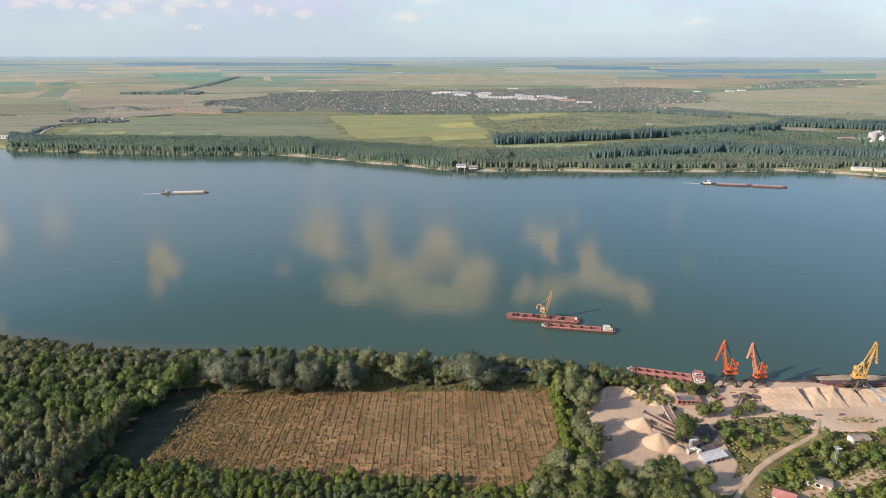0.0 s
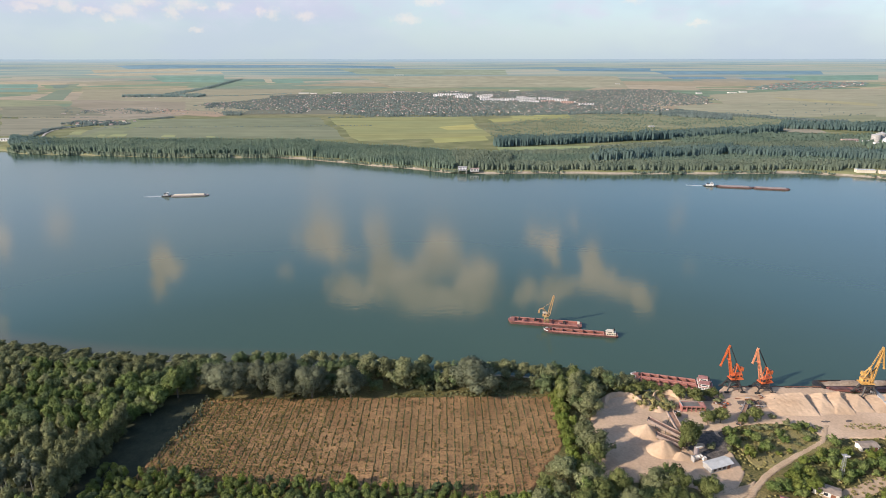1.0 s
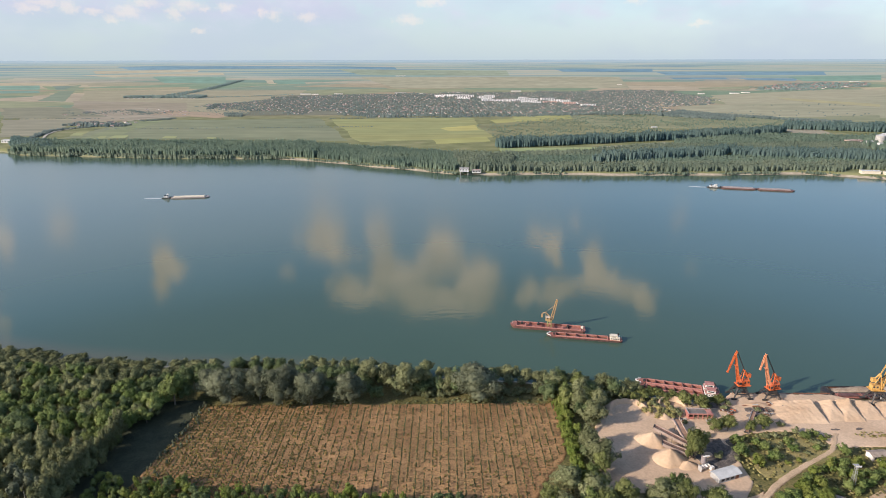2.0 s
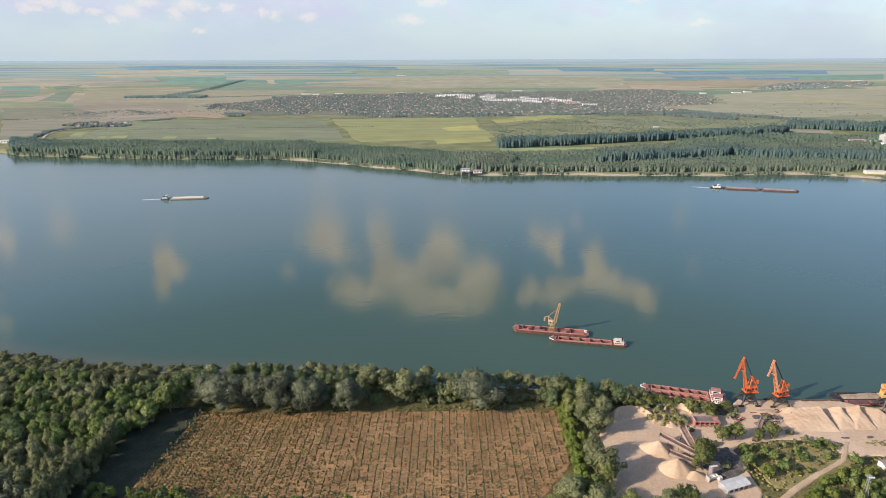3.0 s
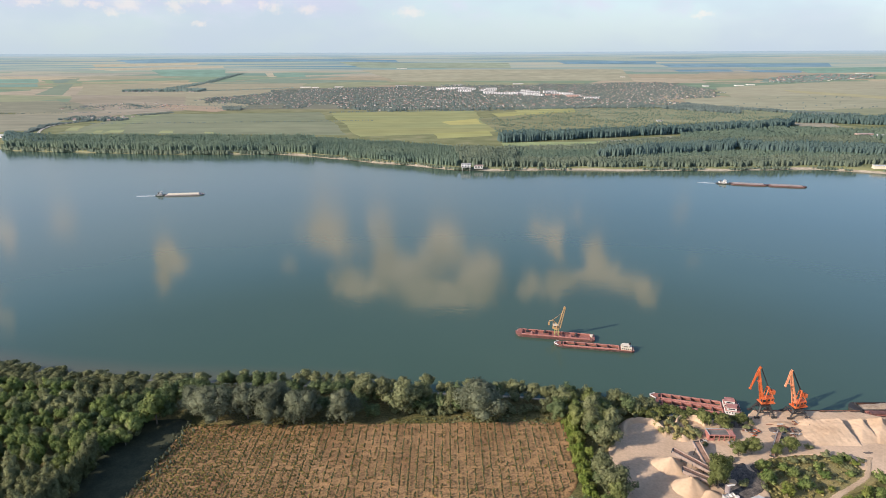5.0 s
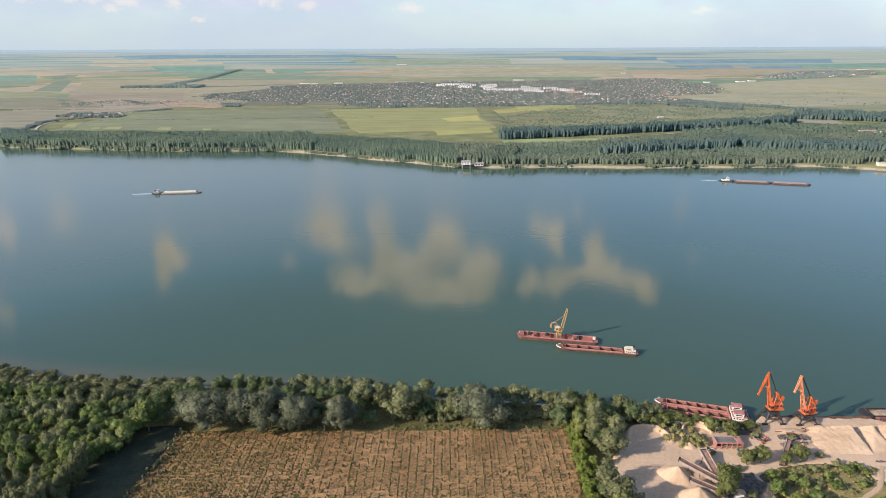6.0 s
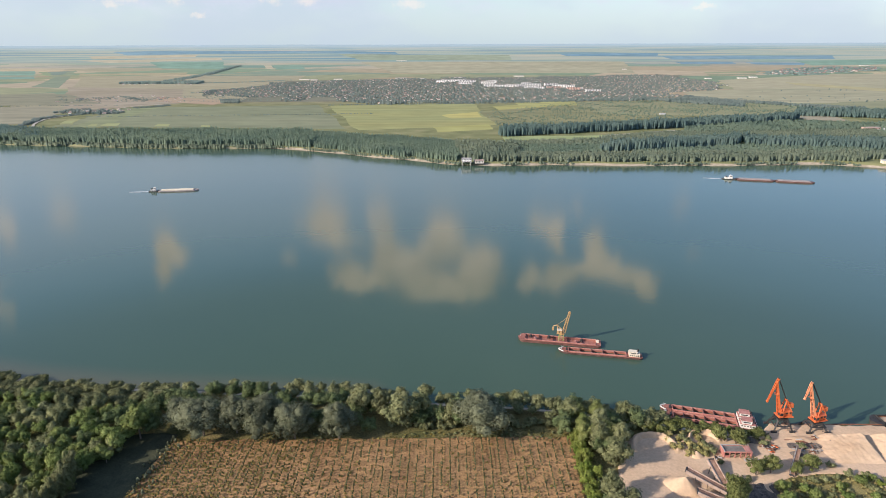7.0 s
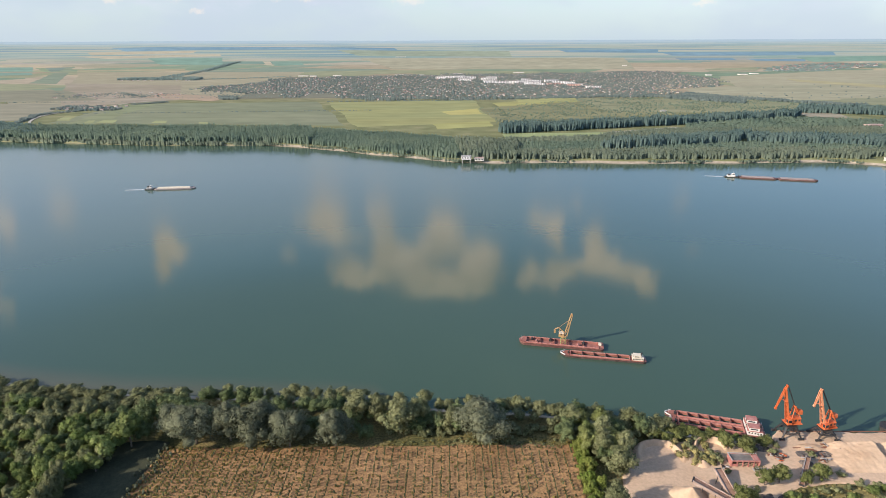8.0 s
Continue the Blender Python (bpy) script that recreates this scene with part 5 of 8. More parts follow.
# ---- trees and shrubs of the near bank ----
for x, y, wide, high, form in ((17.5, 293.0, 30, 21, 0), (-88, 288.5, 24, 22, 1), (-72, 287.5, 22, 21.5, 0), (-51, 287.5, 18.5, 20, 2), (-116, 289.5, 24, 21, 1), (-101, 292, 19, 21, 2), (-127, 296, 20, 18, 0)):
    WILLOW.plant(x, y, LAND, wide, high, form, x * 7)
for x, y, wide, high, form in ((-22, 298, 22, 20, 0), (-43, 306, 15, 19, 1), (2, 299, 12, 15, 2), (-33, 306, 14, 17, 0), (-12, 305, 13, 16, 1), (60, 302, 14, 14, 0), (36, 314, 11, 10, 2), (47, 312, 11, 9, 1), (72, 291, 14, 16, 0), (80, 281, 13, 15, 1), (69, 279, 11, 14, 2),
                               (100, 299, 11, 9, 1), (105, 300, 10, 8, 0), (90, 303, 12, 11, 2), (95, 297, 10, 9, 1), (74, 268, 17, 17, 0), (69, 281, 13, 16, 1), (70, 236, 19, 17, 0), (66, 247, 13, 15, 1), (52, 220, 16, 14, 1), (62, 213, 18, 15, 0), (92, 213, 19, 13, 2)):
    OLIVE.plant(x, y, LAND, wide, high, form, x * 11)
for x, y, wide, high, form in ((-145, 287, 17, 21, 0), (-150, 277, 13, 15, 2), (-152, 270, 9, 9, 1)):
    GREEN.plant(x, y, LAND, wide, high, form, x * 5, "tall fresh-green tree at the orchard's edge")
for x, y, wide, high, form in ((134, 284, 12, 9.5, 0), (127, 286, 9, 9, 2), (133, 262.5, 9, 9, 1), (140, 264, 9, 10, 2), (151, 263, 7, 7, 0), (158, 266, 9, 8.5, 2), (119, 292, 8, 5, 1), (111, 296, 9, 5, 0), (145, 287, 9, 7, 3)):
    MOSS.plant(x, y, LAND, wide, high, form, x * 9, "moss-green tree standing in the sand yard")
for x, y, wide, high, form in ((61, 284, 6, 8, 0), (60.5, 277, 6, 8, 1), (62, 270, 7, 9, 0), (60, 263, 6, 8, 1), (59.5, 256, 6, 8, 0), (64, 259, 6, 9, 1), (141.5, 237, 7.5, 7, 0), (20, 205, 8, 8, 0), (33, 204, 8, 9, 1), (43, 208, 8, 9, 0), (-40, 216, 7, 8, 1), (152, 219, 9, 8, 0), (160, 222, 8, 8, 1), (157, 214, 9, 8, 0)):
    LIME.plant(x, y, LAND, wide, high, form, x * 13)
for x, y, wide, high, form in ((136.3, 244.3, 8, 8.5, 0), (138.5, 252.5, 7, 7, 1), (150.2, 239.8, 8.5, 7, 2), (149.9, 248.6, 6.5, 5.5, 0), (162.8, 247.4, 6, 4.5, 1), (174.4, 257.6, 6, 4.5, 2)):
    GREEN.plant(x, y, LAND, wide, high, form, x * 5, "fresh green tree in the dry meadow beside the road")
for x, y in ((-176, 214), (-181, 217), (-186, 213), (-170, 211), (-191, 216), (-164, 209), (-196, 212), (-184, 208), (-173, 206)):
    POPLAR.plant(x, y, LAND, 6.5, 16 + (x % 3), int(-x) % 2, x * 3)
for x, y, wide, high, form in ((114.5, 241.5, 12.5, 17, 0), (119, 247, 8, 12, 2), (119.0, 255.5, 6, 7, 1)):
    MOSS.plant(x, y, LAND, wide, high, form, x * 9, "moss-green tree shading the sand yard's conveyors")
gen = np.random.default_rng(5)


def in_sight(x, y):
    """Whether trees here can matter to what the glide passes over."""
    return -0.711 * y - 54 < x < 0.711 * y + 46


def scatter(x0, x1, y0, y1, gap, test):
    """Uneven places a given gap apart where test(x, y) holds."""
    out = []
    for x in np.arange(x0, x1, gap):
        for y in np.arange(y0, y1, gap):
            px, py = x + gen.uniform(-0.42, 0.42) * gap, y + gen.uniform(-0.42, 0.42) * gap
            if in_sight(px, py) and test(px, py):
                out.append((px, py))
    return out


def edge_left(y):
    return -156 + 2 * math.sin(y * 0.11) + max(0.0, min(1.0, (y - 258) / 16)) * 8 + (6 if y > 286 else 0)


def woodland(name, kind, places, wide, high, label, lift=-0.3):
    kind.stand(name, [(x, y, LAND + lift, wide * gen.uniform(0.75, 1.3), high * gen.uniform(0.86, 1.12) * (1.0 if y < near_bank(x) - 70 or x > -150 else 0.78), gen.integers(4), gen.uniform(0, 6.28)) for x, y in places], label, "woodland")


forest = scatter(-345, -140, 192, 372, 6.3, lambda x, y: x < edge_left(y) and y < near_bank(x) - 7 and not (-200 < x < -160 and 205 < y < 213))
mixed_in = [noise.noise((x * 0.025, y * 0.025, 8)) + 0.35 * noise.noise((x * 0.2, y * 0.2, 3)) for x, y in forest]
mixed_in = [m + 0.45 * math.exp(-((x + 178) / 24) ** 2 - ((y - 226) / 26) ** 2) + 0.2 * math.exp(-((x + 205) / 30) ** 2 - ((y - 255) / 30) ** 2) for m, (x, y) in zip(mixed_in, forest)]
bank_row = [p for p in forest if p[1] > near_bank(p[0]) - 26]
inner = [(p, m) for p, m in zip(forest, mixed_in) if p not in set(bank_row)]
woodland("edge_willows", OLIVE, [(edge_left(y) - 3.0 + 2.0 * math.sin(y * 1.7), y) for y in np.arange(206, 258, 3.6)], 9.0, 18.0, "grey-green trees along the orchard's shaded edge")
woodland("edge_trees", GREEN, [(edge_left(y) - 2.5 + 1.5 * math.sin(y * 1.7), y) for y in np.arange(258, 276, 3.6)], 8.0, 13.0, "fresh green trees along the orchard's shaded edge")
woodland("woodland_dark", BROAD, [p for p, m in inner if m < -0.16], 8.2, 12.5, "dark green riverside woodland with uneven canopy")
woodland("woodland_green", GREEN, [p for p, m in inner if -0.16 <= m < 0.14], 7.6, 12.0, "fresh green trees mixed through the riverside woodland")
woodland("woodland_grey", OLIVE, [p for p, m in inner if m >= 0.14], 8.2, 13.0, "grey-green willows mixed through the riverside woodland")
woodland("bank_willows", OLIVE, bank_row, 11, 8.0, "olive-grey willows lining the river bank")
strip = scatter(-140, 96, 292, 336, 6.8, lambda x, y: y > 290.5 + (3 if -38 < x < 35 else 0) and y < near_bank(x) - 3 and not (27 < x < 50 and y < 309))
rim = [p for p in strip if p[1] > near_bank(p[0]) - 13]
inland = [p for p in strip if p not in set(rim)]
woodland("bank_thicket", OLIVE, rim, 9.5, 8.6, "olive-green willow thicket along the river's edge")
woodland("bank_thicket_dark", BROAD, [p for i, p in enumerate(inland) if i % 5 not in (1, 3)], 9.6, 10.5, "dark trees crowded behind the bank willows")
fill = scatter(18, 104, 295, 316, 6.2, lambda x, y: y < near_bank(x) - 3 and not (27 < x < 50 and y < 306))
woodland("bank_undergrowth", BUSH, fill, 8.0, 6.5, "low moss-green undergrowth along the river bank")
hedge = scatter(-150, 52, 190, 226, 3.9, lambda x, y: y < 222 - 0.055 * (x + 150) + (4 if x < -110 else 0) - (5 if x > 8 else 0))
woodland("young_thicket", THICKET, [p for i, p in enumerate(hedge) if i % 7 not in (0, 3, 5)], 5.6, 6.5, "dense bright-green young thicket below the orchard")
woodland("young_thicket_dark", THICKET_DARK, [p for i, p in enumerate(hedge) if i % 7 == 0], 5.5, 6.5, "darker saplings in the young thicket")
woodland("young_thicket_light", THICKET_LIME, [p for i, p in enumerate(hedge) if i % 7 in (3, 5)], 5.2, 6.3, "yellow-green saplings in the young thicket")
belt = scatter(58, 92, 192, 312, 8.2, lambda x, y: (y < near_bank(x) - 5) and (x < (78 if y > 272 else 69) + 2.5 * math.sin(y * 0.2) if y > 218 else True) and x > (62 if y > 238 else 50))
woodland("belt_trees", MOSS, [p for i, p in enumerate(belt) if i % 8 in (1, 3)], 10.0, 13.0, "moss-green trees in a belt beside the orchard")
woodland("belt_trees_green", GREEN, belt[2::8], 9.0, 12.0, "fresh green trees in a belt beside the orchard")
woodland("belt_hedge", LIME, [(59.5 + 1.5 * math.sin(y * 0.9), y) for y in np.arange(226, 289, 3.4)], 5.5, 6.5, "bright green hedge of young trees along the orchard")
woodland("belt_trees_dark", BROAD, belt[::4], 9.0, 10.0, "dark trees in a belt beside the orchard")
corner = scatter(40, 132, 192, 220, 8.4, lambda x, y: x < 113 and y < (219 if 84 < x < 106 else 214) - (3 if 106 < x < 118 else 0) - (6 if x > 118 else 0))
woodland("corner_willows", OLIVE, corner[1::4], 11.0, 12.5, "grey-green willows at the corner of the sand yard")
woodland("corner_trees", MOSS, [p for i, p in enumerate(corner) if i % 4 > 1], 11.5, 13.0, "moss-green trees at the corner of the sand yard")
woodland("corner_trees_dark", BROAD, corner[::4], 10, 12, "dark green trees at the corner of the sand yard")
ROAD_LINE = ([118, 142, 182, 194], [203, 223, 248, 262])


def off_road(x, y):
    return abs(y - float(np.interp(x, *ROAD_LINE))) > 4.5


scrub = scatter(136, 190, 222, 262, 3.1, lambda x, y: off_road(x, y) and y > float(np.interp(x, *ROAD_LINE)) and noise.noise((x * 0.09, y * 0.09, 5)) + 0.02 * (x - 163) > -0.02)
woodland("yard_scrub_lime", BUSH_LIME, [p for i, p in enumerate(scrub) if i % 5 == 1], 4.6, 3.2, "yellow-green scrub beside the yard")
woodland("yard_scrub", BUSH, [p for i, p in enumerate(scrub) if i % 6 and i % 5 != 1], 4.2, 2.4, "olive scrub in dry grass beside the yard")
woodland("yard_scrub_green", BUSH_GREEN, [p for i, p in enumerate(scrub) if i % 6 == 0], 5.8, 4.6, "fresh green scrub beside the yard")
south = scatter(136, 300, 190, 262, 4.2, lambda x, y: off_road(x, y) and y < float(np.interp(x, *ROAD_LINE)) - 4 and y < 250 and not (188 < x < 212 and 236 < y < 252) and not (156 < x < 170 and 205 < y < 218) and not (136 < x < 148 and 200 < y < 212) and abs(y - (205 + (x - 150) * 0.3)) > 4 and noise.noise((x * 0.06, y * 0.06, 2)) > -0.33)
woodland("roadside_trees", THICKET, [p for i, p in enumerate(south) if i % 4 == 1], 7.0, 7.0, "green bushy trees beside the dirt road")
woodland("roadside_bright_trees", THICKET_LIME, [p for i, p in enumerate(south) if i % 4 == 3], 6.5, 6.5, "yellow-green bushy trees beside the dirt road")
woodland("roadside_shrubs", BUSH_GREEN, [p for i, p in enumerate(south) if not i % 2], 5.4, 4.4, "olive shrubs beside the dirt road")
verge = scatter(-120, 60, 286, 300, 2.6, lambda x, y: 287.5 + 1.5 * math.sin(x * 0.1) < y < (289 if x < -30 else 293) + 1.5 * math.sin(x * 0.07))
LOW_WEED = Kind("shrub", LOW_WEEDS, BARK, "", [(69, 1.6, 0.0, 1.0, 0, 16, 0.56, "dome"), (70, 1.8, 0.0, 1.0, 0, 16, 0.56, "dome")])
WEED = Kind("shrub", WEEDS, BARK, "", [(65, 1.6, 0.0, 1.0, 0, 14, 0.55, "dome")])
woodland("yellow_weeds", WEED, [p for i, p in enumerate(verge) if noise.noise((p[0] * 0.03, 1, 1)) > 0.0], 2.0, 1.0, "yellow flowering weeds along the orchard's edge")
woodland("weed_verge", BUSH, [p for i, p in enumerate(verge) if noise.noise((p[0] * 0.03, 1, 1)) <= 0.0 or i % 4 == 0], 2.2, 1.4, "low weeds along the orchard's edge")
DRY_BUSH = Kind("shrub", HERBS, BARK, "", [(85, 3.6, 0.0, 2.8, 4, 170, 0.42, "dome"), (86, 4.4, 0.0, 3.2, 5, 210, 0.42, "dome")])
quay_thicket = scatter(84, 154, 289, 305, 4.6, lambda x, y: y < near_bank(x) - 3.5 and y > float(np.interp(x, [84, 104, 112, 130, 154], [293, 292, 293, 293, 293])))
woodland("quay_thicket", MOSS, [p for i, p in enumerate(quay_thicket) if i % 3], 7.0, 5.6, "moss-green thicket between sand yard and moored barges")
woodland("quay_shrubs", BUSH_GREEN, quay_thicket[::3], 5.0, 3.6, "fresh green shrubs between sand yard and moored barges")
dry_places = scatter(105, 118, 276, 292, 3.2, lambda x, y: noise.noise((x * 0.2, y * 0.2, 4)) > -0.25)
woodland("dry_shrubs", DRY_BUSH, dry_places, 4.6, 3.4, "straw-coloured dry shrubs between the sand rings")
yard_bush = [(87, 289), (112, 284), (119, 280), (121, 277), (121, 270), (136, 290), (150, 287), (147, 283), (139, 284), (116, 290), (142, 290), (95, 292), (104, 291), (128, 259), (126, 243), (134, 241), (114, 280), (110, 287), (163, 281), (168, 268), (155, 258), (160, 258), (166, 260), (172, 262), (178, 261)]
skirt = scatter(-28, 60, 293, 301, 3.0, lambda x, y: y > 295 + 1.5 * math.sin(x * 0.15))
woodland("bank_skirt", BUSH, skirt, 4.6, 4.2, "olive shrubs skirting the bank willows")
woodland("yard_bushes", BUSH, yard_bush, 5.0, 4.0, "scattered dusty shrubs in the sand yard")
SAPLING = Kind("sapling", LEAF_SAPLING, BARK, "", [(66 + k, 1.9, 0.0, 1.8, 0, 26, 0.64, "dome") for k in range(4)])
LEAFY_SAPLING = Kind("sapling", LEAF_GREY, BARK, "", [(76 + k, 1.9, 0.0, 3.0, 2, 40, 0.5, "dome") for k in range(3)])
plants = []
for i in range(54):
    for j in range(46):
        x, y = -134 + 3.66 * i + gen.normal() * 0.12, 208 + 1.82 * j + gen.normal() * 0.06
        if inside(x - 2, y, ORCHARD) and inside(x + 2, y, ORCHARD) and inside(x, y + 2, ORCHARD) and gen.random() > 0.16:
            k = gen.uniform(0.75, 1.12)
            plants.append((x, y, LAND + 0.3, (1.05 if x > -75 else 0.95) * k, 2.0 * k, gen.integers(4), gen.uniform(0, 6.28)))
SAPLING.stand("orchard_saplings", plants, "rows of small green orchard saplings on bare soil", "saplings")
tufts = [(x, y) for x, y in scatter(-136, 58, 212, 289, 1.75, lambda x, y: inside(x, y, ORCHARD)) if gen.random() < 0.08 + max(0.0, 0.8 * (-30 - x) / 80)]
woodland("orchard_weeds", WEED, tufts, 1.7, 0.45, "thin yellowish weeds over the orchard soil", 0.35)

edge_row = [(-131 + 2.0 * gen.normal(), y) for y in np.arange(224, 287, 2.4)] + [(-126 + 2.0 * gen.normal(), y) for y in np.arange(250, 287, 3.1)]
woodland("edge_saplings", LEAFY_SAPLING, edge_row, 1.9, 3.0, "pale grey-green young trees along the orchard's shaded edge")
grass_rows = [(-134 + 3.66 * i + gen.normal() * 0.22, y) for i in range(54) for y in np.arange(207, 290, 1.15) if gen.random() < 0.10]
# weed lines across the rows, partly imitating the saplings' long shadows
grass_rows += [(x, 208.0 + 1.82 * j + gen.normal() * 0.18) for j in range(45) for x in np.arange(-134, 58, 1.6) if gen.random() < min(0.75, max(0.48, -x / 110))]
woodland("orchard_grass", LOW_WEED, [p for p in grass_rows if inside(p[0], p[1], ORCHARD)], 1.2, 0.4, "low dry weeds across the sapling rows, partly in place of shadow lines", 0.35)

tuft_places = scatter(134, 300, 192, 262, 2.4, lambda x, y: off_road(x, y) and (not inside(x, y, YARD)) and gen.random() < 0.8)
HERB = Kind("shrub", HERBS, BARK, "", [(73, 1.6, 0.0, 1.0, 0, 22, 0.5, "dome"), (74, 1.8, 0.0, 1.0, 0, 22, 0.5, "dome")])
woodland("meadow_tufts", HERB, tuft_places, 2.0, 0.8, "tufts of dry grass and herbs between the shrubs", 0.35)

patch_places = scatter(200, 224, 257, 264, 1.7, lambda x, y: ((x - 212) / 11) ** 2 + ((y - 260.5) / 2.8) ** 2 < 1)
woodland("grass_patch", HERB, patch_places, 1.8, 0.7, "low grass patch on the open sand", 0.35)


# ---- ships ----
def hull_outline(L, B, bow, stern=1.5, n=7):
    """A ship's deck seen from above: the bow at +x."""
    pts = [(-L / 2, -B / 2 + stern * 0.5), (-L / 2 + stern, -B / 2)]
    side = [(L / 2 - bow + bow * k / n, -B / 2 * (1 - (k / n) ** 2.2)) for k in range(n)]
    pts += side + [(L / 2, -0.35), (L / 2, 0.35)] + [(x, -y) for x, y in reversed(side)] + [(-L / 2 + stern, B / 2), (-L / 2, B / 2 - stern * 0.5)]
    return pts


def hopper(m, L, B, free, hold, name, label, hull_mat, deck_mat, house="", bulkheads=4, load=None, group="", bow_white=True, bow=5.0, depth=1.6):
    """A hopper barge: hull, sunken hold with bulkheads and coamings, bow deck, bollards and a wheelhouse aft."""
    ob = thing(name, m, label, "barge", group)
    coam_mat = PINK_RUST if deck_mat is RED_DECK else deck_mat
    x0, x1 = -L / 2 + (9.5 if house else 3.0), L / 2 - bow - 1.0
    hb = B / 2 - 0.9
    out = hull_outline(L, B, bow)
    n = len(out)
    b = Build()
    low = [(x * 0.985, y * 0.93) for x, y in out]
    b.add([(x, y, -0.8) for x, y in low] + [(x, y, free) for x, y in out], [tuple(range(n - 1, -1, -1))] + [(i, (i + 1) % n, n + (i + 1) % n, n + i) for i in range(n)])
    part("hull", b, hull_mat, ob)
    d = Build()
    top = free + 0.02
    d.slab([(x0, -B / 2)] + [(x0, B / 2)] + [p for p in out if p[0] < x0 - 0.1 and p[1] > 0] + [p for p in out if p[0] < x0 - 0.1 and p[1] < 0], free - 0.1, top)
    d.slab([(x1, B / 2), (x1, -B / 2)] + [p for p in out if p[0] > x1 + 0.1], free - 0.1, top)
    d.box(x0, -B / 2, free - 0.1, x1, -hb, top).box(x0, hb, free - 0.1, x1, B / 2, top)
    part("deck", d, deck_mat, ob)
    h = Build()
    floor = free - depth
    h.add([(x0, -hb, floor), (x1, -hb, floor), (x1, hb, floor), (x0, hb, floor), (x0, -hb, free), (x1, -hb, free), (x1, hb, free), (x0, hb, free)],
          [(0, 1, 2, 3), (0, 4, 5, 1), (1, 5, 6, 2), (2, 6, 7, 3), (3, 7, 4, 0)])
    part("hold", h, RED_DECK if deck_mat is RED_DECK else RUST, ob, "worn red open cargo hold")
    for ya in (-hb, hb):
        part("coaming", Build().box(x0, ya - 0.16, free, x1, ya + 0.16, free + hold), coam_mat, ob)
    for xa in (x0, x1):
        part("coaming", Build().box(xa - 0.12, -hb, free, xa + 0.12, hb, free + hold), coam_mat, ob)
    for k in range(bulkheads):
        x = x0 + (x1 - x0) * (k + 1) / (bulkheads + 1)
        part("bulkhead", Build().box(x - 0.15, -hb + 0.1, floor, x + 0.15, hb - 0.1, free + hold - 0.1).beam((x + 0.1, -hb + 0.3, floor + 0.2), (x + 1.6, -hb + 0.3, floor), 0.2), RED_HULL, ob)
    if bow_white:
        rim = [p for p in out if p[0] > L / 2 - bow * 0.7]
        bw = Build()
        for (xa, ya), (xb, yb) in zip(rim, rim[1:]):
            bw.beam((xa, ya * 0.97, free + 0.28), (xb, yb * 0.97, free + 0.28), 0.3, 0.56)
        part("bulwark", bw, WHITE, ob, "white painted bow bulwark")
        part("windlass", Build().box(L / 2 - bow - 0.2, -0.8, free, L / 2 - bow + 0.7, 0.8, free + 0.9).tube((L / 2 - bow + 0.2, -1.2, free + 0.6), (L / 2 - bow + 0.2, 1.2, free + 0.6), 0.35), DARK_STEEL, ob)
    for x in (-L / 2 + 1.4, x0 - 0.5, x1 + 0.6):
        for y in (-B / 2 + 0.5, B / 2 - 0.5):
            part("bollard", Build().tube((x, y, free), (x, y, free + 0.55), 0.16, 0.2, 6), DARK_STEEL, ob)
    if not load:
        part("mast", Build().tube((L / 2 - 1.6, 0, free), (L / 2 - 1.6, 0, free + 2.6), 0.07, 0.04, 5).beam((L / 2 - 1.6, -0.5, free + 2.0), (L / 2 - 1.6, 0.5, free + 2.0), 0.06), WHITE, ob)
    if house:
        wide = B - (2.2 if house == "cream" else 1.6)
        hx0, hx1 = -L / 2 + 1.8, -L / 2 + (8.0 if house == "cream" else 8.6)
        deep, up_h, half = (1.6, 0.2, wide * 0.33) if house == "cream" else (2.0, 1.3, wide * 0.42)
        roof_mat, eave = (CREAM, 0.25) if house == "cream" else (PINK_RUST if house == "red" else CREAM, 0.10)
        cabin = part("deckhouse", Build().box(hx0, -wide / 2, free, hx1, wide / 2, free + deep), WHITE if house != "cream" else CREAM, ob, "white deckhouse")
        for x in np.linspace(hx0 + 0.8, hx1 - 0.8, 5):
            for y in (-wide / 2 - 0.02, wide / 2 + 0.02):
                part("window", Build().box(x - 0.32, y - 0.03, free + deep - 1.1, x + 0.32, y + 0.03, free + deep - 0.45), GLASS_DARK, cabin)
        part("roof", Build().box(hx0 - eave, -wide / 2 - eave, free + deep, hx1 + eave, wide / 2 + eave, free + deep + 0.18), roof_mat, cabin)
        wh = part("wheelhouse", Build().box(hx0 + 1.6, -half, free + deep + 0.18, hx1 - 0.7, half, free + 2.48 + up_h), WHITE if house != "cream" else CREAM, ob)
        part("roof", Build().box(hx0 + 1.5 - eave, -half - eave, free + 2.48 + up_h, hx1 - 0.6 + eave, half + eave, free + 2.68 + up_h), roof_mat, wh)
        for y in np.linspace(-wide * 0.24, wide * 0.24, 3):
            part("window", Build().box(hx1 - 0.72, y - 0.4, free + 1.3 + up_h, hx1 - 0.66, y + 0.4, free + 2.2 + up_h), GLASS_DARK, wh)
        for y in (-half - 0.02, half + 0.02):
            part("window", Build().box(hx0 + 2.4, y - 0.03, free + 1.5 + up_h, hx1 - 1.3, y + 0.03, free + 2.1 + up_h), GLASS_DARK, wh)
        part("funnel", Build().tube((hx0 + 1.1, 0, free + 2.4), (hx0 + 1.0, 0, free + 4.4), 0.5, 0.45, 8), DARK_STEEL, ob)
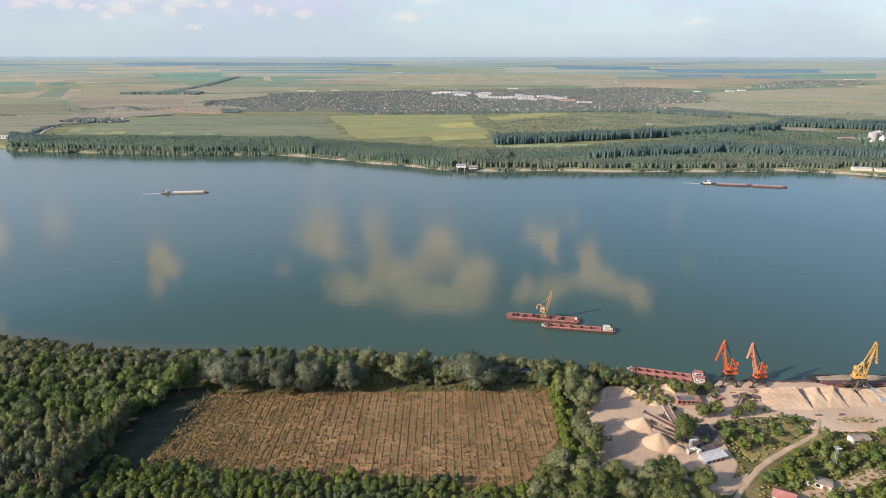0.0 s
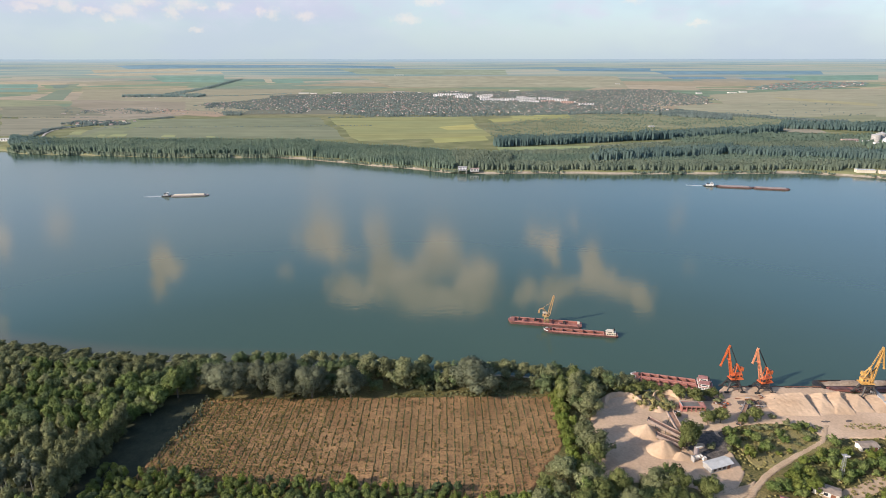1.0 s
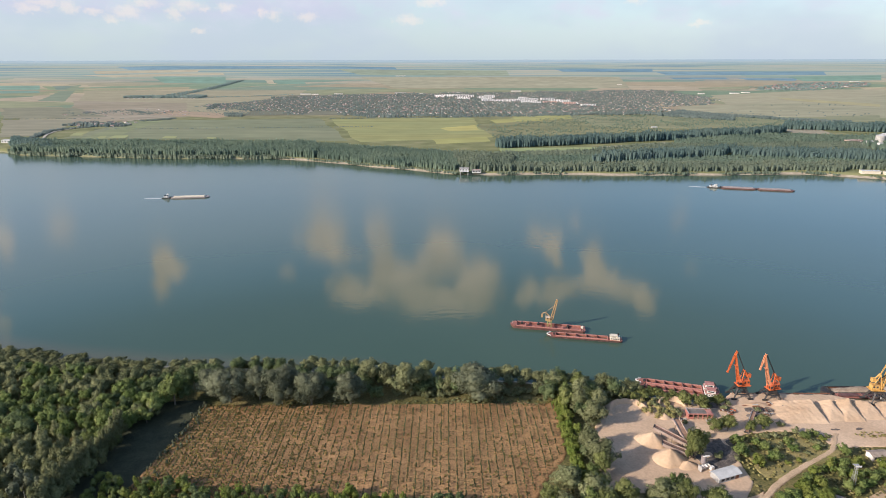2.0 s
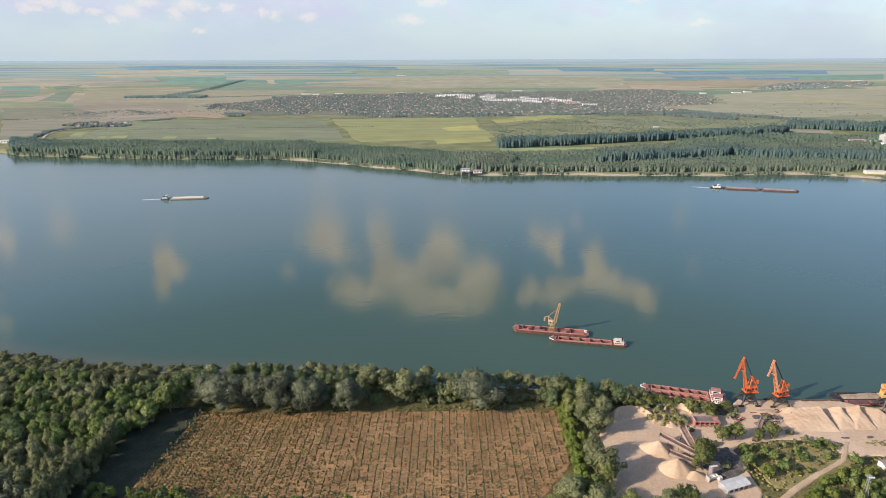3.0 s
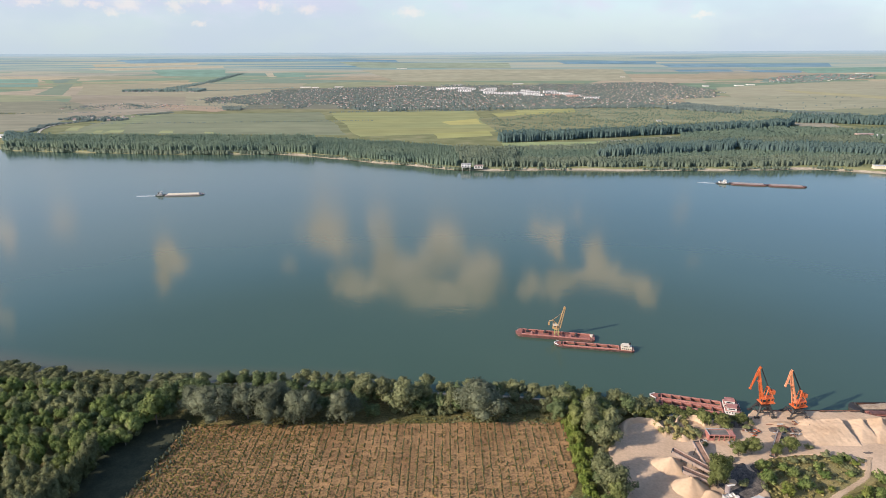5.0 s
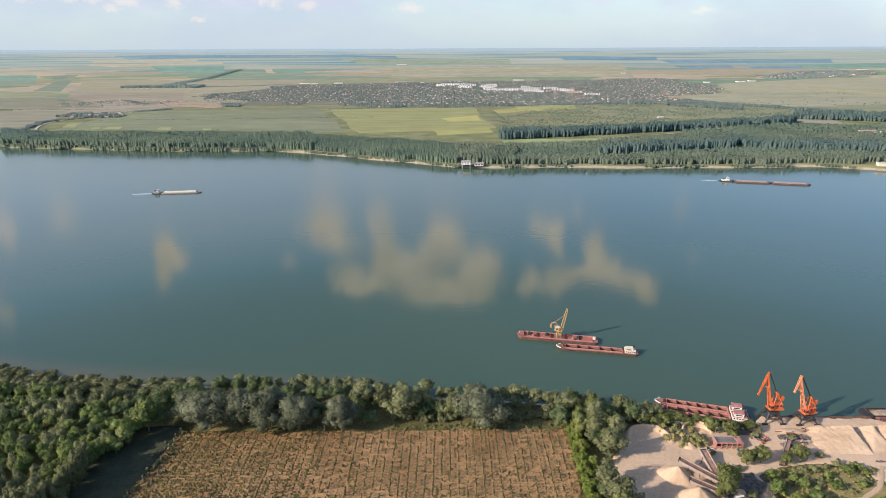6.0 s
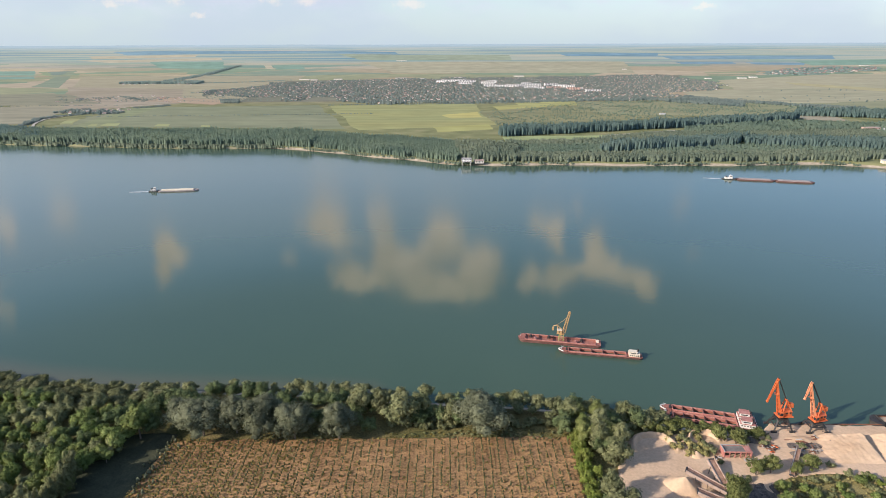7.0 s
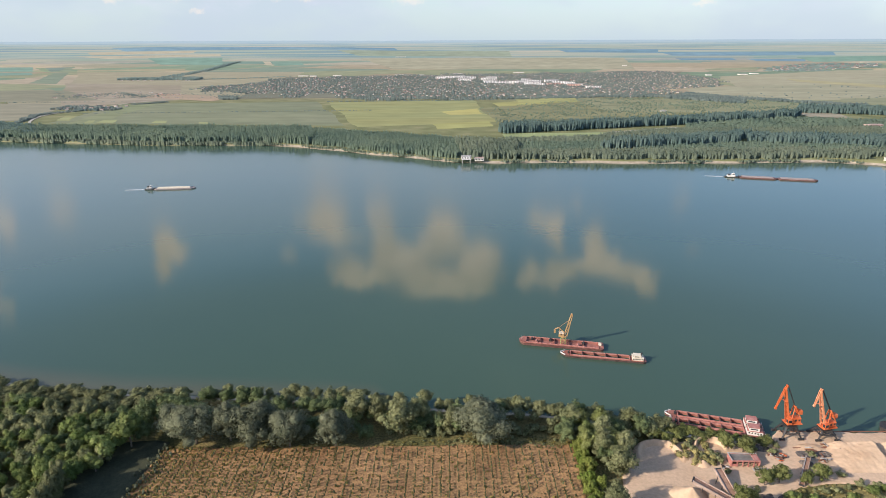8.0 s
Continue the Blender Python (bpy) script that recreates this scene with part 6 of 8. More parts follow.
        part("railing", Build().tube((-L / 2 + 0.5, -wide / 2, free + 1.0), (-L / 2 + 0.5, wide / 2, free + 1.0), 0.05, n=4).tube((-L / 2 + 0.5, -wide / 2, free), (-L / 2 + 0.5, -wide / 2, free + 1.0), 0.05, n=4).tube((-L / 2 + 0.5, wide / 2, free), (-L / 2 + 0.5, wide / 2, free + 1.0), 0.05, n=4), WHITE, ob)
    if load:
        nx, ny = 46, 10
        vs = []
        for i in range(nx + 1):
            for j in range(ny + 1):
                u, v = i / nx, j / ny
                x, y = x0 + 0.3 + (x1 - x0 - 0.6) * u, (-hb + 0.2) + (2 * hb - 0.4) * v
                heap = math.sin(math.pi * v) ** 0.7 * (0.7 + 0.5 * abs(math.sin(u * math.pi * 3.5))) * min(1, 8 * u, 8 * (1 - u))
                vs.append((x, y, floor + 0.4 + (depth + 1.3) * heap + 0.25 * noise.noise((x * 0.7, y * 0.7, load))))
        qs = [(i * (ny + 1) + j, (i + 1) * (ny + 1) + j, (i + 1) * (ny + 1) + j + 1, i * (ny + 1) + j + 1) for i in range(nx) for j in range(ny)]
        tagged(part("gravel", grid_mesh("gravel", vs, qs, GRAVEL, True), None, ob, "heaped pale gravel cargo"), kind="stuff")
    return ob


def along(x0, y0, x1, y1, z=0.0):
    """The pose of a ship whose stern lies at the second point and whose bow at the first."""
    return pose((x0 + x1) / 2, (y0 + y1) / 2, z, 0, 0, math.degrees(math.atan2(y0 - y1, x0 - x1)))


hopper(along(69.5, 381.3, 118.5, 372.4), 50, 6.8, 1.3, 0.7, "self_propelled_barge", "dark hopper barge with red hold and cream wheelhouse anchored midstream", DARK_HULL, RED_DECK, "cream", 4)
pontoon = hopper(along(46, 397.8, 97.3, 388), 52, 9.2, 1.8, 0.45, "crane_barge", "red dredging barge carrying a tan crane midstream", RED_HULL, RED_DECK, "", 4, bow_white=False, bow=3.5, depth=0.7)
part("deckhouse", Build().box(-24.6, -1.6, 1.8, -23.0, 0.4, 3.0).box(-24.7, -1.7, 3.0, -22.9, 0.5, 3.1), CREAM, pontoon, "small white cabin")
for k, (x, y) in enumerate(((-14, -1.2), (-10.5, 1.6), (6.5, -2.0), (15, 1.0), (18, -1.4))):
    part("winch", Build().box(x - 0.9, y - 0.8, 1.1, x + 0.9, y + 0.8, 2.2).tube((x, y - 1.1, 2.2), (x, y + 1.1, 2.2), 0.5, n=8), (DARK_STEEL, PINK_RUST)[k % 2], pontoon)
hopper(along(111.6, 319.4, 155.2, 307.3), 45.5, 6.2, 1.3, 0.8, "moored_barge", "long red hopper barge with white wheelhouse moored at the bank", RED_HULL, RED_DECK, "red", 5, group="moored barges")
hopper(along(109.9, 313.2, 153.5, 301.1), 45.5, 6.2, 1.3, 0.8, "moored_barge", "long red hopper barge with white wheelhouse moored at the bank", RED_HULL, RED_DECK, "red", 5, group="moored barges")
hopper(along(212, 306.5, 278, 306.5), 66, 8.6, 2.2, 0.6, "gravel_barge", "black open barge loaded with gravel beside the quay", BLACK_HULL, DARK_STEEL, "", 0, load=4, bow_white=False, bow=4, depth=1.0)


def work_pontoon(m, L, B, label, lift=2.6):
    ob = thing("work_pontoon", m, label, "pontoon")
    part("hull", Build().box(-L / 2, -B / 2, -0.6 - lift, L / 2, B / 2, 1.5), RED_HULL, ob)
    part("deck", Build().box(-L / 2 - 0.1, -B / 2 - 0.1, 1.5, L / 2 + 0.1, B / 2 + 0.1, 1.65), RED_DECK, ob)
    for k in range(4):
        x = -L / 2 + L * (k + 0.5) / 4
        part("hatch", Build().box(x - L * 0.10, -B * 0.32, 1.65, x + L * 0.10, B * 0.32, 2.4), RED_HULL, ob, "brown-red raised hatch cover")
    for x in (-L / 2 + 0.6, L / 2 - 0.6):
        part("bollard", Build().tube((x, 0, 1.6), (x, 0, 2.2), 0.2, 0.25, 6), DARK_STEEL, ob)


work_pontoon(along(215.5, 297.6, 262.5, 297.2, 2.6), 47, 4.6, "rusty red pontoon lying between quay and gravel barge")


# ---- cranes ----
def lattice(b, p, q, w, w2, bays, t):
    """A four-chord lattice boom from p to q."""
    p, q = Vector(p), Vector(q)
    d = (q - p).normalized()
    s = d.cross(Vector((0, 1, 0))).normalized()
    u = Vector((0, 1, 0))
    corner = lambda k, a, c: p.lerp(q, k) + (s * a + u * c) * (w + (w2 - w) * k) / 2
    for a in (-1, 1):
        for c in (-1, 1):
            b.beam(corner(0, a, c), corner(1, a, c), t)
    for i in range(bays):
        k0, k1 = i / bays, (i + 1) / bays
        for c in (-1, 1):
            b.beam(corner(k0, -1, c), corner(k1, 1, c), t * 0.6)
            b.beam(corner(k0, c, -1), corner(k1, c, 1), t * 0.6)
    return b


def portal_crane(x, y, turn, paint, boom_paint, label, top=(2.5, 27.5), nose=(8.0, 18.0), portal=9.5, group="portal cranes", portal_mat=None):
    """A level-luffing harbour crane: portal on rails, slewing house, boom, folded jib, tie rod and counterweight. The boom points along the turned x axis."""
    ob = thing("portal_crane", pose(x, y, LAND + 0.3), label, "crane", group)
    base = portal_mat or DARK_STEEL
    slew = Matrix.Rotation(radians(turn), 4, "Z")
    for sx in (-1, 1):
        for sy in (-1, 1):
            leg = part("leg", Build().beam((sx * 4.4, sy * 3.6, 0.8), (sx * 2.0, sy * 1.8, portal - 1.2), 0.55, 0.55, 0.9, 0.9), base, ob)
            part("bogie", Build().box(sx * 4.4 - 1.3, sy * 3.6 - 0.4, 0.0, sx * 4.4 + 1.3, sy * 3.6 + 0.4, 0.9).tube((sx * 4.4 - 0.7, sy * 3.6 - 0.45, 0.4), (sx * 4.4 - 0.7, sy * 3.6 + 0.45, 0.4), 0.42, n=8).tube((sx * 4.4 + 0.7, sy * 3.6 - 0.45, 0.4), (sx * 4.4 + 0.7, sy * 3.6 + 0.45, 0.4), 0.42, n=8), base, leg)
    for sy in (-1, 1):
        part("brace", Build().beam((-3.6, sy * 3.0, 2.9), (3.6, sy * 3.0, 2.9), 0.4).beam((-3.6, sy * 3.0, 2.9), (1.9, sy * 1.9, portal - 1.6), 0.28).beam((3.6, sy * 3.0, 2.9), (-1.9, sy * 1.9, portal - 1.6), 0.28), base, ob)
    for sx in (-1, 1):
        part("brace", Build().beam((sx * 3.6, -3.0, 2.9), (sx * 3.6, 3.0, 2.9), 0.4).beam((sx * 3.6, -3.0, 2.9), (sx * 2.0, 1.9, portal - 1.6), 0.28), base, ob)
    part("portal_head", Build().box(-2.5, -2.3, portal - 1.4, 2.5, 2.3, portal - 0.5).tube((0, 0, portal - 0.5), (0, 0, portal + 0.1), 1.9, 1.9, 14), base, ob)
    part("ladder", Build().beam((2.6, -2.4, 0.3), (2.3, -2.2, portal), 0.5, 0.12), base, ob)
    upper = part("slewing_platform", Build().box(-4.6, -2.2, portal + 0.1, 2.6, 2.2, portal + 0.6), paint, ob)
    upper.matrix_basis = slew
    house = part("machine_house", Build().box(-4.0, -1.5, portal + 0.6, 0.0, 1.5, portal + 2.9).slab([(-4.1, -1.6), (0.1, -1.6), (0.1, 1.6), (-4.1, 1.6)], portal + 2.9, portal + 3.05), paint, ob)
    house.matrix_basis = slew
    for sy in (-1, 1):
        for k in range(2):
            part("window", Build().box(-3.6 + 1.7 * k, sy * 1.52 - 0.03, portal + 1.6, -2.7 + 1.7 * k, sy * 1.52 + 0.03, portal + 2.6), GLASS_DARK, house)
    cab = part("cab", Build().box(0.9, 1.0, portal + 0.6, 2.8, 2.6, portal + 3.1), paint, ob)
    cab.matrix_basis = slew
    part("window", Build().box(2.78, 1.15, portal + 1.5, 2.84, 2.45, portal + 2.9).box(1.1, 2.58, portal + 1.6, 2.6, 2.64, portal + 2.9), GLASS_DARK, cab)
    head = (-0.6, portal + 9.0)
    frame_b = Build()
    for sy in (-1, 1):
        frame_b.beam((0.8, sy * 1.4, portal + 0.6), (head[0], sy * 0.7, head[1]), 0.4).beam((-3.6, sy * 1.4, portal + 3.2), (head[0], sy * 0.7, head[1]), 0.36)
    frame_b.beam((head[0], -0.9, head[1]), (head[0], 0.9, head[1]), 0.5)
    frame_b.beam((-1.6, -1.2, portal + 6.0), (-1.6, 1.2, portal + 6.0), 0.25)
    a_frame = part("a_frame", frame_b, paint, ob)
    a_frame.matrix_basis = slew
    tx, tz = top
    boom_b = Build()
    for sy in (-1, 1):
        boom_b.beam((1.5, sy * 1.15, portal + 1.0), (tx, sy * 0.45, tz), 0.36, 1.0, 0.28, 0.65)
    for k in range(7):
        f = (k + 0.5) / 7
        px, pz, w = 1.5 + (tx - 1.5) * f, portal + 1.0 + (tz - portal - 1.0) * f, 1.15 - 0.7 * f
        boom_b.beam((px, -w, pz), (px, w, pz), 0.28)
    boom = part("boom", boom_b, boom_paint, ob)
    boom.matrix_basis = slew
    jib_b = Build()
    nx_, nz_ = nose
    back = (tx - (nx_ - tx) * 0.22, tz - (nz_ - tz) * 0.10 + 0.9)
    for sy in (-1, 1):
        jib_b.beam((back[0], sy * 0.42, back[1]), (tx, sy * 0.42, tz + 0.3), 0.28, 0.6).beam((tx, sy * 0.42, tz + 0.3), (nx_, sy * 0.3, nz_), 0.3, 0.8, 0.22, 0.45)
    jib_b.tube((nx_, -0.4, nz_), (nx_, 0.4, nz_), 0.55, n=10).tube((tx, -0.8, tz), (tx, 0.8, tz), 0.3, n=8)
    jib = part("jib", jib_b, boom_paint, ob)
    jib.matrix_basis = slew
    tie = part("tie_rod", Build().beam((head[0], -0.3, head[1]), (back[0], -0.3, back[1]), 0.2).beam((head[0], 0.3, head[1]), (back[0], 0.3, back[1]), 0.2), DARK_STEEL if paint is ORANGE else boom_paint, ob)
    tie.matrix_basis = slew
    lever = part("counterweight", Build().beam((head[0], 0, head[1] - 0.2), (-3.2, 0, head[1] - 2.6), 0.5).box(-4.4, -1.0, head[1] - 4.2, -2.6, 1.0, head[1] - 2.2), paint, ob)
    lever.matrix_basis = slew
    rod = part("luffing_rack", Build().beam((-1.0, 0, portal + 5.0), (1.5 + (tx - 1.5) * 0.45, 0, portal + 1.0 + (tz - portal - 1.0) * 0.45), 0.3), DARK_STEEL, ob)
    rod.matrix_basis = slew
    deck = part("gangway", Build().box(tx - 0.2 - (tx - 1.5) * 0.35, -1.2, tz - (tz - portal) * 0.35, tx + 1.2 - (tx - 1.5) * 0.35, 1.2, tz - (tz - portal) * 0.35 + 0.12), boom_paint, ob)
    deck.matrix_basis = slew
    return ob


portal_crane(160.5, 296.0, 184, ORANGE, ORANGE, "tall orange harbour crane on dark portal legs", (5.6, 25.6), (8.6, 15.4), 7.0)
portal_crane(176.8, 295.2, 192, ORANGE, ORANGE_PALE, "tall orange harbour crane with faded boom on quay rails", (7.2, 25.2), (9.0, 18.0), 5.2)
portal_crane(231.0, 290.6, -4, YELLOW, YELLOW, "yellow-ochre harbour crane on splayed portal legs", (4.0, 27.2), (6.4, 16.6), 7.4, portal_mat=BLACK_HULL)
for k, y in enumerate((286.6, 298.8)):
    rail = thing("crane_rail", pose(0, 0, 0), "long rusty crane rail set in the quay", "rail", "crane rails", "structure")
    part("rail_bar", Build().box(158, y - 0.15, LAND + 0.1, 300 if y < 290 else 212, y + 0.15, LAND + 0.62), RUST, rail)


def deck_crane(x, y, z, turn):
    """The luffing crane that stands on the dredging barge."""
    ob = thing("deck_crane", pose(x, y, z, 0, 0, turn) @ Matrix.Diagonal((0.86, 0.86, 0.92, 1)), "tan lattice-boom crane standing on the dredging barge", "crane")
    part("pedestal", lattice(Build(), (0, 0, 0), (0.01, 0, 4.6), 3.4, 2.8, 3, 0.34), LEAF_OLIVE_PAINT, ob, "olive lattice pedestal")
    part("slewing_platform", Build().tube((0, 0, 4.5), (0, 0, 5.0), 1.9, n=12).box(-3.4, -1.7, 5.0, 2.0, 1.7, 5.35), TAN_PAINT, ob)
    house = part("machine_house", Build().box(-3.2, -1.6, 5.35, 0.2, 1.6, 7.6), TAN_PAINT, ob)
    part("window", Build().box(-2.2, -1.63, 6.2, -1.0, -1.57, 7.1), GLASS_DARK, house)
    part("roof", Build().box(-3.4, -1.75, 7.6, 0.4, 1.75, 7.8), CREAM, house)
    part("cab", Build().box(0.4, 0.4, 5.35, 1.8, 1.7, 7.4), CREAM, ob)
    part("a_frame", Build().beam((0.4, -1.0, 7.6), (-3.4, -0.4, 11.4), 0.3).beam((0.4, 1.0, 7.6), (-3.4, 0.4, 11.4), 0.3).beam((-2.8, -1.0, 7.8), (-3.4, -0.4, 11.4), 0.25).beam((-2.8, 1.0, 7.8), (-3.4, 0.4, 11.4), 0.25), TAN_PAINT, ob)
    part("counterweight", Build().beam((-3.4, 0, 11.3), (-6.2, 0, 10.2), 0.5).box(-6.9, -0.7, 7.2, -5.7, 0.7, 9.4).beam((-6.2, 0, 10.2), (-6.3, 0, 9.2), 0.4), TAN_PAINT, ob)
    part("boom", lattice(Build(), (1.6, 0, 5.8), (4.9, 0, 21.2), 2.0, 1.1, 9, 0.36), TAN_PAINT, ob)
    part("jib_head", Build().tube((4.9, -0.6, 21.4), (4.9, 0.6, 21.4), 0.7, n=10).beam((4.9, 0, 21.2), (5.6, 0, 20.2), 0.5), TAN_PAINT, ob)
    part("tie_rod", Build().beam((-3.4, 0, 11.4), (3.9, 0, 17.6), 0.16), TAN_PAINT, ob)


LEAF_OLIVE_PAINT = mat("olive_paint", (0.24, 0.25, 0.09), (0.36, 0.35, 0.14), 0.6, 0.6)
deck_crane(72.8, 392.2, 1.9, -8)


# ---- sand yard ----
def heap(name, x, y, rx, ry, high, seed, label, ring=0.0, turn=0.0, material=None, ridges=0.0, z=LAND + 0.3):
    """A poured heap at its angle of rest; ring hollows it out, ridges cut gullies into it."""
    n, m = 40, (30 if ring else 14)
    vs = [(0, 0, 0)]
    for j in range(1, m + 1):
        for i in range(n):
            r, a = j / m, 2 * math.pi * i / n
            w = 1 + 0.22 * noise.noise((math.cos(a) * 1.3 + seed, math.sin(a) * 1.3, seed * 0.7))
            vs.append((math.cos(a) * r * rx * w, math.sin(a) * r * ry * w, r))
    out = []
    for k, (px, py, r) in enumerate(vs):
        if ring:
            crest = 0.80 + 0.03 * noise.noise((px * 0.35 + seed, py * 0.35, 2))
            h = (max(0.0, 1 - (crest - r) / 0.14) if r < crest else max(0.0, 1 - (r - crest) / (1 - crest))) * max(0.0, min(1.0, py / ry * 2.4 + 0.35)) * (1 + 0.35 * noise.noise((px * 0.8, py * 0.8, seed)))
        else:
            h = max(0.0, 1 - r) ** 0.92
        h *= 1 + ridges * noise.noise((px * 0.22 + seed, py * 0.08, seed))
        h += 0.05 * noise.noise((px * 0.5, py * 0.5, seed)) * (1 - r)
        out.append((px, py, high * max(h, 0) * (1 if r < 0.999 else 0) - (0.15 if r > 0.999 else 0)))
    tris = [(0, 1 + i, 1 + (i + 1) % n) for i in range(n)]
    ring_q = [(1 + j * n + i, 1 + (j + 1) * n + i, 1 + (j + 1) * n + (i + 1) % n, 1 + j * n + (i + 1) % n) for j in range(m - 1) for i in range(n)]
    me = bpy.data.meshes.new(name)
    me.from_pydata(out, [], tris + ring_q)
    me.polygons.foreach_set("use_smooth", [True] * len(me.polygons))
    me.materials.append(material or SAND)
    ob = new(name, me)
    ob.matrix_basis = pose(x, y, z, 0, 0, turn)
    return tagged(ob, label, "sand", "sand mounds")


heap("sand_mound", 95.5, 279, 12.0, 12.5, 2.4, 1, "ring-shaped wall of pale sand around a hollow", ring=1)
heap("sand_mound", 120.5, 286, 8, 6.5, 3.0, 2, "ring-shaped sand wall behind shrubs", ring=1)
heap("sand_mound", 99.5, 255.5, 7.5, 6.5, 5.0, 3, "rounded cone of pale sand below a conveyor")
heap("sand_mound", 103, 241.5, 7.5, 6.5, 6.0, 4, "steep cone of orange sand below a conveyor")
heap("sand_mound", 109.5, 237, 5, 3.6, 2.6, 5, "low spill of sand beside the cone")
heap("sand_mound", 112.5, 275.5, 3.4, 2.6, 2.4, 6, "small mound of pale sand")
for x, y, r, high, seed in ((161, 281.8, 4.2, 1.4, 21), (169, 282.4, 3.6, 1.2, 22), (158.3, 276, 3.2, 1.6, 23), (178.4, 285.0, 3.4, 1.3, 24), (143, 286.6, 4.4, 1.4, 25)):
    heap("rubble_heap", x, y, r, r * 0.6, high, seed, "dark heap of rubble and scrap on the sand", material=RUBBLE_AND_SHADE, ridges=1.4, z=LAND + 0.45, turn=-15)
heap("sand_mound", 166, 287, 7, 3.0, 0.9, 13, "low bank of sand along the quay", ridges=1.0)


def sand_ridge(x0, x1, y0, y1, high, dumps):
    """The long quay stockpile: tipped dumps side by side, each sloping gently on its sunny side and breaking off steeply on the other."""
    nx, ny = int((x1 - x0) / 0.5), int((y1 - y0) / 0.5)
    vs = []
    for i in range(nx + 1):
        for j in range(ny + 1):
            x, y = x0 + (x1 - x0) * i / nx, y0 + (y1 - y0) * j / ny
            wx = x + 0.9 * noise.noise((x * 0.12, y * 0.25, 1.7)) + 0.35 * noise.noise((x * 0.5, y * 0.7, 4))
            h = 0.0
            for cx, lean, rise, run, drop, foot in dumps:
                c = cx - lean * (y1 - y)
                f = min(1.0, max(0.0, (y - foot) / 13.0)) ** 0.9 * min(1.0, max(0.0, (y1 - y) / 4.5))
                side = 1 - (c - wx) / run if wx < c else 1 - (wx - c) / drop
                h = max(h, rise * min(f, max(0.0, side) ** 0.85))
            h *= 1 + 0.10 * noise.noise((x * 0.16, y * 0.10, 6))
            rubble = max(0.0, noise.noise((x * 0.10, y * 0.13, 11)) - 0.05) * (1.0 if y > y1 - 11 or x < x0 + 22 else 0.3)
            h += (0.22 * noise.noise((x * 0.5, y * 0.22, 2)) + 0.10 * noise.noise((x * 1.3, y * 0.6, 5))) * min(1.0, h) + rubble * (1.3 + 2.4 * abs(noise.noise((x * 0.8, y * 0.8, 8))))
            edge = min(1.0, (x - x0) / 4, (x1 - x) / 4, (y - y0) / 3, (y1 - y) / 2)
            vs.append((x, y, LAND + 0.2 + max(h * max(edge, 0.0), 0.0) - (0.1 if edge <= 0 else 0.0)))
    quads = [(i * (ny + 1) + j, (i + 1) * (ny + 1) + j, (i + 1) * (ny + 1) + j + 1, i * (ny + 1) + j + 1) for i in range(nx) for j in range(ny)]
    tagged(new("sand_bank", grid_mesh("sand_bank", vs, quads, SAND, True)), "long gullied bank of pale sand along the quay", "sand")


sand_ridge(160, 264, 268.5, 291.0, 5.0, ((193.5, 0.10, 4.3, 21, 2.8, 269.5), (204, 0.03, 3.6, 8.0, 2.2, 272), (213.5, 0.12, 4.0, 8.5, 2.6, 271), (225, 0.10, 2.9, 10, 2.4, 273), (241, 0.12, 2.9, 13, 3.0, 272), (256, 0.0, 2.4, 12, 5, 272)))


def conveyor(a, b, label, wide=2.7):
    """An inclined belt conveyor on trestles, its high end at a."""
    a, b = Vector(a), Vector(b)
    wide *= 1.2
    ob = thing("belt_conveyor", pose(0, 0, 0), label, "conveyor", "belt conveyors")
    d = b - a
    s = d.cross(Vector((0, 0, 1))).normalized() * wide / 2
    for k in (-1, 1):
        part("side_beam", Build().beam(a + s * k, b + s * k, 0.26, 1.5), CONVEYOR, ob)
    part("belt", Build().beam(a + Vector((0, 0, 0.12)), b + Vector((0, 0, 0.12)), wide - 0.3, 0.14), RUBBER, ob)
    part("cover", Build().beam(a + s * 0.9 + Vector((0, 0, 0.55)), b + s * 0.9 + Vector((0, 0, 0.55)), 0.5, 0.1), METAL_ROOF, ob)
    for e in (a, b):
        part("drum", Build().tube(e - s, e + s, 0.4, n=10), DARK_STEEL, ob)
    for k in (0.25, 0.55, 0.85):
        p = a.lerp(b, k)
        if p.z < LAND + 1.0:
            continue
        for g in (-1, 1):
            part("trestle_leg", Build().beam(p + s * g, (p.x + s.x * g * 1.4, p.y + s.y * g * 1.4, LAND), 0.25), DARK_STEEL, ob)


conveyor((101.5, 259.5, 10.2), (115.5, 251.2, 6.0), "grey inclined belt conveyor pouring onto a sand cone")
conveyor((114.8, 267, 9.4), (116.5, 253.5, 5.6), "rusty short belt conveyor leaning on the larger one")
conveyor((101.5, 247.5, 9.6), (114.5, 243.5, 5.8), "grey belt conveyor above the orange sand cone")
conveyor((159, 277, 7.4), (148, 262, 5.3), "narrow conveyor among the shrubs", 1.6)


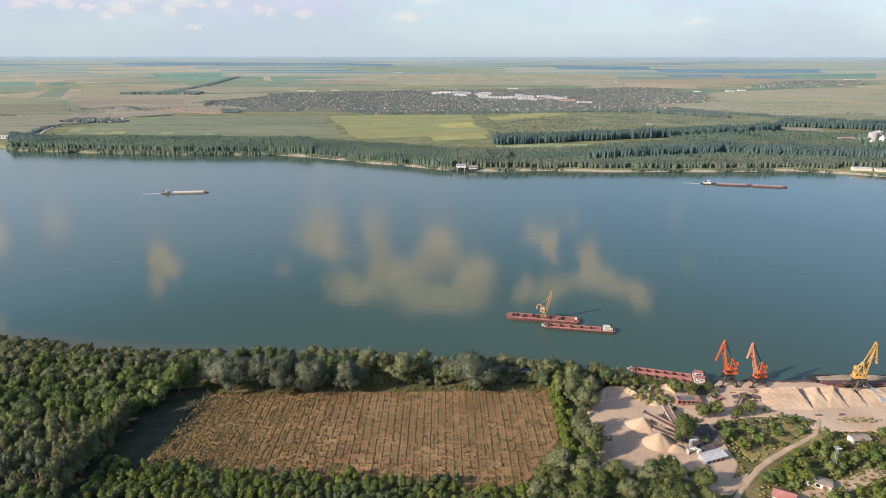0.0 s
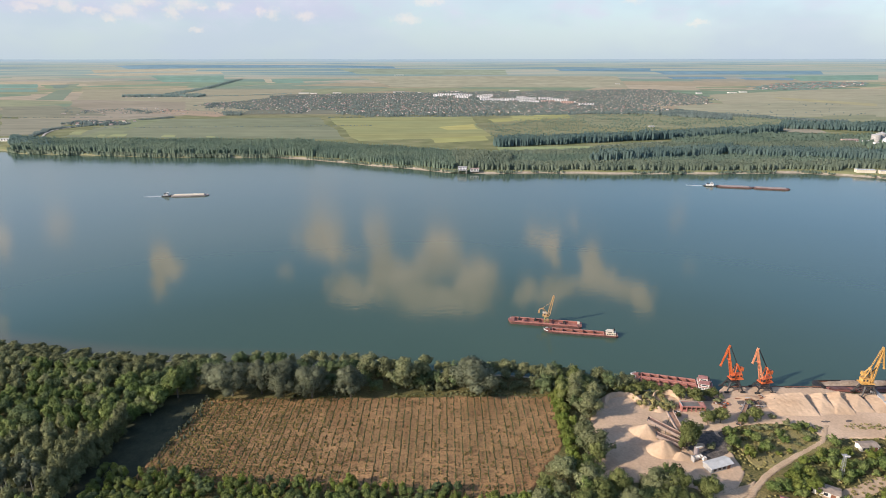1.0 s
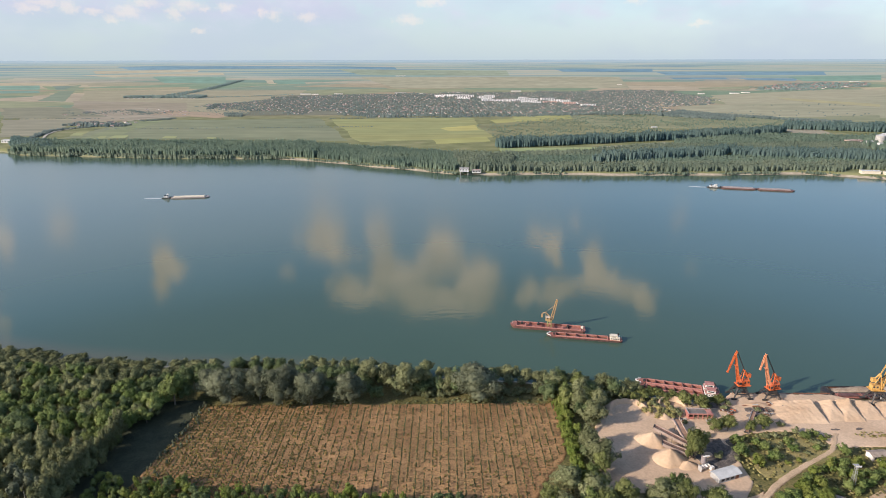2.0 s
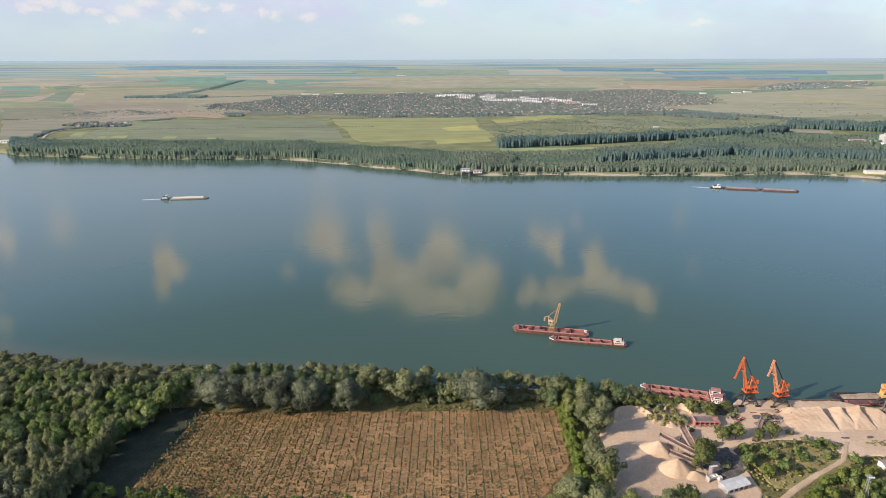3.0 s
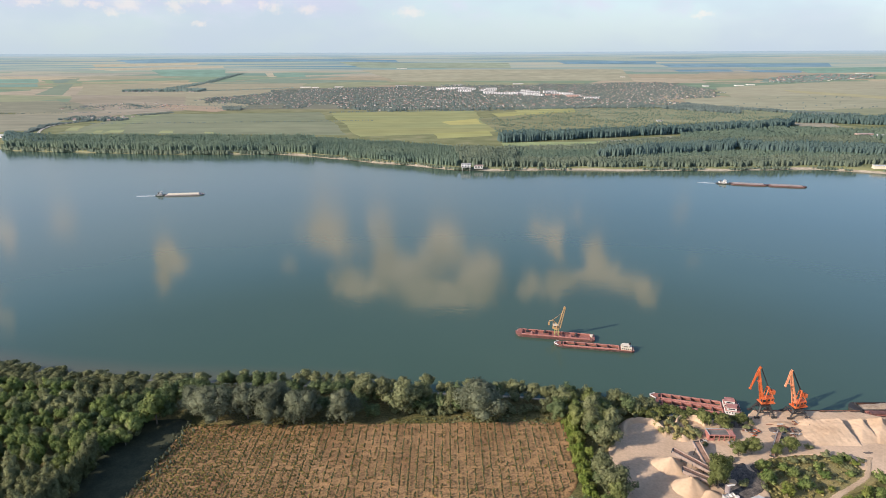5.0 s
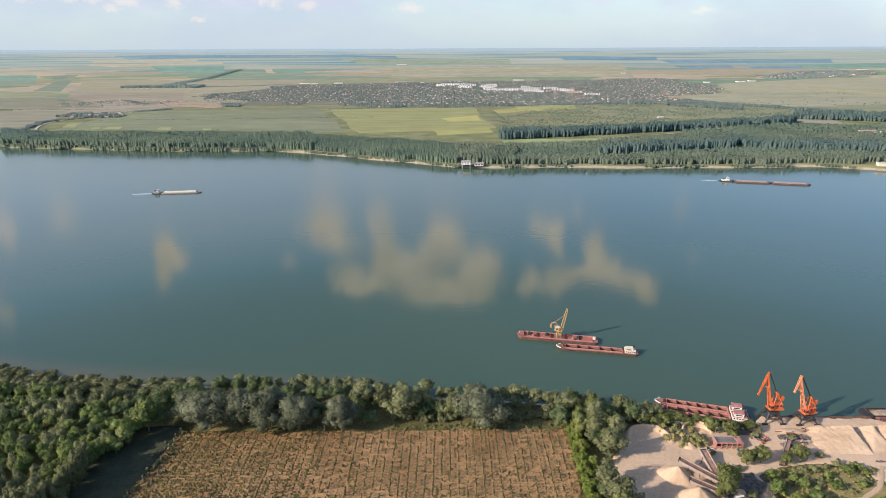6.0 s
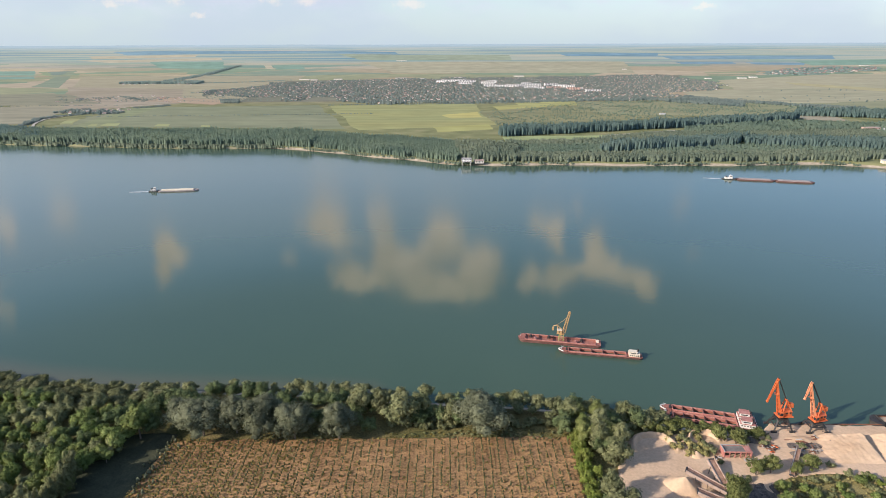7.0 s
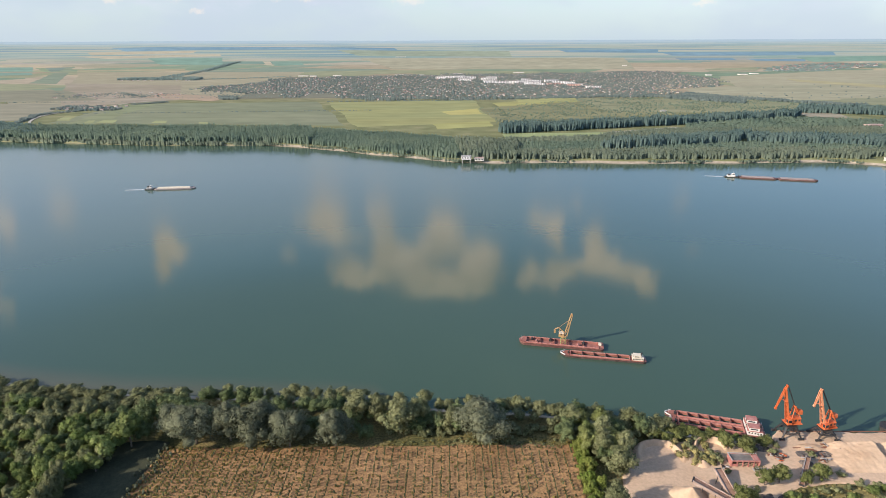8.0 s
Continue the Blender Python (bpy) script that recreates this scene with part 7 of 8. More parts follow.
def yard_house(m, wx, wy, h, wall, roof, label, name="shed", pitched=True, rise=1.4, doors=1, windows=3):
    """A small building with its own walls, roof, doors and windows."""
    ob = thing(name, m, label, "building")
    t = 0.25
    part("wall", Build().box(-wx / 2, -wy / 2, 0, wx / 2, -wy / 2 + t, h), wall, ob)
    part("wall", Build().box(-wx / 2, wy / 2 - t, 0, wx / 2, wy / 2, h), wall, ob)
    for sx in (-1, 1):
        x0, x1 = sorted((sx * wx / 2, sx * (wx / 2 - t)))
        b = Build().box(x0, -wy / 2 + t, 0, x1, wy / 2 - t, h)
        if pitched:
            b.add([(x0, -wy / 2, h), (x0, wy / 2, h), (x0, 0, h + rise), (x1, -wy / 2, h), (x1, wy / 2, h), (x1, 0, h + rise)], [(0, 2, 1), (3, 4, 5), (0, 3, 5, 2), (1, 2, 5, 4)])
        part("wall", b, wall, ob)
    if pitched:
        part("roof", Build().gable(-wx / 2, -wy / 2, wx / 2, wy / 2, h - 0.05, rise + 0.1), roof, ob)
    else:
        part("roof", Build().box(-wx / 2 + t, -wy / 2 + t, h - 0.5, wx / 2 - t, wy / 2 - t, h - 0.3), roof, ob)
    for k in range(windows):
        x = -wx / 2 + wx * (k + 0.8) / (windows + doors + 0.6)
        part("window", Build().box(x - 0.8, -wy / 2 - 0.04, h * 0.3, x + 0.8, -wy / 2 + 0.02, h * 0.8), GLASS_DARK, ob)
    for k in range(doors):
        x = -wx / 2 + wx * (windows + k + 0.8) / (windows + doors + 0.6)
        part("door", Build().box(x - 0.9, -wy / 2 - 0.05, 0, x + 0.9, -wy / 2 + 0.02, min(h * 0.8, 2.4)), RUST, ob)
    return ob


def workshop(m, wx, wy, h):
    """A flat-roofed row of open bays: red piers and parapet, dark panels for the shade in the bays, a grey roof sunk
    between low walls.
    """
    ob = thing("workshop", m, "faded red flat-roofed workshop with dark open bays", "building")
    part("back_wall", Build().box(-wx / 2, wy / 2 - 0.3, 0, wx / 2, wy / 2, h), BRICK_RED, ob)
    for sx in (-1, 1):
        part("end_wall", Build().box(sx * wx / 2 - 0.15, -wy / 2 + 0.5, 0, sx * wx / 2 + 0.15, wy / 2 - 0.3, h), BRICK_RED, ob)
    for k in range(6):
        x = -wx / 2 + wx * k / 5
        part("pier", Build().box(x - 0.2, -wy / 2, 0, x + 0.2, -wy / 2 + 0.4, h - 0.5), BRICK_RED, ob)
    part("lintel", Build().box(-wx / 2 - 0.15, -wy / 2 - 0.1, h - 0.5, wx / 2 + 0.15, -wy / 2 + 0.35, h + 0.1), PINK_RUST, ob, "faded pink lintel")
    for k in range(5):
        x = -wx / 2 + wx * (k + 0.5) / 5
        if k == 0:
            part("bay_wall", Build().box(x - wx / 10 + 0.3, -wy / 2 + 0.12, 0, x + wx / 10 - 0.3, -wy / 2 + 0.35, 1.2), BRICK_RED, ob)
        # dark panel set back in the bay, imitating the shade inside
        part("bay_door", Build().box(x - wx / 10 + 0.2, -wy / 2 + 2.6, 0, x + wx / 10 - 0.2, -wy / 2 + 2.7, h - 0.6), DARK_STEEL, ob, "dark panel in place of the shade in an open bay")
    part("roof", Build().box(-wx / 2 + 0.15, -wy / 2 + 0.35, h - 0.55, wx * 0.30, wy / 2 - 0.3, h - 0.3), GREY_ROOF, ob)
    part("red_roof", Build().box(wx * 0.30, -wy / 2 + 0.35, h - 0.35, wx / 2 - 0.15, wy / 2 - 0.3, h + 0.02), PINK_RUST, ob, "faded red metal roof end")
    part("parapet", Build().box(-wx / 2 - 0.2, wy / 2 - 0.35, h, wx / 2 + 0.2, wy / 2 + 0.05, h + 0.25).box(-wx / 2 - 0.2, -wy / 2 - 0.1, h + 0.1, -wx / 2 + 0.2, wy / 2 - 0.35, h + 0.3), CONCRETE, ob, "pale concrete coping")


workshop(pose(130.5, 276.4, LAND + 0.25, 0, 0, -2), 12, 5.2, 3.2)
yard_house(pose(123.4, 229.6, LAND + 0.25, 0, 0, 20), 12, 5.2, 2.4, CONCRETE, METAL_ROOF, "white shed with pale metal roof beside the batching plant", "shed", True, 0.8)
yard_house(pose(160.8, 213.6, LAND, 0, 0, -33), 12.5, 5, 2.7, PLASTER, WORN_ROOF, "low pale house with worn flat brown roof among trees", "small_house", True, 0.5)
yard_house(pose(200, 243.5, LAND, 0, 0, 4), 8.5, 4.4, 2.4, PLASTER, WORN_ROOF, "low plastered garage with worn shallow roof", "garage", True, 0.7, windows=2, doors=2)
yard_house(pose(142, 203.5, LAND, 0, 0, -28), 8, 6, 2.8, WHITE, BRICK_RED, "small white house with red roof", "small_house", True, 1.6)
yard_house(pose(228, 232, LAND, 0, 0, 12), 14, 7, 3.2, WHITE, METAL_ROOF, "white hall with metal roof at the track", "shed", True, 1.3)


def batching_plant(x, y):
    ob = thing("batching_plant", pose(x, y, LAND + 0.25, 0, 0, 20) @ Matrix.Diagonal((0.72, 0.72, 0.62, 1)), "pale concrete batching plant with silo and hoppers", "machine")
    silo = part("silo", Build().tube((0, 3, 3.0), (0, 3, 8.2), 1.5, n=14).tube((0, 3, 1.6), (0, 3, 3.0), 0.4, 1.5, 14).tube((0, 3, 8.2), (0, 3, 8.8), 1.5, 0.5, 14), BARGE_BROWN, ob, "brown-grey cement silo")
    for sx in (-1, 1):
        for sy in (-1, 1):
            part("leg", Build().beam((sx * 1.1, 3 + sy * 1.1, 0), (sx * 1.1, 3 + sy * 1.1, 3.4), 0.25), DARK_STEEL, silo)
    for k in range(3):
        part("hopper", Build().add([(-4.6 + k * 2.4, -1.2, 3.2), (-2.4 + k * 2.4, -1.2, 3.2), (-2.4 + k * 2.4, 1.2, 3.2), (-4.6 + k * 2.4, 1.2, 3.2), (-4.0 + k * 2.4, -0.5, 0.4), (-3.0 + k * 2.4, -0.5, 0.4), (-3.0 + k * 2.4, 0.5, 0.4), (-4.0 + k * 2.4, 0.5, 0.4)],
                                   [(0, 1, 5, 4), (1, 2, 6, 5), (2, 3, 7, 6), (3, 0, 4, 7), (4, 5, 6, 7)]), PLASTER, ob)
    part("wall", Build().box(-5.2, -1.6, 0, -4.9, 1.6, 4.2).box(-5.2, 1.3, 0, 2.8, 1.6, 3.4), CONCRETE, ob)
    part("cab", Build().box(1.8, -2.4, 0, 4.2, -0.4, 2.6), PLASTER, ob)
    part("chute", Build().beam((-1, 2.8, 8.6), (2.4, 1.0, 10.0), 0.8, 0.5), METAL_ROOF, ob)


batching_plant(117.2, 235.0)


def light_mast(x, y, h):
    ob = thing("light_mast", pose(x, y, LAND), "slender grey lattice floodlight mast", "mast")
    part("tower", lattice(Build(), (0, 0, 0), (0.01, 0, h), 1.6, 0.8, 9, 0.10), GREY_STEEL, ob)
    part("platform", Build().box(-1.2, -1.2, h, 1.2, 1.2, h + 0.15), GREY_STEEL, ob)
    for k in range(4):
        part("floodlight", Build().box(-1.1 + 0.6 * k, -1.4, h + 0.3, -0.7 + 0.6 * k, -1.1, h + 0.9), WHITE, ob)


light_mast(173.5, 221.5, 12.5)
for k, (x, y, a, s) in enumerate(((148, 279, 20, 1.0), (150.5, 281, 70, 0.8), (143, 268, -20, 1.1), (146, 281.5, 45, 0.9), (173, 288, 10, 0.8), (121, 273, 60, 0.9), (138, 271, 5, 0.8), (160, 279.5, 30, 1.3), (164, 283, 70, 1.4), (170, 281, 10, 1.5), (167, 277.5, 50, 1.0), (178, 286, 35, 1.2))):
    ob = thing("scrap_pile", pose(x, y, LAND + 0.3, 0, 0, a), "rusty heap of scrap steel and machine parts", "scrap", "scrap piles")
    for i in range(7):
        g = np.random.default_rng(k * 10 + i)
        p, q = g.uniform(-2 * s, 2 * s, 3), g.uniform(-2 * s, 2 * s, 3)
        part("scrap_piece", Build().beam((p[0], p[1], 0.2 + abs(p[2]) * 0.3), (q[0], q[1], 0.2 + abs(q[2]) * 0.5), 0.5, 0.35), (RUST, DARK_STEEL, CONCRETE, ORANGE if k < 2 else WORN_ROOF)[i % 4], ob)
wall_ob = thing("concrete_ramp", pose(235.5, 284.0, LAND + 0.2, 0, 0, 82), "long pale concrete ramp wall on the quay", "wall")
part("slab", Build().box(-9, -1.2, 0, 9, 1.2, 2.4), CONCRETE, wall_ob)

# ---- shipping on the far side of the river ----


def pusher(m, label, s=1.0):
    ob = thing("push_boat", m, label, "boat")
    part("hull", Build().slab([(-9 * s, -3.6), (8 * s, -3.6), (9 * s, -2.8), (9 * s, 2.8), (8 * s, 3.6), (-9 * s, 3.6)], -0.6, 1.4), BLACK_HULL, ob)
    cabin = part("deckhouse", Build().box(-6 * s, -2.8, 1.4, 4.5 * s, 2.8, 4.0), WHITE, ob)
    for k in range(5):
        part("window", Build().box((-5 + 2 * k) * s, -2.86, 2.3, (-4 + 2 * k) * s, -2.78, 3.3), GLASS_DARK, cabin)
    wh = part("wheelhouse", Build().box(0, -2.2, 4.0, 3.8 * s, 2.2, 6.8), WHITE, ob)
    part("window", Build().box(0.4, -2.26, 5.3, 3.5 * s, -2.18, 6.4), GLASS_DARK, wh)
    part("roof", Build().box(-0.3, -2.5, 6.8, 4.1 * s, 2.5, 7.0), WHITE, wh)
    part("funnel", Build().box(-4.5 * s, -1.4, 4.0, -2.8 * s, 1.4, 6.4), DARK_STEEL, ob)
    part("mast", Build().tube((1.5, 0, 7.0), (1.5, 0, 7 + 3.5 * s), 0.12, n=5), WHITE, ob)
    part("push_knee", Build().box(8.6 * s, -2.4, 1.0, 9.4 * s, -1.4, 3.4).box(8.6 * s, 1.4, 1.0, 9.4 * s, 2.4, 3.4), DARK_STEEL, ob)


def cargo_barge(m, L, B, cover, label, hull=RED_HULL):
    ob = thing("cargo_barge", m, label, "barge", "pushed barges")
    out = hull_outline(L, B, 5)
    part("hull", Build().slab(out, -0.6, 1.3), hull, ob)
    part("coaming", Build().box(-L / 2 + 3, -B / 2 + 1.2, 1.3, L / 2 - 6, B / 2 - 1.2, 2.1), cover, ob)
    n = 6
    for k in range(n):
        x0, x1 = -L / 2 + 3.2 + (L - 9.4) * k / n, -L / 2 + 3.2 + (L - 9.4) * (k + 1) / n - 0.25
        part("hatch_cover", Build().add([(x0, -B / 2 + 1.3, 3.0), (x1, -B / 2 + 1.3, 3.0), (x1, 0, 3.9), (x0, 0, 3.9), (x0, B / 2 - 1.3, 3.0), (x1, B / 2 - 1.3, 3.0)], [(0, 1, 2, 3), (3, 2, 5, 4), (0, 3, 4), (1, 5, 2), (0, 4, 5, 1)]), cover, ob).location = (0, 0, -0.9)
    part("bollard", Build().tube((L / 2 - 2, 0, 1.3), (L / 2 - 2, 0, 2.0), 0.3, n=6), DARK_STEEL, ob)


def convoy(x0, y0, x1, y1, barges, barge_len, cover, s, label_boat, label_barge, hull=RED_HULL):
    """A push boat at the first point with its barges ahead of it, up to the second point."""
    a = math.degrees(math.atan2(y1 - y0, x1 - x0))
    d = Vector((x1 - x0, y1 - y0, 0)).normalized()
    p = Vector((x0, y0, 0)) + d * 9 * s
    pusher(pose(p.x, p.y, 0, 0, 0, a) @ Matrix.Diagonal((1, 0.9, 0.72, 1)), label_boat, s)
    for k in range(barges):
        c = Vector((x0, y0, 0)) + d * (18 * s + 1 + barge_len * (k + 0.5) + 0.5 * k)
        cargo_barge(pose(c.x, c.y, 0, 0, 0, a), barge_len, 10.5, cover, label_barge, hull)
    wake = new("wake", grid_mesh("wake", [(-2, -2.2, 0.05), (-2, 2.2, 0.05), (-14, 3.0, 0.05), (-14, -3.0, 0.05), (-26, -1.2, 0.05), (-26, 1.2, 0.05)], [(0, 1, 2, 3), (3, 2, 5, 4)], FOAM))
    wake.matrix_basis = pose(x0, y0, 0, 0, 0, a)
    tagged(wake, "short white wake behind a push boat", "wake", kind="stuff")


convoy(389, 882, 501, 854, 2, 49, BARGE_BROWN, 1.0, "white push boat driving a red convoy", "long rust-red covered cargo barge pushed in convoy")
convoy(-391, 809.7, -329, 818, 1, 50, CREAM, 0.62, "small dark push boat with white wheelhouse", "pale covered cargo barge pushed upstream", BARGE_BROWN)


# ---- far bank buildings and town ----
def block(x, y, wx, wy, h, wall, roof, label, name="building", turn=0.0, storeys=2, cols=6, category="building", group="", legs=0.0):
    """A plain far building: walls, roof slab and windows row by row."""
    s = drawn_in(y)
    ob = thing(name, Matrix.Translation(far_place(x, y, 4.0)) @ pose(0, 0, 0, 0, 0, turn) @ Matrix.Diagonal((s, s, s, 1)), label, category, group)
    part("wall", Build().box(-wx / 2, -wy / 2, legs - 0.3 if not legs else legs, wx / 2, wy / 2, h + legs), wall, ob)
    part("roof", Build().box(-wx / 2 - 0.4, -wy / 2 - 0.4, h + legs, wx / 2 + 0.4, wy / 2 + 0.4, h + legs + 0.6), roof, ob)
    if cols:
        for j in range(storeys):
            z = legs + h * (j + 0.35) / storeys
            for i in range(cols):
                cx = -wx / 2 + wx * (i + 0.5) / cols
                part("window", Build().box(cx - wx / cols * 0.28, -wy / 2 - 0.1, z, cx + wx / cols * 0.28, -wy / 2 + 0.05, z + h / storeys * 0.45), GLASS_DARK, ob)
    if legs:
        for sx in (-1, 1):
            for sy in (-1, 1):
                part("pillar", Build().box(sx * wx * 0.4 - 0.5, sy * wy * 0.4 - 0.5, -4.5, sx * wx * 0.4 + 0.5, sy * wy * 0.4 + 0.5, legs), CONCRETE, ob)
    return ob


block(30, 984, 15, 9, 5.0, WHITE_WALL, CONCRETE, "white landing house raised on pillars over the river bank", "landing_house", 0, 2, 6, legs=2.2)
block(50, 986, 14, 8, 4.0, PLASTER, TILE_ROOF, "low brown house beside the landing", "house", 4, 1, 3)
block(690, 972, 28, 10, 4.6, CREAM, METAL_ROOF, "long cream warehouse on the far bank", "warehouse", -10, 1, 0)
block(716, 962, 18, 9, 4.5, CREAM, CONCRETE, "low cream building on the far bank", "warehouse", -10, 1, 0)
block(940, 1325, 40, 14, 7, WHITE_WALL, METAL_ROOF, "white silo hall below the grain silo", "silo_hall", 0, 2, 8)
block(900, 1335, 34, 14, 8, PINK_WALL, TILE_ROOF, "pink-roofed hall near the grain silo", "silo_hall", 8, 1, 5)
for x, y, r, h, paint, label in ((948, 1322, 9.5, 20, CONCRETE, "tall grey concrete grain silo"), (966, 1332, 8.5, 22, CONCRETE, "tall grey concrete grain silo"), (951, 1296, 5.5, 14, WHITE_WALL, "white cylindrical grain bin"),
                                 (985, 1318, 6.5, 18, CONCRETE, "tall grey concrete grain silo"), (1000, 1316, 6.0, 16, WHITE_WALL, "white cylindrical grain bin")):
    bin_ob = thing("grain_bin", pose(x, y, 4), label, "silo", "grain bins")
    part("shell", Build().tube((0, 0, -0.3), (0, 0, h), r, n=20), paint, bin_ob)
    part("roof", Build().tube((0, 0, h), (0, 0, h + 2.2), r * 1.03, 0.8, 20), METAL_ROOF, bin_ob)
    part("hatch", Build().box(-1.2, -1.2, h + 2.0, 1.2, 1.2, h + 3.6), paint, bin_ob)
for x, y, wx, h in ((912, 1334, 16, 5), (925, 1318, 20, 6), (936, 1300, 14, 6), (902, 1348, 12, 4)):
    block(x, y, wx, 9, h, WHITE_WALL, METAL_ROOF, "low white farm building below the grain silos", "silo_building", 6, 1, 4, group="silo buildings")
block(-1000, 1372, 26, 12, 6, WHITE_WALL, METAL_ROOF, "white boathouse by the far bank", "boathouse", 0, 1, 4)
block(570, 1662, 15, 8, 3.2, METAL_ROOF, METAL_ROOF, "pale farm shed in the scrub", "farm_shed", 6, 1, 0)
for x, y, wx, wy, h, turn in ((-1040, 1790, 26, 9, 4, 10), (-1010, 1820, 30, 9, 4, 10), (-950, 1735, 34, 8, 3.5, 40), (-1070, 1830, 20, 9, 4, 8), (-1290, 2190, 30, 9, 4, 34)):
    block(x, y, wx * 0.6, wy, h, PLASTER, GREY_ROOF, "long pale farm shed with dark roof", "farm_shed", turn, 1, 0, group="farm sheds")
for x, y, wx in ((-780, 3400, 110), (-720, 3370, 70), (-600, 3420, 90), (-260, 3500, 130), (-140, 3440, 60), (420, 3700, 120), (60, 3560, 100), (1600, 3420, 90), (1700, 3500, 80), (1400, 3380, 60), (3500, 5300, 160), (2750, 4620, 90), (-560, 7600, 240), (1320, 4700, 60)):
    block(x, y, wx * 0.5, 22, 5, PLASTER, CONCRETE, "long white industrial hall at the edge of town", "factory_hall", 0, 1, 0, group="factory halls")
blocks_rng = np.random.default_rng(44)
for k in range(34):
    f = k / 33
    x, y = 20 + 520 * f + blocks_rng.uniform(-70, 60), 3150 - 560 * f + blocks_rng.uniform(-120, 140)
    w = blocks_rng.uniform(30, 70)
    block(x, y, w, 13, blocks_rng.uniform(9, 13), PINK_WALL if k in (29, 30, 31) else WHITE_WALL, CONCRETE, "white flat-roofed apartment block in the town" if k not in (29, 30, 31) else "pink flat-roofed apartment block in the town", "apartment_block", blocks_rng.uniform(-12, 12), 4, 5, group="apartment blocks")
town_rng = np.random.default_rng(3)
house_wall, house_roof = Build().box(-5, -4, -0.3, 5, 4, 3.4).mesh("wall", PLASTER), Build().gable(-5, -4, 5, 4, 3.3, 2.6, 0.5, 0.25).mesh("roof", TILE_ROOF)
walls_v, walls_q, roofs_v, roofs_q, made = [], [], [], [], 0
for x in np.arange(-1020, 1310, 23):
    for y in np.arange(1990, 3890, 27):
        px, py = x + town_rng.uniform(-9, 9), y + town_rng.uniform(-11, 11)
        if not inside(px + 90 * noise.noise((px * 0.006, py * 0.006, 1)), py + 120 * noise.noise((px * 0.006, py * 0.006, 4)), TOWN) or town_rng.random() < 0.36:
            continue
        turn, k = town_rng.choice([0.0, 90.0]) + town_rng.uniform(-14, 14), town_rng.uniform(0.48, 0.86)
        if py < 2200 and made < 240:
            made += 1
            ob = thing("house", pose(px, py, 4, 0, 0, turn) @ Matrix.Diagonal((k, k, k, 1)), "small pale house with red tiled roof in the town", "house", "town houses")
            part("wall", house_wall, None, ob)
            part("roof", house_roof, None, ob)
        else:
            m = pose(px, py, 4, 0, 0, turn) @ Matrix.Diagonal((k, k, k, 1))
            n = len(walls_v)
            walls_v += [m @ Vector(c) for c in ((-5, -4, -0.3), (5, -4, -0.3), (5, 4, -0.3), (-5, 4, -0.3), (-5, -4, 3.4), (5, -4, 3.4), (5, 4, 3.4), (-5, 4, 3.4))]
            walls_q += [(n, n + 1, n + 5, n + 4), (n + 1, n + 2, n + 6, n + 5), (n + 2, n + 3, n + 7, n + 6), (n + 3, n, n + 4, n + 7)]
            n = len(roofs_v)
            roofs_v += [m @ Vector(c) for c in ((-5.5, -4.5, 3.3), (5.5, -4.5, 3.3), (5.5, 0, 6.1), (-5.5, 0, 6.1), (5.5, 4.5, 3.3), (-5.5, 4.5, 3.3))]
            roofs_q += [(n, n + 1, n + 2, n + 3), (n + 3, n + 2, n + 4, n + 5)]
hamlet_rng = np.random.default_rng(12)
for count, (x0, x1), (y0, y1) in ((22, (-1085, -925), (1715, 1830)), (22, (-1330, -900), (2060, 2400)), (12, (-1600, -1250), (3030, 3058))):
    for k in range(count):
        size = hamlet_rng.uniform(0.5, 0.9)
        ob = thing("house", pose(hamlet_rng.uniform(x0, x1), hamlet_rng.uniform(y0, y1), 4, 0, 0, hamlet_rng.uniform(-25, 25)) @ Matrix.Diagonal((size, size, size * 0.8, 1)), "small pale farmhouse scattered over the plain", "house", "farmhouses")
        part("wall", house_wall, None, ob)
        part("roof", house_roof, None, ob)
VILLAGE = ((1938, 3803), (2376, 4517), (2943, 5067), (3421, 5018), (3028, 4458), (2179, 3785))
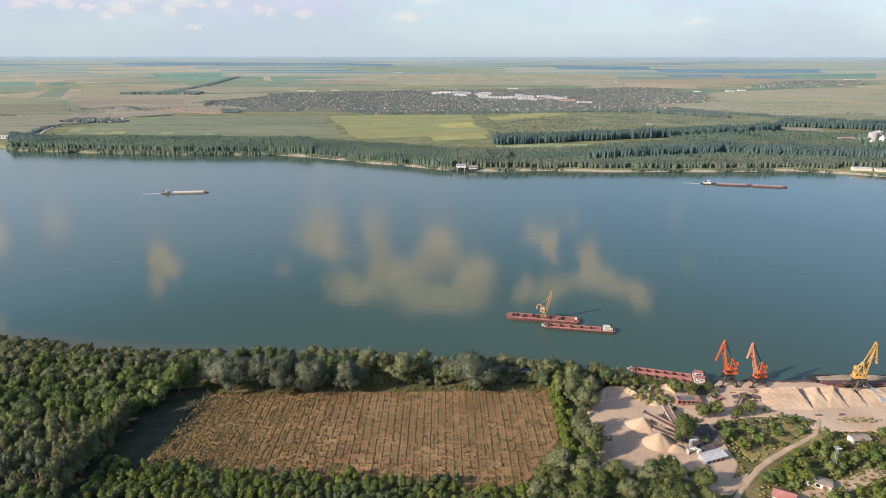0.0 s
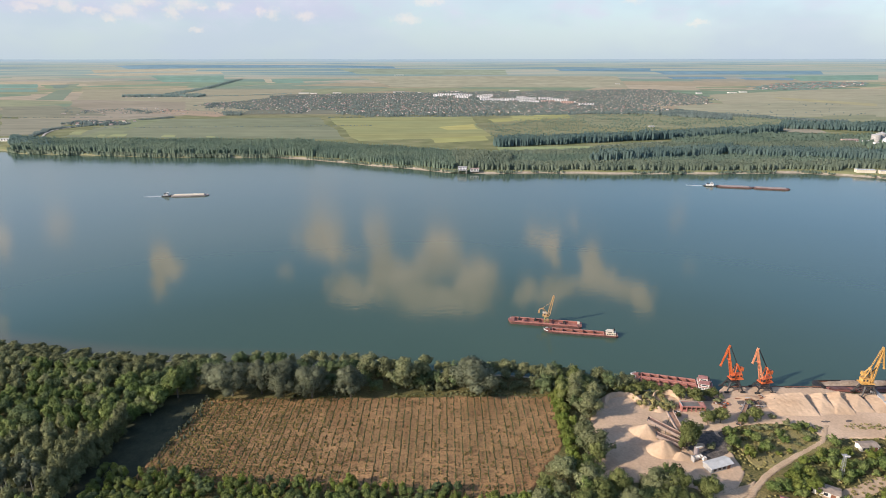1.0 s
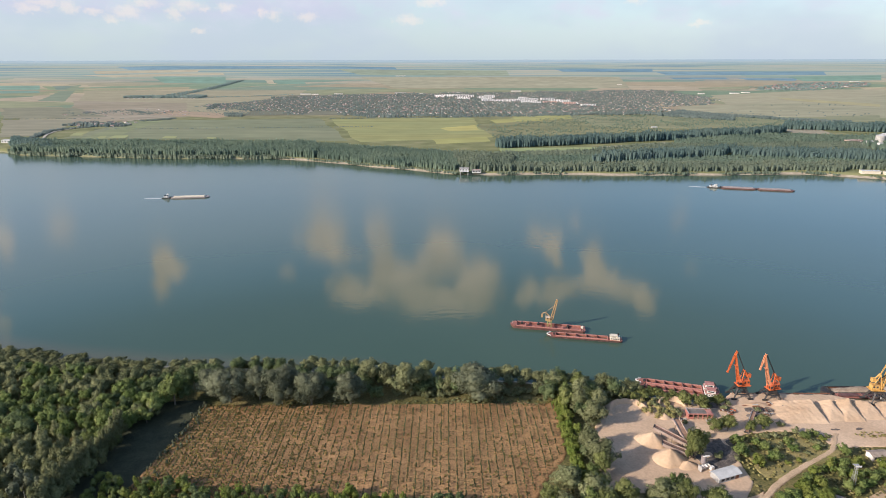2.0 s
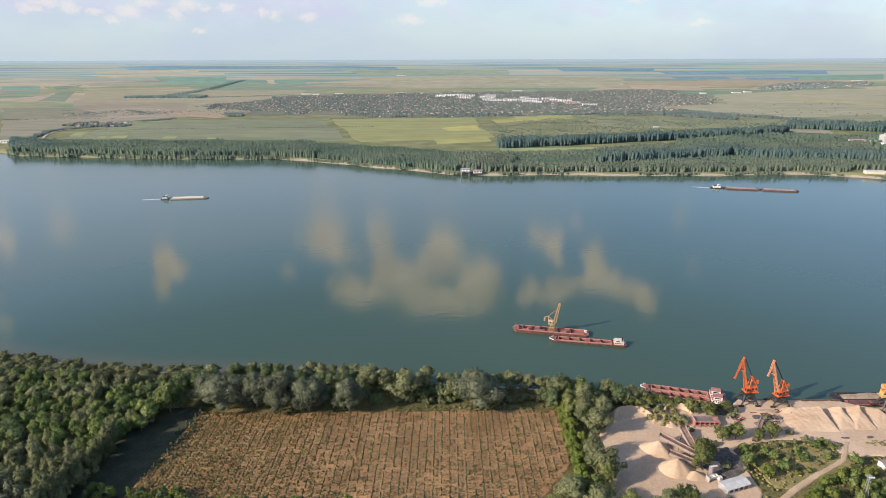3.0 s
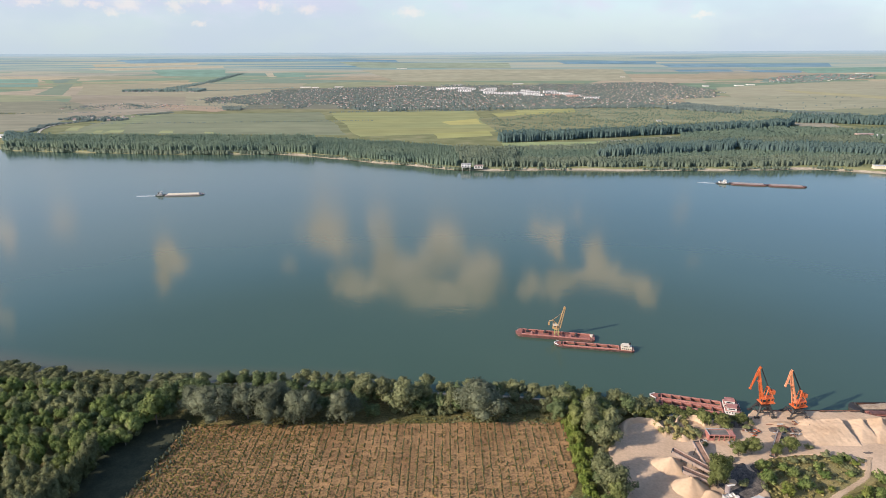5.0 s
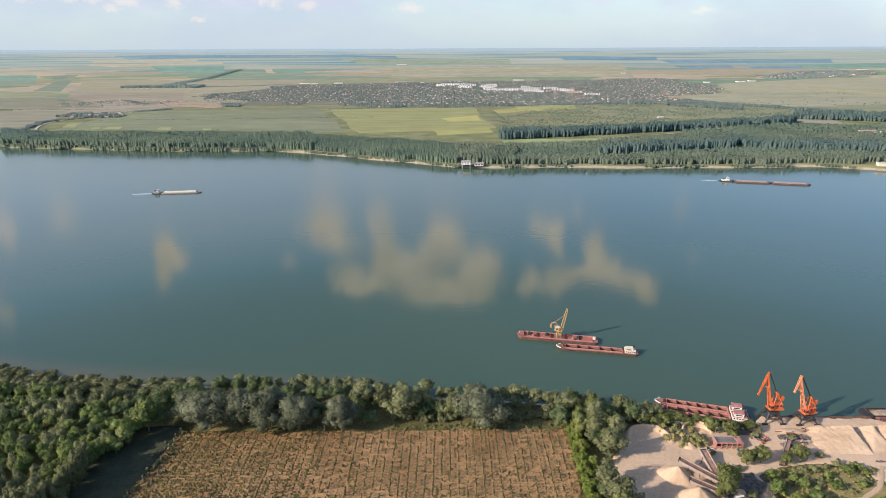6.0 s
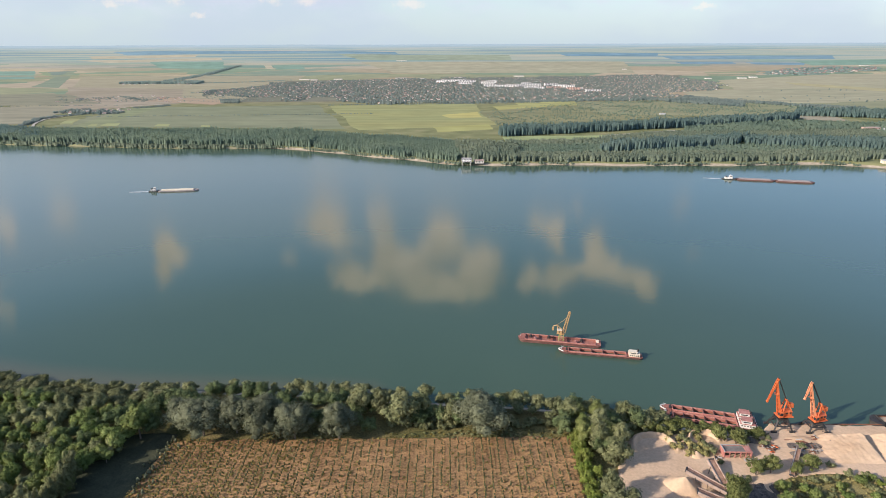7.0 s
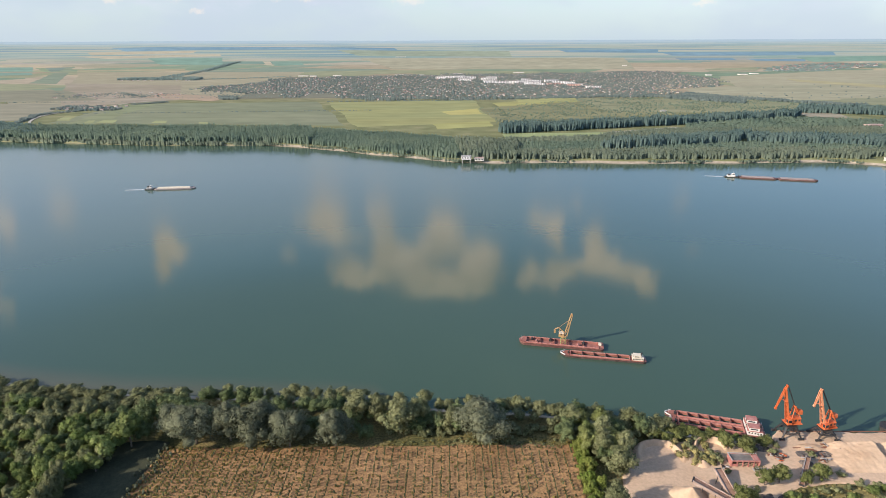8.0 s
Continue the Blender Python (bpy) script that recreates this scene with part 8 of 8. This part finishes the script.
for x in np.arange(1940, 3420, 46):
    for y in np.arange(3790, 5060, 60):
        px, py = x + hamlet_rng.uniform(-20, 20), y + hamlet_rng.uniform(-25, 25)
        if inside(px, py, VILLAGE) and hamlet_rng.random() < 0.45:
            k = drawn_in(py)
            m = Matrix.Translation(far_place(px, py, 4.0)) @ pose(0, 0, 0, 0, 0, hamlet_rng.uniform(-20, 20)) @ Matrix.Diagonal((k * 1.5, k * 1.2, k * 1.3, 1))
            n = len(walls_v)
            walls_v += [m @ Vector(c) for c in ((-5, -4, -0.3), (5, -4, -0.3), (5, 4, -0.3), (-5, 4, -0.3), (-5, -4, 3.4), (5, -4, 3.4), (5, 4, 3.4), (-5, 4, 3.4))]
            walls_q += [(n, n + 1, n + 5, n + 4), (n + 1, n + 2, n + 6, n + 5), (n + 2, n + 3, n + 7, n + 6), (n + 3, n, n + 4, n + 7)]
            n = len(roofs_v)
            roofs_v += [m @ Vector(c) for c in ((-5.5, -4.5, 3.3), (5.5, -4.5, 3.3), (5.5, 0, 6.1), (-5.5, 0, 6.1), (5.5, 4.5, 3.3), (-5.5, 4.5, 3.3))]
            roofs_q += [(n, n + 1, n + 2, n + 3), (n + 3, n + 2, n + 4, n + 5)]
far_houses = thing("town_houses", pose(0, 0, 0), "hundreds of small red-roofed houses of a river town", "houses", kind="stuff")
part("walls", grid_mesh("walls", walls_v, walls_q, PLASTER), None, far_houses)
part("roofs", grid_mesh("roofs", roofs_v, roofs_q, TILE_ROOF), None, far_houses)


CAR_PAINT = mat("silver_car_paint", (0.36, 0.34, 0.32), (0.42, 0.40, 0.38), 0.5, 0.35, 0.3)


def parked_car(x, y, turn, label):
    ob = thing("car", pose(x, y, LAND + 0.42, 0, 0, turn), label, "car")
    part("body", Build().slab([(-2.1, -0.8), (-1.9, -0.88), (1.9, -0.88), (2.1, -0.7), (2.1, 0.7), (1.9, 0.88), (-1.9, 0.88), (-2.1, 0.8)], 0.3, 0.85), CAR_PAINT, ob)
    cabin = part("cabin", Build().add([(-1.5, -0.8, 0.85), (1.0, -0.8, 0.85), (1.0, 0.8, 0.85), (-1.5, 0.8, 0.85), (-1.1, -0.65, 1.45), (0.4, -0.65, 1.45), (0.4, 0.65, 1.45), (-1.1, 0.65, 1.45)], [(4, 5, 6, 7), (0, 1, 5, 4), (1, 2, 6, 5), (2, 3, 7, 6), (3, 0, 4, 7)]), GLASS_DARK, ob)
    part("roof", Build().box(-1.1, -0.66, 1.44, 0.4, 0.66, 1.5), CAR_PAINT, cabin)
    for sx in (-1.3, 1.3):
        for sy in (-0.82, 0.82):
            part("wheel", Build().tube((sx, sy - 0.1, 0.32), (sx, sy + 0.1, 0.32), 0.32, n=10), DARK_STEEL, ob)


parked_car(134.5, 271.4, 5, "pale car parked before the red workshop")
parked_car(138.5, 270.2, -20, "pale car parked in the sand yard")
